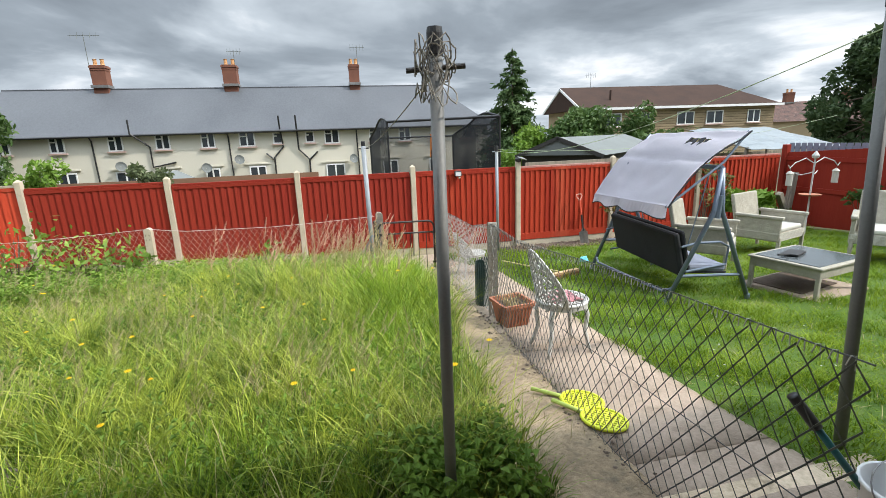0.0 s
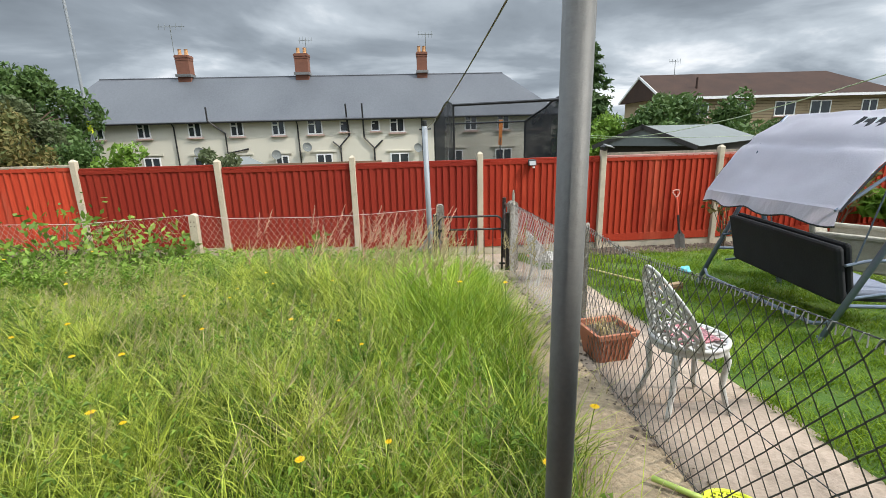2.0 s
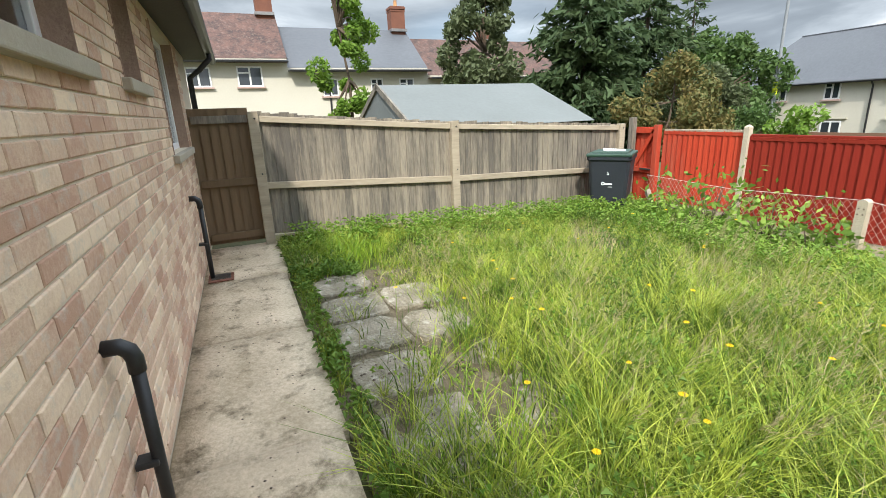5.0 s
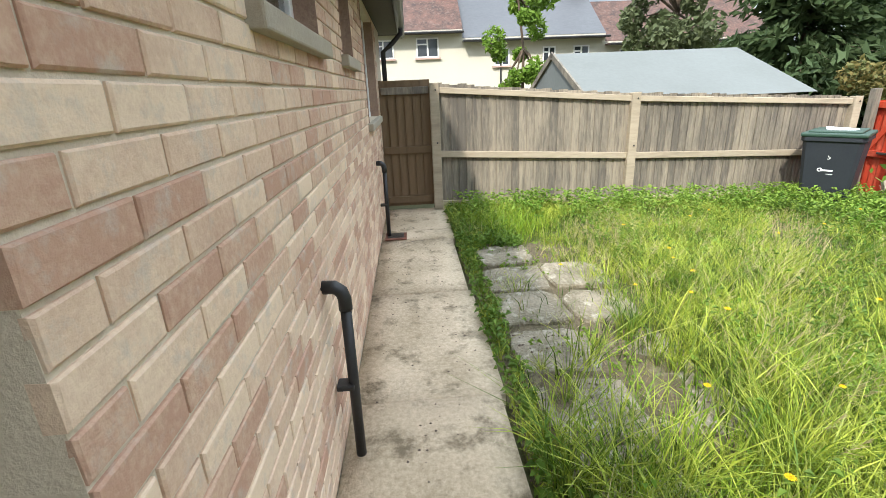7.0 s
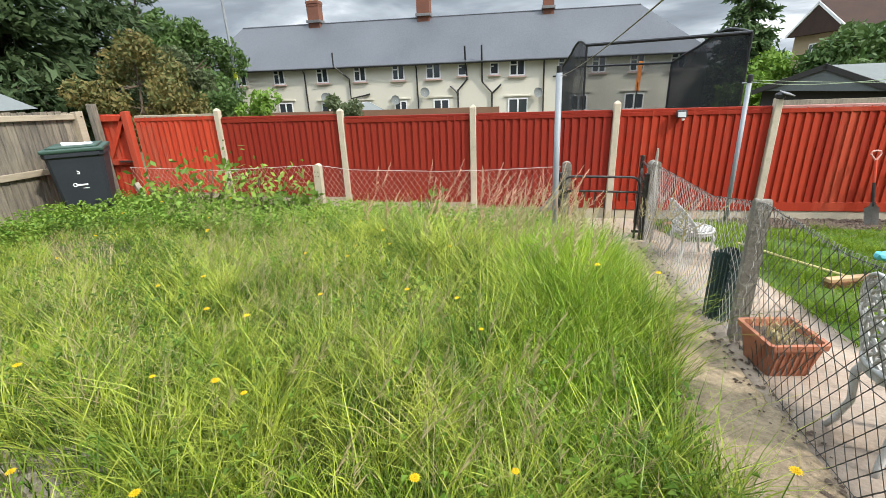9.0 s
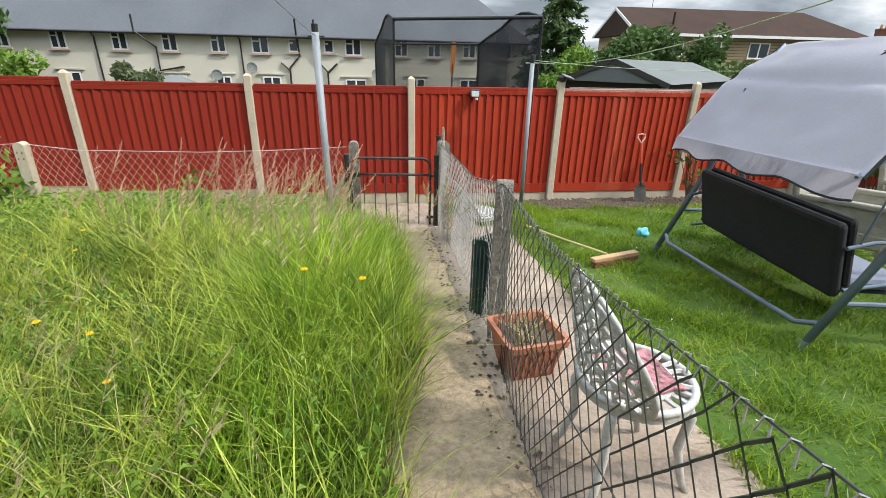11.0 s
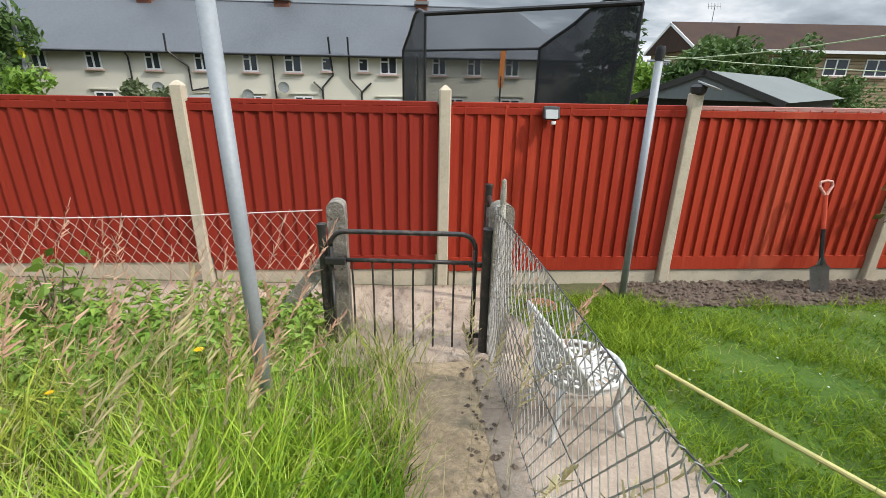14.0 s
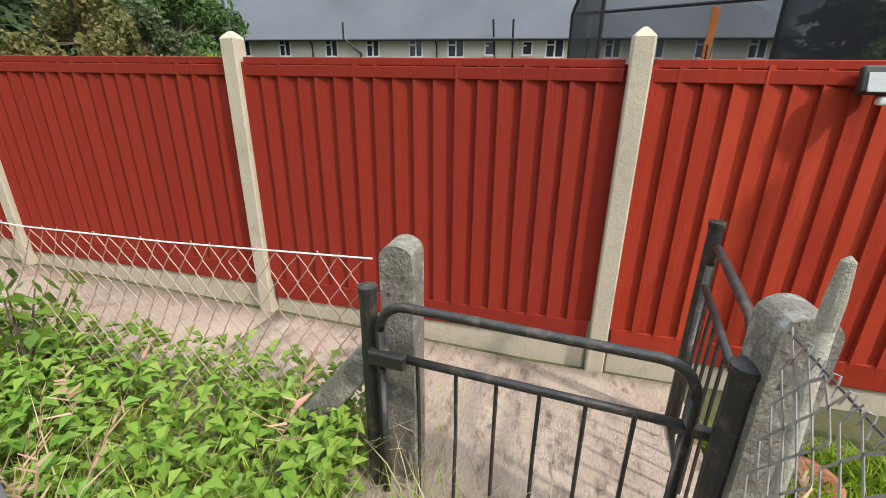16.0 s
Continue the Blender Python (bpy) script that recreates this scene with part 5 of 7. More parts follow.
def lettering(name, text, size, m, parent, material=WHITE_MARK):
    cu = bpy.data.curves.new(name, "FONT")
    cu.body, cu.size, cu.extrude, cu.align_x, cu.align_y = text, size, 0.001, "CENTER", "CENTER"
    tmp = bpy.data.objects.new(name, cu)
    scene.collection.objects.link(tmp)
    me = bpy.data.meshes.new_from_object(tmp.evaluated_get(bpy.context.evaluated_depsgraph_get()))
    bpy.data.objects.remove(tmp)
    me.materials.append(material)
    o = new(name, me)
    o.parent = parent
    o.matrix_basis = m
    return o


face = pose(0, -0.279, 0.62, 85, 0, 0)
lettering("number", "5", 0.075, face, binm)
part("badge", boxed((0.0, -0.266, 0.47), (0.11, 0.004, 0.018), pose(0, 0, 0, -5, 0, 0), 0.001), WHITE_MARK, binm)
part("badge_ring", tubed([tuple(p) for p in arc((-0.065, -0.264, 0.475), 0.018, 0, 360, 14, (1, 0, 0), (0, 0, 1))], 0.006, 5), WHITE_MARK, binm)
part("badge_line", boxed((0.03, -0.262, 0.43), (0.06, 0.004, 0.007), pose(0, 0, 0, -5, 0, 0)), WHITE_MARK, binm)

# ---- pipes on the house wall ----
for x, z, lab in ((-1.70, 0.83, "black plastic waste pipe bending out of the brick wall"), (-5.05, 0.84, "black plastic waste pipe into a drain by the wall")):
    t = thing("waste_pipe", lab, "pipe", (x, 0, 0), group="waste pipes")
    part("pipe", tubed([(0, 0.72, 0.0), (0, 0.725, z - 0.06)], 0.0225, 14), BLACK_PLASTIC, t, smooth=True)
    part("bend", tubed([(0, 0.725, z - 0.10), (0, 0.725, z - 0.05), (0, 0.715, z - 0.02), (0, 0.69, z), (0, 0.64, z + 0.002)], 0.028, 14), BLACK_PLASTIC, t, smooth=True)
    part("clip", boxed((0, 0.69, z * 0.45), (0.07, 0.075, 0.025), bevel=0.006), BLACK_PLASTIC, t)
dr = thing("drain", "small square drain grate with a brick surround", "drain", (-5.05, 0.80, 0.008))
part("grate", boxed((0, 0, 0.004), (0.18, 0.18, 0.012), bevel=0.004), BLACK_IRON, dr)
part("rim", boxed((0.02, 0.0, 0.0), (0.26, 0.24, 0.010), bevel=0.003), CHIMNEY, dr)

nw = thing("porch_newel", "dark brown wooden newel post by the house corner", "post", (-0.365, 0.60, 0))
part("post", boxed((0, 0, 0.48), (0.085, 0.085, 0.98), bevel=0.012), WOOD_BROWN, nw)
part("cap", boxed((0, 0, 0.985), (0.11, 0.11, 0.035), bevel=0.014), WOOD_BROWN, nw)

# ---- swing seat ----
sw = thing("swing_seat", "garden swing seat with faded lilac canopy and black padding", "swing seat", (0, 0, 0))


def gz2(x, y):
    return grade(x, y) + 0.015


LEGS = (((3.326, 3.897), (4.241, 3.79)), ((3.51, 5.687), (4.425, 5.58)))
apex_z = 1.22
APEX = []
for (nx, ny), (rx_, ry_) in LEGS:
    ax_, ay_ = nx + (rx_ - nx) * 0.53, ny + (ry_ - ny) * 0.53
    APEX.append(Vector((ax_, ay_, apex_z)))
    for fx, fy, off in ((nx, ny, -0.05), (rx_, ry_, 0.05)):
        part("leg", tubed([(fx, fy, gz2(fx, fy)), (ax_ + off, ay_, 0.78), (ax_, ay_, apex_z)], 0.024, 10), SWING_STEEL, sw, smooth=True)
        part("foot_cap", tubed([(fx, fy, gz2(fx, fy) - 0.01), (fx + (ax_ - fx) * 0.03, fy, gz2(fx, fy) + 0.05)], 0.029, 10), SWING_STEEL, sw)
    part("cross_brace", tubed([(nx + (rx_ - nx) * 0.16, ny + (ry_ - ny) * 0.16, 0.13), (nx + (rx_ - nx) * 0.87, ny + (ry_ - ny) * 0.87, 0.11)], 0.016, 8), SWING_STEEL, sw)
    part("sleeve", tubed([(ax_ - 0.01, ay_, 0.72), (ax_, ay_, 0.95)], 0.036, 10), SWING_STEEL, sw)
part("base_bar", tubed([(3.40, 3.89, 0.0), (3.37, 4.02, -0.06), (3.54, 5.56, -0.16), (3.58, 5.68, -0.11)], 0.016, 8), SWING_STEEL, sw)
part("top_bar", tubed(APEX, 0.024, 10), SWING_STEEL, sw)
# canopy: a sagging sheet from the low back edge to the high front edge
LOW_N, LOW_F, HI_N, HI_F = Vector((3.18, 3.78, 0.885)), Vector((3.66, 5.92, 0.75)), Vector((4.10, 3.84, 1.575)), Vector((4.46, 5.90, 1.56))
bm = bmesh.new()
grid = []
NU, NV = 48, 36
for i in range(NU + 1):
    u = i / NU
    rowv = []
    for j in range(NV + 1):
        vv = j / NV
        p = LOW_N.lerp(LOW_F, u).lerp(HI_N.lerp(HI_F, u), vv)
        bulge = 0.09 * math.sin(math.pi * min(1, vv * 1.1)) * (0.9 + 0.1 * math.cos(u * 6.28))
        sag = -0.045 * math.sin(math.pi * u) * math.sin(math.pi * vv * 2) + rough(u * 3, vv * 3, 2.0, 0.016) - 0.03 * math.exp(-((vv - 0.52 - 0.05 * u) / 0.05) ** 2) + 0.014 * math.sin(u * 34 + vv * 9) * (math.exp(-u * 7) + math.exp(-(1 - u) * 7)) * vv
        rowv.append(bm.verts.new(p + Vector((-0.45 * bulge, 0, 0.9 * bulge + sag))))
    grid.append(rowv)
hole = lambda i, j: 9 <= i < 18 and 27 <= j < 30
for i in range(NU):
    for j in range(NV):
        if not hole(i, j):
            bm.faces.new((grid[i][j], grid[i + 1][j], grid[i + 1][j + 1], grid[i][j + 1]))
bmesh.ops.solidify(bm, geom=bm.faces[:], thickness=0.004)
can = part("canopy", bm, CANOPY, sw, "faded lilac grey canvas canopy", True)
val = bmesh.new()
vr = []
for i in range(25):
    u = i / 24
    p = LOW_N.lerp(LOW_F, u)
    d = 0.115 + 0.02 * math.sin(u * 19)
    wob = 0.015 * math.sin(u * 23)
    vr.append((val.verts.new(p + Vector((-0.004, 0, 0.006))), val.verts.new(p + Vector((-0.02 + wob, 0, -d)))))
for a, b in zip(vr, vr[1:]):
    val.faces.new((a[0], b[0], b[1], a[1]))
bmesh.ops.solidify(val, geom=val.faces[:], thickness=0.004)
part("valance", val, CANOPY, can)
part("trim", tubed([LOW_N.lerp(LOW_F, i / 24) + Vector((-0.02 + 0.015 * math.sin(i / 24 * 23), 0, -0.115 - 0.02 * math.sin(i / 24 * 19))) for i in range(25)], 0.007, 5), SEAT_BLACK, can)
for edge in ((LOW_N, HI_N), (LOW_F, HI_F)):
    pts = []
    for k in range(13):
        vv = k / 12
        b = 0.09 * math.sin(math.pi * min(1, vv * 1.1))
        pts.append(edge[0].lerp(edge[1], vv) + Vector((-0.45 * b, -0.005, 0.9 * b - 0.01)))
    part("edge_piping", tubed(pts, 0.008, 5), SEAT_BLACK, can)
for k in range(6):
    q = LOW_N.lerp(LOW_F, (3.1 + k * 0.5) / 16).lerp(HI_N.lerp(HI_F, (3.1 + k * 0.5) / 16), 0.76)
    part("torn_strip", boxed(q + Vector((-0.035, 0, 0.055 + 0.012 * (k % 2))), (0.008, 0.034, 0.10 + 0.02 * (k % 3)), pose(0, 0, 0, 8 * (k % 3 - 1), 48, 0)), SEAT_BLACK, can)
part("canopy_frame", tubed([LOW_N + Vector((0, 0.03, -0.01)), APEX[0] + Vector((0, 0, 0.05)), HI_N + Vector((0, 0.03, -0.01))], 0.012, 8), SWING_STEEL, sw)
part("canopy_frame", tubed([LOW_F + Vector((0, -0.03, -0.01)), APEX[1] + Vector((0, 0, 0.02)), HI_F + Vector((0, -0.03, -0.01))], 0.012, 8), SWING_STEEL, sw)
# seat
bm = bmesh.new()
box(bm, (0, 0, 0), (0.07, 1.42, 0.50), bevel=0.03)
bk = part("backrest", bm, SEAT_BLACK, sw, "black padded backrest")
bk.matrix_basis = pose(3.69, 4.80, 0.29, 0.5, -14, -5)
bm = bmesh.new()
box(bm, (0, 0, 0), (0.06, 1.40, 0.46), bevel=0.028)
bk2 = part("back_cushion", bm, SEAT_BLACK, sw, "black back cushion")
bk2.matrix_basis = pose(3.76, 4.80, 0.33, 0.5, -14, -5)
bm = bmesh.new()
box(bm, (0, 0, 0), (0.56, 1.40, 0.09), bevel=0.035)
st = part("seat_cushion", bm, CUSHION_BLUE, sw, "blue grey seat cushion")
st.matrix_basis = pose(4.00, 4.80, 0.12, 0.5, 4, -5)
part("seat_pan", boxed((4.00, 4.80, 0.065), (0.56, 1.40, 0.02), pose(0, 0, 0, 0, 4, -5)), SEAT_BLACK, sw)
for y in (4.08, 5.52):
    dz = -0.03 if y > 5 else 0.04
    part("armrest", tubed([(3.62, y, 0.34 + dz), (3.80, y, 0.37 + dz), (4.10, y, 0.36 + dz), (4.22, y, 0.30 + dz), (4.20, y, 0.10 + dz), (3.70, y, 0.06 + dz)], 0.013, 8), SWING_STEEL, sw)
    for fx in (3.70, 4.20):
        part("hanger", tubed([(fx, y, 0.36 + dz), (3.93 + (fx - 3.93) * 0.15, y, apex_z - 0.02)], 0.007, 6), SWING_STEEL, sw)

# ---- wicker chairs and table ----


def wicker_chair(name, label, loc, rz, w):
    t = thing(name, label, "chair", loc, rz, "wicker seats")
    part("seat", boxed((0, 0, 0.30), (w, 0.66, 0.14), bevel=0.02), WICKER, t)
    part("seat_cushion", boxed((0, -0.02, 0.40), (w - 0.16, 0.60, 0.07), bevel=0.025), CUSHION, t, "light beige seat cushion")
    bkr = part("backrest", boxed((0, 0, 0.27), (w - 0.1, 0.06, 0.56), bevel=0.02), WICKER, t)
    bkr.matrix_basis = pose(0, 0.30, 0.34, -12, 0, 0)
    for s in (-1, 1):
        a = bmesh.new()
        box(a, (s * (w / 2 - 0.03), -0.02, 0.58), (0.075, 0.68, 0.05), bevel=0.015)
        part("armrest", a, WICKER, t)
        part("arm_panel", boxed((s * (w / 2 - 0.03), -0.02, 0.40), (0.05, 0.62, 0.34), bevel=0.01), WICKER, t)
        for y in (-0.32, 0.30):
            part("leg", boxed((s * (w / 2 - 0.035), y, 0.15), (0.045, 0.045, 0.30), bevel=0.006), WICKER, t)
    for k in range(9):
        part("weave_band", boxed((0, -0.331, 0.245 + k * 0.014), (w - 0.02, 0.006, 0.009), bevel=0.002), CUSHION, t)
    return t


wicker_chair("wicker_armchair", "pale grey wicker armchair with beige cushion on the lawn", (5.05, 5.35, gz2(5, 5.3)), 38, 0.72)
wicker_chair("wicker_armchair", "pale grey wicker armchair with tall back on the lawn", (6.55, 5.75, gz2(6.5, 5.7)), 18, 0.78)
wicker_chair("wicker_sofa", "pale grey wicker two-seat sofa on the lawn", (7.35, 4.35, gz2(7.3, 4.3)), -55, 1.30)

tbl = thing("coffee_table", "low pale wicker table with a grey glass top", "table", (5.05, 3.87, gz2(5, 3.9)), 12)
tw = 0.42
part("apron", boxed((0, 0, 0.31), (0.84, 0.70, 0.10), bevel=0.008), WICKER, tbl)
part("rim", boxed((0, 0, 0.368), (0.88, 0.74, 0.022), bevel=0.006), WICKER, tbl)
part("glass_top", boxed((0, 0, 0.382), (0.78, 0.64, 0.008), bevel=0.002), mat("grey glass", (0.10, 0.115, 0.12), (0.08, 0.09, 0.095), 0.06, 1, 4, 0.3, 0, spec=0.8), tbl, "grey glass top")
for sx in (-1, 1):
    for sy in (-1, 1):
        part("leg", boxed((sx * 0.40, sy * 0.33, 0.15), (0.04, 0.04, 0.31), bevel=0.005), WICKER, tbl)
tray = thing("barbecue_tool", "black flat tool lying on the glass table", "tool", (4.95, 3.95, gz2(5, 3.9) + 0.392), 25)
part("plate", boxed((0, 0, 0.012), (0.26, 0.16, 0.022), bevel=0.006), BLACK_PLASTIC, tray)
part("handle", tubed([(-0.13, 0, 0.018), (-0.34, 0.04, 0.045)], 0.012, 8), BLACK_PLASTIC, tray)
slab = part("stone_slab", boxed((0, 0, 0.01), (0.92, 0.82, 0.06), bevel=0.012), PATH_PINK)
slab.matrix_world = pose(5.10, 3.92, gz2(5.1, 3.9) - 0.005, 0, 0, 12)
tagged(slab, "worn pinkish paving slab set in the lawn", "slab")
# Thin dark brown sheet on the slab, a little smaller than the tabletop.
sheet_o = part("door_mat", boxed((0, 0, 0.008), (0.70, 0.55, 0.016), bevel=0.004), SOIL)
sheet_o.matrix_world = pose(5.05, 4.0, gz2(5.1, 4.0) + 0.036, 0, 0, 14)
tagged(sheet_o, "thin dark brown sheet on the slab below the table", "mat")

# ---- white cast chairs ----


def cast_chair(loc, rz, label, cloth):
    t = thing("cast_chair", label, "chair", loc, rz, "cast metal chairs")
    sz, R = 0.43, 0.20
    part("seat_rim", tubed([tuple(p) for p in arc((0, 0, sz), R, 0, 360, 28, (1, 0, 0), (0, 1.0, 0))], 0.014, 8), WHITE_IRON, t, smooth=True)
    part("seat_apron", lathe([(R - 0.004, sz - 0.045), (R + 0.004, sz - 0.04), (R + 0.004, sz)], 28), WHITE_IRON, t)
    pet = bmesh.new()
    for k in range(24):
        a = 2 * math.pi * k / 24
        tube(pet, [(0.07 * math.cos(a), 0.07 * math.sin(a), sz), ((R - 0.005) * math.cos(a), (R - 0.005) * math.sin(a), sz)], 0.0095, 5, False)
    tube(pet, [tuple(p) for p in arc((0, 0, sz), 0.07, 0, 360, 16, (1, 0, 0), (0, 1, 0))], 0.012, 6, False)
    tube(pet, [tuple(p) for p in arc((0, 0, sz), 0.13, 0, 360, 20, (1, 0, 0), (0, 1, 0))], 0.010, 6, False)
    box(pet, (0, 0, sz), (0.09, 0.09, 0.012))
    part("seat_tracery", pet, WHITE_IRON, t)
    # the back curves round the seat and rises in an arch
    def bp(u, v):
        a = radians(-52 + 104 * u)
        lean = 0.20 * v
        return Vector((0.12 - (R + 0.11) * math.cos(a) - lean, (R + 0.08 + 0.05 * math.sin(math.pi * min(1, v / 0.4))) * math.sin(a), sz + 0.01 + v))
    hgt = lambda u: 0.06 + 0.36 * math.sin(math.pi * u) ** 0.75
    rim = [bp(0, 0.0)] + [bp(i / 24, hgt(i / 24)) for i in range(25)] + [bp(1, 0.0)]
    part("back_rim", tubed(rim, 0.009, 8), WHITE_IRON, t, smooth=True)
    tr = bmesh.new()
    for k in range(-12, 24):
        for s in (1, -1):
            pts = []
            for i in range(25):
                u = (k / 11 + s * (i / 24) * 0.62 + 0.03 * math.sin(i * 1.3)) if s > 0 else (k / 11 + 0.6 - (i / 24) * 0.62 + 0.03 * math.sin(i * 1.3))
                v = 0.50 * i / 24
                if 0 <= u <= 1 and v <= hgt(u):
                    pts.append(bp(u, v))
            if len(pts) > 2:
                tube(tr, pts, 0.0085, 5, False)
    for f in (0.25, 0.5, 0.75, 0.9):
        tube(tr, [bp(i / 20, hgt(i / 20) * f) for i in range(21)], 0.008, 5, False)
    part("back_tracery", tr, WHITE_IRON, t)
    for a in (40, 140, 220, 320):
        c, s = math.cos(radians(a)), math.sin(radians(a))
        part("leg", tubed([(c * 0.17, s * 0.17, sz - 0.01), (c * 0.205, s * 0.205, 0.33), (c * 0.19, s * 0.19, 0.18), (c * 0.225, s * 0.225, 0.05), (c * 0.25, s * 0.25, 0.0)], 0.02, 8, 0.013), WHITE_IRON, t, smooth=True)
        part("scroll", tubed([tuple(p) for p in arc((c * 0.13, s * 0.13, 0.35), 0.045, 0, 270, 10, (c, s, 0), (0, 0, 1))], 0.008, 6), WHITE_IRON, t)
    if cloth:
        bm = bmesh.new()
        bmesh.ops.create_grid(bm, x_segments=10, y_segments=8, size=0.12)
        for v in bm.verts:
            v.co.z = sz + 0.025 + 0.018 * noise.noise(v.co * 14)
        bmesh.ops.solidify(bm, geom=bm.faces[:], thickness=0.008)
        cl = part("glove", bm, mat("pink and dark glove cloth", (0.62, 0.25, 0.27), (0.06, 0.045, 0.05), 0.9, 16, 50, 0.9, 0.2))
        cl.matrix_world = pose(*loc, 0, 0, rz)
        tagged(cl, "crumpled pink and dark gardening gloves on the chair", "gloves")
    return t


cast_chair((1.80, 3.19, grade(1.8, 3.19) + 0.016), 2, "chipped white cast metal garden chair on the path", True)
cast_chair((1.86, 6.10, grade(1.8, 6.10) + 0.014), 8, "chipped white cast metal chair beyond the wire fence", False).scale = (0.95, 0.95, 0.74)

# ---- planter, rackets, broom and other loose things ----
pl = thing("planter", "square terracotta planter with dry weeds", "planter", (1.65, 3.92, grade(1.65, 3.92) + 0.015), 8)
pl.scale = (0.92, 0.92, 0.80)
bm = bmesh.new()
rings = []
for z, w in ((0.0, 0.125), (0.25, 0.165), (0.25, 0.18), (0.295, 0.185), (0.295, 0.160), (0.24, 0.150)):
    rings.append([bm.verts.new((sx * w, sy * w, z)) for sx, sy in ((-1, -0.9), (-0.9, -1), (0.9, -1), (1, -0.9), (1, 0.9), (0.9, 1), (-0.9, 1), (-1, 0.9))])
for a, b in zip(rings, rings[1:]):
    for k in range(8):
        bm.faces.new((a[k], a[(k + 1) % 8], b[(k + 1) % 8], b[k]))
bm.faces.new(rings[0][::-1]); bm.faces.new(rings[-1])
part("pot", bm, TERRACOTTA, pl)
for k in range(-3, 4):
    part("rib", boxed((k * 0.038, -0.146, 0.12), (0.008, 0.012, 0.20), pose(0, 0, 0, 9, 0, 0)), TERRACOTTA, pl)
part("earth", boxed((0, 0, 0.235), (0.29, 0.29, 0.02)), SOIL, pl)
rg = np.random.default_rng(8)
n = 60
pp = np.stack([rg.uniform(-0.13, 0.13, n), rg.uniform(-0.13, 0.13, n), np.full(n, 0.24)], 1)
wd = blades("dry_weeds", pp, rg.uniform(0.08, 0.22, n), 0.010, 0.9, STRAW, "", rg)
wd.parent = pl
del wd["kind"], wd["category"]
bowl = part("clay_bowl", lathe([(0.001, 0.0), (0.07, 0.0), (0.105, 0.07), (0.115, 0.075), (0.10, 0.07), (0.06, 0.015), (0.001, 0.012)], 20), TERRACOTTA, smooth=True)
bowl.matrix_world = pose(2.05, 7.35, grade(2, 7.35) + 0.0)
tagged(bowl, "shallow terracotta bowl on the ground", "bowl")


def racket(x, y, z, rz):
    t = thing("racket", "acid yellow plastic toy racket lying on the path", "racket", (x, y, z), rz, "toy rackets")
    part("hoop", tubed([(0.105 * math.cos(a), 0.13 * math.sin(a), 0.012) for a in (2 * math.pi * k / 28 for k in range(29))], 0.011, 8), YELLOW, t, smooth=True)
    for k in range(-4, 5):
        x0 = k * 0.022
        yy = 0.13 * math.sqrt(max(0, 1 - (x0 / 0.105) ** 2))
        part("string", boxed((x0, 0, 0.012), (0.009, 2 * yy, 0.006)), YELLOW, t)
        y0 = k * 0.027
        xx = 0.105 * math.sqrt(max(0, 1 - (y0 / 0.13) ** 2))
        part("string", boxed((0, y0, 0.0125), (2 * xx, 0.009, 0.006)), YELLOW, t)
    part("handle", tubed([(0, 0.13, 0.012), (0, 0.17, 0.014), (0.01, 0.33, 0.018)], 0.014, 8), LIME, t, smooth=True)


racket(1.52, 2.33, grade(1.5, 2.33) + 0.02, 52)
racket(1.53, 2.09, grade(1.5, 2.09) + 0.022, 40)

br = thing("broom", "wooden broom with brown bristles lying on the lawn", "broom", (2.93, 5.38, grade(3, 5.4) + 0.005), 16)
part("head", boxed((0, 0, 0.085), (0.50, 0.065, 0.032), bevel=0.006), WOOD_NEW, br)
part("bristles", boxed((0, -0.005, 0.04), (0.48, 0.075, 0.07), bevel=0.008), BRISTLE, br)
part("handle", tubed([(-0.06, 0.03, 0.10), (-0.12, 0.55, 0.06), (-0.18, 1.15, 0.02)], 0.012, 8), BAMBOO, br)
bc = thing("blue_rag", "crumpled turquoise plastic piece on the lawn", "rag", (3.67, 6.17, grade(3.7, 6.2) + 0.02))
bm = bmesh.new()
bmesh.ops.create_icosphere(bm, subdivisions=2, radius=0.065)
for v in bm.verts:
    v.co *= 1 + 0.45 * noise.noise(v.co * 22)
    v.co.z = max(0, v.co.z * 0.9 + 0.03)
part("wrap", bm, BLUE_CLOTH, bc)
roll = thing("netting_roll", "upright roll of dark green plastic netting by a post", "netting roll", (1.585, 4.62, grade(1.6, 4.6)), 0)
bm = bmesh.new()
pts = [(0.085 * (1 - 0.018 * i) * math.cos(i * 0.5), 0.10 * (1 - 0.018 * i) * math.sin(i * 0.5)) for i in range(30)]
top = [(bm.verts.new((x, y, 0.0)), bm.verts.new((x * 1.03, y * 1.03, 0.52 + 0.02 * math.sin(i)))) for i, (x, y) in enumerate(pts)]
for a, b in zip(top, top[1:]):
    bm.faces.new((a[0], b[0], b[1], a[1]))
bmesh.ops.solidify(bm, geom=bm.faces[:], thickness=0.004)
part("sheet", bm, GREEN_NET, roll)
for k in range(22):
    a = 2 * math.pi * k / 22
    part("rib", boxed((0.092 * math.cos(a), 0.107 * math.sin(a), 0.26), (0.006, 0.006, 0.50)), GREEN_NET, roll)

# bucket with long-handled tools by the lawn pole
bu = thing("bucket", "white plastic bucket with a wire handle", "bucket", (2.10, 1.00, 0.01))
part("pail", lathe([(0.001, 0.005), (0.11, 0.0), (0.14, 0.26), (0.147, 0.262), (0.147, 0.275), (0.135, 0.275), (0.105, 0.012), (0.001, 0.012)], 22), UPVC, bu, smooth=True)
part("wire_handle", tubed([tuple(p) for p in arc((0, 0, 0.25), 0.15, 0, 180, 12, (1, 0, 0), (0, 0.5, 0.6))], 0.003, 5), STEEL, bu)
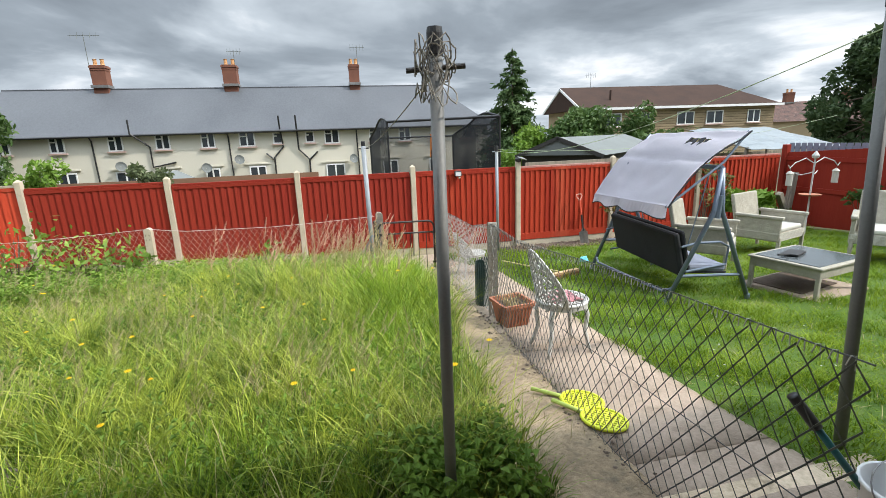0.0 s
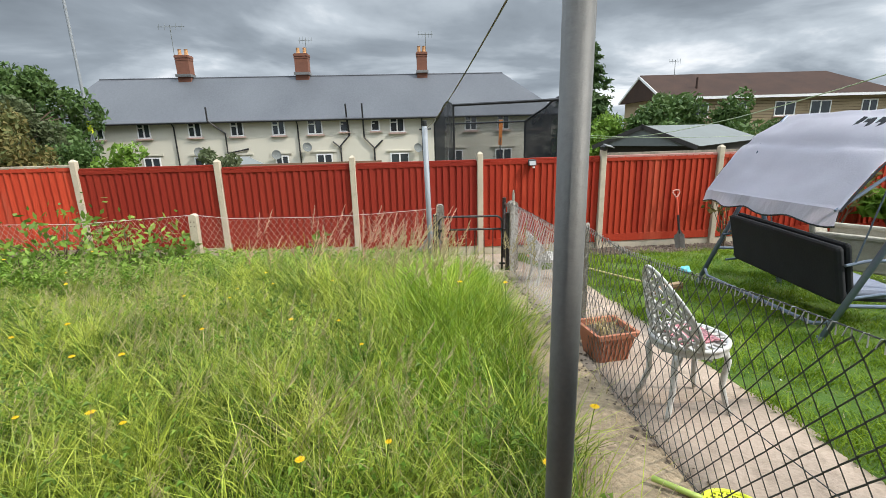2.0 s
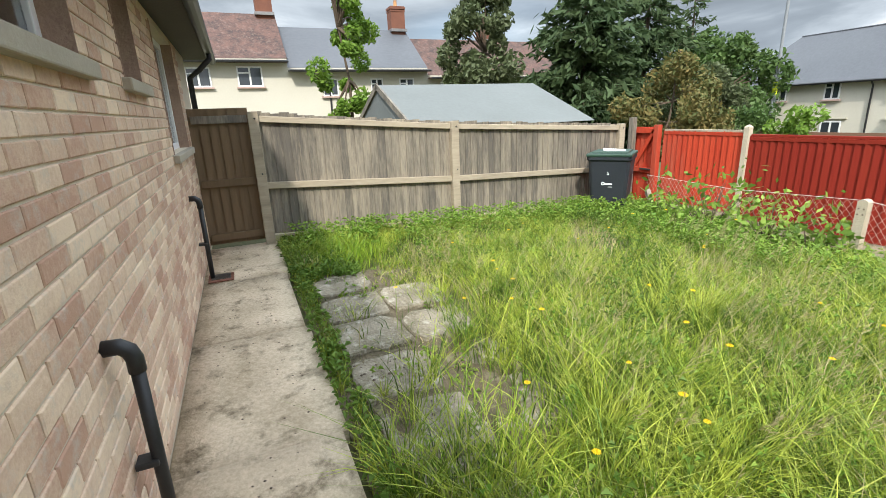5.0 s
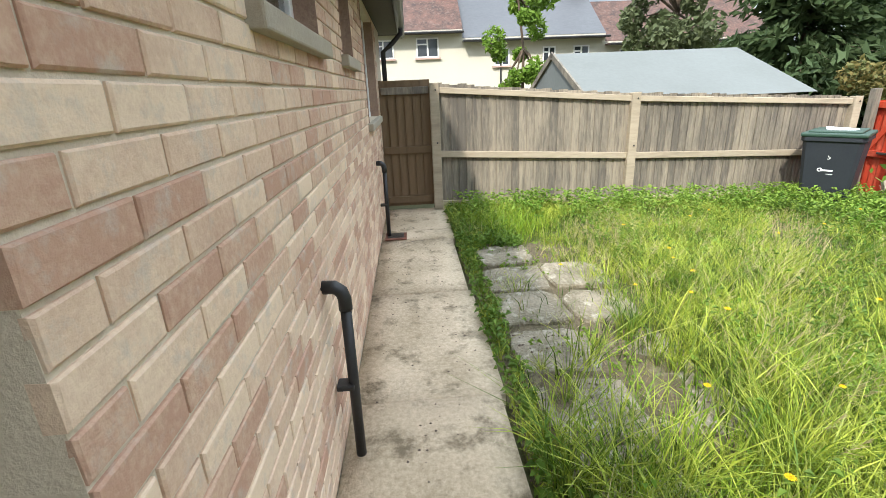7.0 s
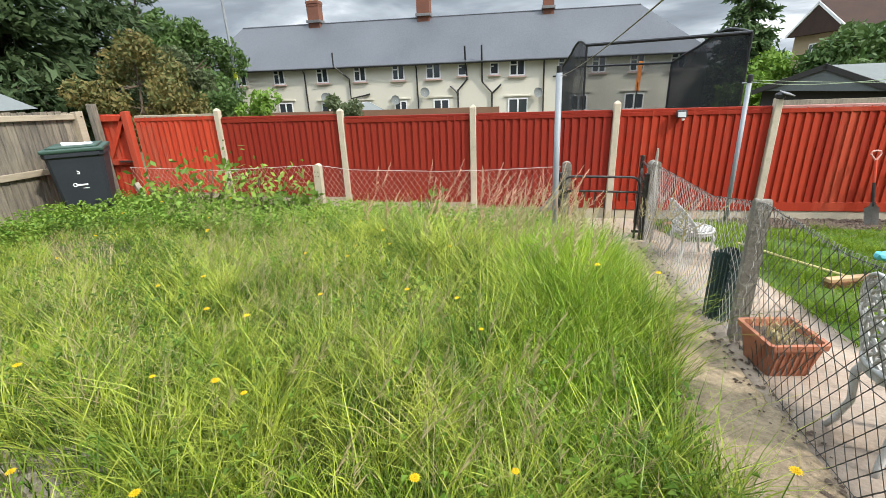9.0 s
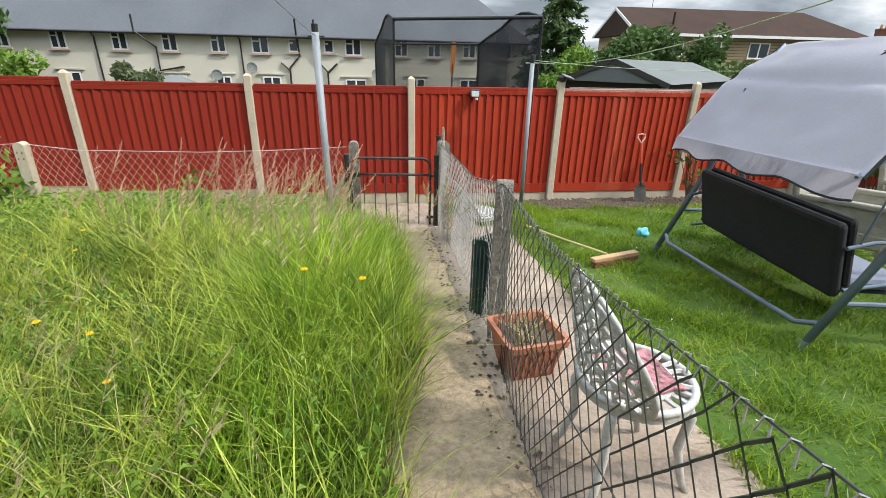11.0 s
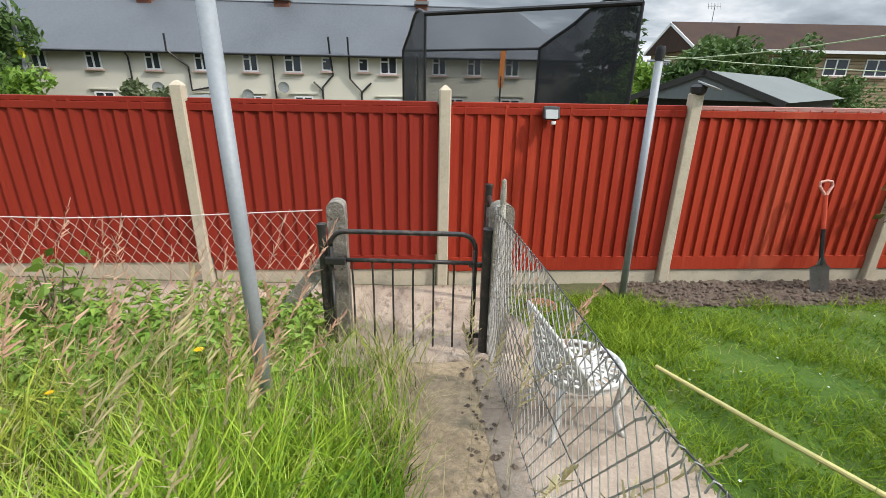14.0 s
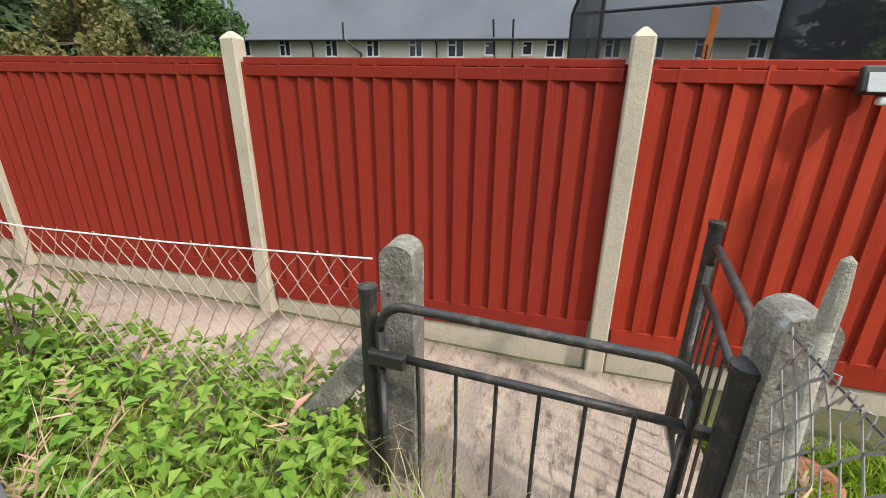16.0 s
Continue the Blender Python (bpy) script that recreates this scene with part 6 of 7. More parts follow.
TEAL = mat("teal tube", (0.02, 0.11, 0.11), (0.015, 0.085, 0.09), 0.4)
for a, b in (((2.12, 1.00, 0.05), (1.80, 1.24, 0.575)), ((2.16, 1.02, 0.05), (2.34, 1.20, 0.24))):
    tl = thing("long_handled_tool", "teal handled garden tool with a black foam grip", "tool", a, 0, "tools in the bucket")
    d = Vector(b) - Vector(a)
    e = d.normalized() * 0.15
    part("shaft", tubed([(0, 0, 0), d * 0.5, d - e], 0.014, 10), TEAL, tl, smooth=True)
    part("grip", tubed([d - e, d - e * 0.9, d * 0.995, d], 0.022, 12), BLACK_PLASTIC, tl, smooth=True)

# ---- bird feeder, right-hand fence ----
fd = thing("bird_feeder", "pale metal bird feeding station with hanging feeders", "bird feeder", (8.3, 6.6, grade(8.3, 6.6)))
part("pole", tubed([(0, 0, -0.1), (0, 0, 1.40)], 0.014, 8), WHITE_IRON, fd)
for s in (-1, 1):
    part("arm", tubed([(0, 0, 1.30), (s * 0.2, 0, 1.40), (s * 0.42, 0, 1.33), (s * 0.52, 0, 1.24), (s * 0.56, 0, 1.30)], 0.008, 6), WHITE_IRON, fd)
    part("arm", tubed([(0, 0, 1.15), (s * 0.15, 0.1, 1.10), (s * 0.28, 0.16, 1.15)], 0.008, 6), WHITE_IRON, fd)
    h = part("feeder", lathe([(0.001, -0.12), (0.05, -0.12), (0.05, 0.08), (0.06, 0.09), (0.02, 0.13), (0.001, 0.13)], 12), CUSHION, fd, "tubular seed feeder")
    h.location = (s * 0.50, 0, 1.06)
    part("hook", tubed([(s * 0.50, 0, 1.19), (s * 0.51, 0, 1.26)], 0.004, 5), STEEL, fd)
part("finial", lathe([(0.001, 1.38), (0.05, 1.40), (0.06, 1.44), (0.02, 1.50), (0.001, 1.52)], 12), WHITE_IRON, fd)
part("dish", lathe([(0.02, 0.72), (0.16, 0.74), (0.17, 0.76), (0.16, 0.755), (0.02, 0.735)], 18), TERRACOTTA, fd, "round feeding dish")
rp = thing("right_fence", "dark red boarded fence with a picket top along the side", "fence", (9.22, 8.0, 0), -90)
me = board_mesh("board", 1.48, RED_DARK)
for k in range(44):
    mesh_part("board", me, rp, pose(0.06 + k * 0.1, 0, grade(9, 8 - k * 0.1) + 0.04, 0, 0, 2))
for zz in (0.95, 0.35):
    part("rail", boxed((2.2, -0.02, zz), (4.4, 0.04, 0.08)), RED_DARK, rp)
for k in range(3):
    part("fence_post", boxed((0.02 + k * 1.9, -0.01, 0.35), (0.11, 0.11, 1.75), bevel=0.01), RED_DARK, rp)
pk = thing("picket_fence", "blue grey picket fence behind the red side fence", "fence", (9.6, 8.3, 0), -90)
for k in range(34):
    part("picket", boxed((0.1 + k * 0.13, 0, 0.62), (0.10, 0.018, 1.25)), CUSHION_BLUE, pk)
part("rail", boxed((2.2, 0.02, 1.15), (4.5, 0.03, 0.07)), CUSHION_BLUE, pk)
tk = part("timber_prop", boxed((0, 0, 0.55), (0.11, 0.11, 1.15), bevel=0.01), WOOD_GREY)
tk.matrix_world = pose(8.85, 7.5, grade(8.8, 7.5), 0, 6, 10)
tagged(tk, "old grey timber post in the corner bed", "post")
tk = part("timber_prop", boxed((0, 0, 0.45), (0.10, 0.10, 0.95), bevel=0.01), WOOD_GREY)
tk.matrix_world = pose(8.7, 7.2, grade(8.8, 7.2), 0, -34, 10)
tagged(tk, "old grey timber leaning against a post", "post")
gh = thing("polythene_cover", "pale sagging polythene roof beyond the fence", "cover", (10.7, 10.1, 0))
bm = bmesh.new()
bmesh.ops.create_grid(bm, x_segments=14, y_segments=8, size=0.5)
for v in bm.verts:
    v.co = Vector((v.co.x * 2.6, v.co.y * 2.2, 1.35 + v.co.y * 0.5 + 0.05 * noise.noise(v.co * 6)))
bmesh.ops.solidify(bm, geom=bm.faces[:], thickness=0.01)
part("sheet", bm, mat("translucent polythene", (0.22, 0.25, 0.26), (0.15, 0.175, 0.19), 0.3, 2, 12), gh)
for sx in (-1.25, 1.25):
    part("post", boxed((sx, -0.9, 0.3), (0.06, 0.06, 1.7)), WOOD_GREY, gh)
    part("post", boxed((sx, 0.9, 0.5), (0.06, 0.06, 2.1)), WOOD_GREY, gh)

# ---- trampoline beyond the fence ----
tp = thing("trampoline", "large trampoline with black safety net on arched poles", "trampoline", (0, 0, 0))
N1, N2, F1, F2 = Vector((1.27, 11.05, 0)), Vector((3.55, 9.70, 0)), Vector((0.95, 12.6, 0)), Vector((2.90, 11.35, 0))
zb = -0.8
archs = []
for a, b in ((N1, F1), (N2, F2)):
    pts = []
    for k in range(11):
        f = k / 10
        p = a.lerp(b, f)
        z = 2.02 + 0.10 * math.sin(math.pi * min(1, f * 1.6)) - 0.36 * max(0, f - 0.25) ** 1.5 * 1.55
        pts.append(Vector((p.x, p.y, z)))
    archs.append(pts)
    part("arch_pole", tubed(pts, 0.022, 8), BLACK_PLASTIC, tp)
    for q, z in ((a, 2.02), (b, pts[-1].z)):
        part("upright", tubed([(q.x, q.y, zb), (q.x, q.y, z)], 0.02, 8), BLACK_PLASTIC, tp)
part("top_pole", tubed([archs[0][0], archs[1][0]], 0.03, 8), BLACK_PLASTIC, tp)
part("far_pole", tubed([archs[0][-1], archs[1][-1]], 0.02, 8), BLACK_PLASTIC, tp)
for pts in archs:
    bm = bmesh.new()
    up = [bm.verts.new(p) for p in pts]
    lo = [bm.verts.new((p.x, p.y, zb + 0.8)) for p in pts]
    for k in range(10):
        bm.faces.new((up[k], up[k + 1], lo[k + 1], lo[k]))
    part("end_net", bm, NET_DENSE, tp, "black net panel")
for a, b in ((archs[0][0], archs[1][0]), (archs[0][-1], archs[1][-1])):
    bm = bmesh.new()
    v = [bm.verts.new(p) for p in (a, b, (b.x, b.y, 0.0), (a.x, a.y, 0.0))]
    bm.faces.new(v)
    part("side_net", bm, NET, tp, "thin see-through black net")
part("bed_rim", tubed([(*N1.xy, 0.0), (*N2.xy, 0.0), (*F2.xy, 0.0), (*F1.xy, 0.0), (*N1.xy, 0.0)], 0.05, 8), BLACK_PLASTIC, tp)
bm = bmesh.new()
bm.faces.new([bm.verts.new((p.x, p.y, 0.0)) for p in (N1, N2, F2, F1)])
bmesh.ops.solidify(bm, geom=bm.faces[:], thickness=0.01)
part("jumping_mat", bm, SEAT_BLACK, tp)
ob = thing("orange_banner", "narrow orange feather banner on a dark pole", "banner", (2.62, 12.75, 0))
part("pole", tubed([(0, 0, -0.9), (0, 0, 1.3)], 0.015, 6), BLACK_PLASTIC, ob)
part("cloth", boxed((0.01, 0, 1.42), (0.09, 0.015, 0.62), pose(0, 0, 0, 0, 2, 0), 0.004), ORANGE, ob)

# ---- street lamp ----
sl = thing("street_lamp", "tall grey steel street lamp with a yellow band", "street lamp", (-18.0, 30.0, -2.2))
part("lower_shaft", tubed([(0, 0, 0), (0, 0, 5.8)], 0.13, 12, 0.11), GALV, sl)
part("upper_shaft", tubed([(0, 0, 5.8), (0, 0, 11.6)], 0.085, 12, 0.075), GALV, sl)
part("band", tubed([(0, 0, 4.1), (0, 0, 4.8)], 0.135, 12), YELLOW, sl, "yellow marker band")
part("arm", tubed([(0, 0, 11.55), (-0.5, 0, 11.75)], 0.07, 8), GALV, sl)
part("lantern", boxed((-1.15, 0, 11.85), (1.5, 0.4, 0.16), pose(0, 0, 0, 0, 8, 0), 0.05), BLACK_PLASTIC, sl)

# ---- trees and shrubs ----


def broad_tree(name, label, x, y, h, r, z_crown, leafm, seed, leaves=5200, leaf=0.16, slim=1.0, ground=None):
    """Tapered trunk, forking limbs, and a crown of leaf clumps gathered at the limb ends with gaps between."""
    rg = np.random.default_rng(seed)
    g = grade(x, y) - 0.1 if ground is None else ground
    t = thing(name, label, "tree", (x, y, g))
    tr = bmesh.new()
    top = h * 0.82
    spine = [(0, 0, 0)] + [(rg.normal(0, 0.05) * h * 0.3 * f, rg.normal(0, 0.05) * h * 0.3 * f, top * f) for f in (0.25, 0.5, 0.75, 1.0)]
    tube(tr, spine, max(0.05, h * (0.022 if slim >= 1 else 0.009)), 8, True, 0.015)
    part("trunk", tr, BARK, t)
    cents, sizes = [], []
    for k in range(34):
        f = rg.uniform(0, 1)
        z = z_crown + (h - z_crown) * f
        rad = r * (math.sin(math.pi * min(1, 0.12 + 0.86 * f)) ** slim) * rg.uniform(0.45, 1.0)
        a = rg.uniform(0, 6.283)
        c = np.array((rad * math.cos(a), rad * math.sin(a), z))
        cents.append(c)
        sizes.append(r * rg.uniform(0.20, 0.36))
        if k < 22:
            s = spine[2] if z < top * 0.6 else spine[3]
            part("limb", tubed([s, ((s[0] + c[0]) / 2, (s[1] + c[1]) / 2, (s[2] + c[2]) / 2 + 0.1), tuple(c)], h * 0.008, 5, 0.008), BARK, t)
    v, f = leaf_cloud(cents, sizes, leaves, leaf, rg)
    raw("crown", v.tolist(), f.tolist(), leafm, t)
    return t


def conifer(name, label, x, y, h, r, leafm, seed, tiers=26, z0=0.06, leaf=0.22, dense=60):
    """Straight trunk with whorls of drooping branches, each carrying many small sprays."""
    rg = np.random.default_rng(seed)
    g = grade(x, y) - 0.1
    t = thing(name, label, "tree", (x, y, g))
    part("trunk", tubed([(0, 0, 0), (0, 0, h)], h * 0.018, 8, 0.02), BARK, t)
    br = bmesh.new()
    V, F, base = [], [], 0
    for k in range(tiers):
        f = z0 + (1 - z0) * k / tiers
        rad = r * (1 - f) ** 0.75 * rg.uniform(0.75, 1.1) + 0.12
        nb = max(4, int(8 * (1 - f) + 4))
        for q in range(nb):
            a = rg.uniform(0, 6.283)
            rr = rad * rg.uniform(0.6, 1.15)
            z = h * f + rg.uniform(-0.2, 0.2)
            tip = np.array((rr * math.cos(a), rr * math.sin(a), z - rr * 0.16))
            root = np.array((0, 0, z + 0.05 * rr))
            tube(br, [tuple(root), tuple((root + tip) / 2 + np.array((0, 0, rr * 0.04))), tuple(tip)], 0.02, 3, False, 0.006)
            n = max(6, int(dense * rr / r * 0.55))
            u = rg.uniform(0.15, 1.05, n) ** 0.8
            p = root + (tip - root) * u[:, None] + rg.normal(0, 1, (n, 3)) * np.array((0.10, 0.10, 0.06)) * (rr * 0.9 + 0.12)
            d = (tip - root) / (np.linalg.norm(tip - root) + 1e-6)
            ax = d + rg.normal(0, 0.6, (n, 3)); ax[:, 2] -= 0.25
            ax /= np.linalg.norm(ax, axis=1)[:, None]
            b = np.cross(ax, rg.normal(0, 1, (n, 3))); b /= np.linalg.norm(b, axis=1)[:, None] + 1e-9
            s = (leaf * rg.uniform(0.5, 1.3, n))[:, None]
            vv = np.stack([p - ax * s, p + b * s * 0.3, p + ax * s, p - b * s * 0.3], 1).reshape(-1, 3)
            V.append(vv); F.append(np.arange(n)[:, None] * 4 + np.array([0, 1, 2, 3]) + base)
            base += 4 * n
    tagged(part("branches", br, BARK, t), kind="stuff")
    raw("crown", np.concatenate(V).tolist(), np.concatenate(F).tolist(), leafm, t)
    return t


def shrub(name, label, x, y, z, w, h, leafm, seed, leaves=900, leaf=0.06, stems=9):
    rg = np.random.default_rng(seed)
    t = thing(name, label, "shrub", (x, y, z))
    st = bmesh.new()
    cents, sizes = [], []
    for k in range(stems):
        a, q = rg.uniform(0, 6.283), rg.uniform(0.1, 1.0)
        c = (w * 0.5 * q * math.cos(a), w * 0.5 * q * math.sin(a), h * rg.uniform(0.35, 0.95))
        tube(st, [(0, 0, -0.05), (c[0] * 0.4, c[1] * 0.4, c[2] * 0.5), c], 0.008 + 0.004 * h, 5, False, 0.003)
        cents.append(c); sizes.append(0.22 * w * rg.uniform(0.7, 1.2))
    tagged(part("stems", st, BARK, t), kind="stuff")
    v, f = leaf_cloud(cents, sizes, leaves, leaf, rg)
    raw("leaves", v.tolist(), f.tolist(), leafm, t)
    return t


conifer("spruce_tree", "tall pointed green spruce behind the trampoline", 11.3, 29.5, 9.1, 2.7, LEAF_SPRUCE, 21, 34, 0.05, 0.22, 190)
conifer("conifer_tree", "large dark spreading conifer", -21.5, 19.0, 11.5, 4.3, LEAF_CONIFER, 22, 34, 0.04, 0.30, 240)
conifer("conifer_tree", "large dark open-branched conifer", -22.5, 24.5, 12.5, 4.6, LEAF_CONIFER, 23, 30, 0.04, 0.30, 180)
conifer("conifer_tree", "tall dark conifer with long side branches", -23.5, 29.5, 11.0, 5.0, LEAF_CONIFER, 24, 20, 0.1, 0.30, 70)
broad_tree("garden_conifer", "golden brown feathery bushy conifer", -16.0, 19.6, 4.5, 2.4, 0.4, LEAF_GOLD, 25, 13000, 0.11)
broad_tree("garden_conifer", "green and golden bushy conifer", -16.6, 22.8, 4.4, 2.0, 0.5, LEAF_OLIVE, 26, 8000, 0.12)
broad_tree("broadleaf_tree", "grey green rounded tree in front of the terrace", -22.0, 13.2, 8.2, 2.3, 2.6, LEAF_OLIVE, 31, 9000, 0.15)
broad_tree("broadleaf_tree", "slim fresh green tree with airy leaves", -14.0, 4.35, 6.8, 1.0, 1.3, LEAF_BRIGHT, 32, 9000, 0.075, 0.5)
broad_tree("broadleaf_tree", "dense green tree beside the street lamp", -19.5, 28.0, 6.6, 3.6, 1.2, LEAF_BROAD, 33, 11000, 0.17)
broad_tree("broadleaf_tree", "dense green tree further back", -25, 33.0, 8.0, 3.4, 1.2, LEAF_BROAD, 34, 7000, 0.2)
broad_tree("broadleaf_tree", "dark green tree at the garden edge", 27.8, 20.0, 7.2, 3.3, 0.6, LEAF_CONIFER, 35, 12000, 0.18)
broad_tree("broadleaf_tree", "bushy green tree below the buff house", 12.4, 21.5, 4.0, 2.6, 0.8, LEAF_BROAD, 36, 9500, 0.13)
broad_tree("broadleaf_tree", "bushy bright green tree below the buff house", 9.6, 22.5, 3.4, 1.7, 0.5, LEAF_BRIGHT, 37, 5200, 0.12)
broad_tree("broadleaf_tree", "bushy green tree beside the dark shed", 16.3, 23.0, 4.2, 2.2, 0.6, LEAF_BROAD, 38, 6000, 0.13)
broad_tree("broadleaf_tree", "dark purple leaved tree", -33.0, 41.0, 8.2, 3.6, 1.5, LEAF_PURPLE, 39, 5000, 0.25)
for k, (x, y, w, h, m) in enumerate(((-10.9, 20.0, 1.5, 2.2, LEAF_BRIGHT), (-7.3, 20.5, 1.3, 1.9, LEAF_OLIVE), (-14.6, 23, 2.2, 2.6, LEAF_BROAD), (-4.8, 26.5, 1.2, 1.2, LEAF_BRIGHT), (19.0, 27.0, 4.5, 3.2, LEAF_BROAD), (24.0, 28.0, 5.0, 3.0, LEAF_BROAD))):
    shrub("garden_shrub", "leafy green shrub in a garden further down", x, y, grade(x, y), w, h, m, 60 + k, 1600, 0.10, 14)
# far trees and roofs closing the distance
rgf = np.random.default_rng(77)
cents = []
for k in range(260):
    a = rgf.uniform(-1.0, 4.14)
    d = rgf.uniform(95, 140)
    cents.append((d * math.cos(a), d * math.sin(a), -3 + rgf.uniform(0, 5.5)))
v, f = leaf_cloud(cents, np.full(len(cents), 4.5), 16000, 0.9, rgf, 0.4)
tagged(raw("far_woods", v.tolist(), f.tolist(), LEAF_BROAD), "far belt of green trees", "woods", "", "stuff")
fh = thing("far_house", "far house with a red tiled roof and chimneys", "house", (62, 52, -2.5), -20)
part("wall", boxed((0, 0, 2.4), (14, 8, 4.8)), BUFF_WALL, fh)
part("roof", gable_roof(-7, 7, -4, 4, 4.8, 7.2, 0.3), TILE_RED, fh)
chimney(fh, -3.0, 0, 6.6, 1.0, 0.9, 1.8, 2)
chimney(fh, 4.0, 0, 6.6, 1.0, 0.9, 1.8, 2)

# plants in the beds
shrub("hosta", "big leaved green clump in the corner bed", 7.9, 7.45, grade(7.9, 7.4), 0.9, 0.75, LEAF_BRIGHT, 41, 420, 0.13, 12)
shrub("hosta", "pale variegated clump in the corner bed", 8.2, 7.1, grade(8, 7.1), 0.6, 0.35, LEAF_OLIVE, 42, 220, 0.12, 9)
shrub("rose_bush", "thin rose bush with reddish young leaves", 5.15, 7.55, grade(5.1, 7.5), 0.55, 1.0, LEAF_GOLD, 43, 170, 0.045, 7)
shrub("rose_bush", "thin climbing rose against the red fence", 7.15, 7.75, grade(7.1, 7.7), 0.8, 1.35, LEAF_GOLD, 44, 260, 0.05, 8)
shrub("rose_bush", "small climbing plant on the side fence", 9.0, 6.2, grade(9, 6.2), 0.5, 0.9, LEAF_BROAD, 45, 150, 0.05, 6)
for k, (x, y, w, h) in enumerate(((-4.25, 7.0, 1.5, 0.78), (-3.45, 6.95, 1.4, 0.66), (-2.9, 6.8, 0.9, 0.5), (-5.0, 6.9, 0.9, 0.42), (-1.0, 6.9, 0.6, 0.5), (-4.5, 6.6, 0.8, 0.45))):
    shrub("bramble_bush", "sprawling green bramble by the low wire fence", x, y, grade(x, y), w, h, WEED if k % 2 else WEED_DARK, 80 + k, (230 if k < 3 else 150) if k != 4 else 60, 0.05, 22)

# ---- grass and weeds ----
rg = np.random.default_rng(3)


def scatter(n, x0, x1, y0, y1, keep):
    x, y = rg.uniform(x0, x1, n), rg.uniform(y0, y1, n)
    k = rg.uniform(0, 1, n) < keep(x, y)
    x, y = x[k], y[k]
    z = np.array([grade(a, b) for a, b in zip(x, y)]) - 0.015
    return np.stack([x, y, z], 1)


def bump_of(x, y, cx, cy, rx, ry):
    return np.exp(-((x - cx) / rx) ** 2 - ((y - cy) / ry) ** 2)


def wavy(x, y, s, p):
    return 0.5 + 0.25 * np.sin(x * s + p) * np.cos(y * s * 1.3 + p * 2) + 0.25 * np.sin((x + y) * s * 0.7 + p * 3)


def edge_x(y):
    """Where the meadow gives way to the trodden strip."""
    return 0.93 + 0.20 * np.clip((y - 3.0) / 2.0, 0, 1) + 0.05 * np.sin(y * 5.1)


def meadow_keep(x, y):
    stones = ((x > -4.6) & (x < -1.5) & (y < 2.65 + 0.2 * (x < -3))) * (0.97 - 0.22 * (y > 2.4))
    bare = 0.85 * bump_of(x, y, -4.9, 5.4, 0.8, 0.5) + 0.5 * bump_of(x, y, -3.8, 4.9, 0.9, 0.35)
    out = (x > edge_x(y)) * 1.0
    back = (y > 6.75) * 0.35 + 0.8 * ((x > 0.15) & (y > 6.05))
    return np.clip(1 - stones - bare - out - back, 0, 1) * (0.45 + 0.55 * wavy(x, y, 3.0, 1.0))


def tufted(tufts, per, x0, x1, y0, y1, keep, spread):
    """Blade feet gathered in tufts that splay outwards: feet, headings and a size for each tuft."""
    c = scatter(tufts, x0, x1, y0, y1, keep)
    n = len(c)
    size = rg.uniform(0.4, 1.6, n)
    idx = np.repeat(np.arange(n), per)
    r = np.abs(rg.normal(0, spread, n * per)) * size[idx]
    a = rg.uniform(0, 2 * np.pi, n * per)
    p = c[idx].copy()
    p[:, 0] += r * np.cos(a)
    p[:, 1] += r * np.sin(a)
    ok = (p[:, 0] < edge_x(p[:, 1]) + 0.05) & (p[:, 1] > 1.5)
    heading = a + rg.normal(0, 0.5, n * per)
    return p[ok], heading[ok], size[idx][ok]


def meadow_height(x, y):
    low = np.clip((-x - 1.6) / 2.8, 0, 1) * 0.66
    h = (0.17 + 0.26 * wavy(x, y, 2.1, 0.4)) * (1 - low) + 0.05
    h *= 1 - 0.35 * np.clip((y - 6.0), 0, 1)
    return h * (1 - 0.45 * np.clip((1.85 - y) / 0.35, 0, 1) * (x > -1.3))


pts, la, size = tufted(4700, 32, -6.25, 1.1, 1.55, 7.05, meadow_keep, 0.055)
hh = meadow_height(pts[:, 0], pts[:, 1]) * size * rg.uniform(0.5, 1.25, len(pts))
blades("meadow_grass", pts, hh, 0.0062, 0.95, GRASS, "long unkempt meadow grass, yellow green with dry tips", rg, 3, 0.6, la)
# Undergrowth in the darkened grass, so gaps between tufts look shaded.
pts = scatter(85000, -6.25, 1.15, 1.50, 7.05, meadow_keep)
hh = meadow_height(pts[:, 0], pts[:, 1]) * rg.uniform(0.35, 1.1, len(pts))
blades("meadow_undergrowth", pts, hh, 0.0070, 0.8, GRASS_SHADED, "shorter grass filling the meadow between tufts, coloured dark as shade", rg, 2)


def lush_keep(x, y):
    return np.clip(bump_of(x, y, 0.55, 4.75, 0.48, 1.15) * 1.3 + 0.75 * bump_of(x, y, -0.8, 2.1, 0.7, 0.42) + 0.5 * bump_of(x, y, 0.35, 3.0, 0.5, 0.6) + 0.45 * bump_of(x, y, -5.3, 2.1, 0.5, 0.35) + 0.35 * bump_of(x, y, -2.2, 3.2, 1.0, 0.4), 0, 1) * (x < edge_x(y) - 0.02)


pts = scatter(170000, -6.2, 1.1, 1.52, 6.8, lush_keep)
x, y = pts[:, 0], pts[:, 1]
hh = (0.26 + 0.44 * bump_of(x, y, 0.5, 4.75, 0.55, 1.25)) * rg.uniform(0.55, 1.25, len(x))
blades("tall_grass", pts, hh, 0.0068, 0.66, GRASS_LUSH, "tall lush bright green grass in clumps", rg, 3)

pts = scatter(26000, -6.2, 1.2, 1.55, 7.1, lambda x, y: np.clip(wavy(x, y, 4.0, 2.0) - 0.25, 0, 1) * (x < edge_x(y) + 0.06) * (1 - 0.95 * ((x > -4.6) & (x < -1.15) & (y < 2.7))))
x = pts[:, 0]
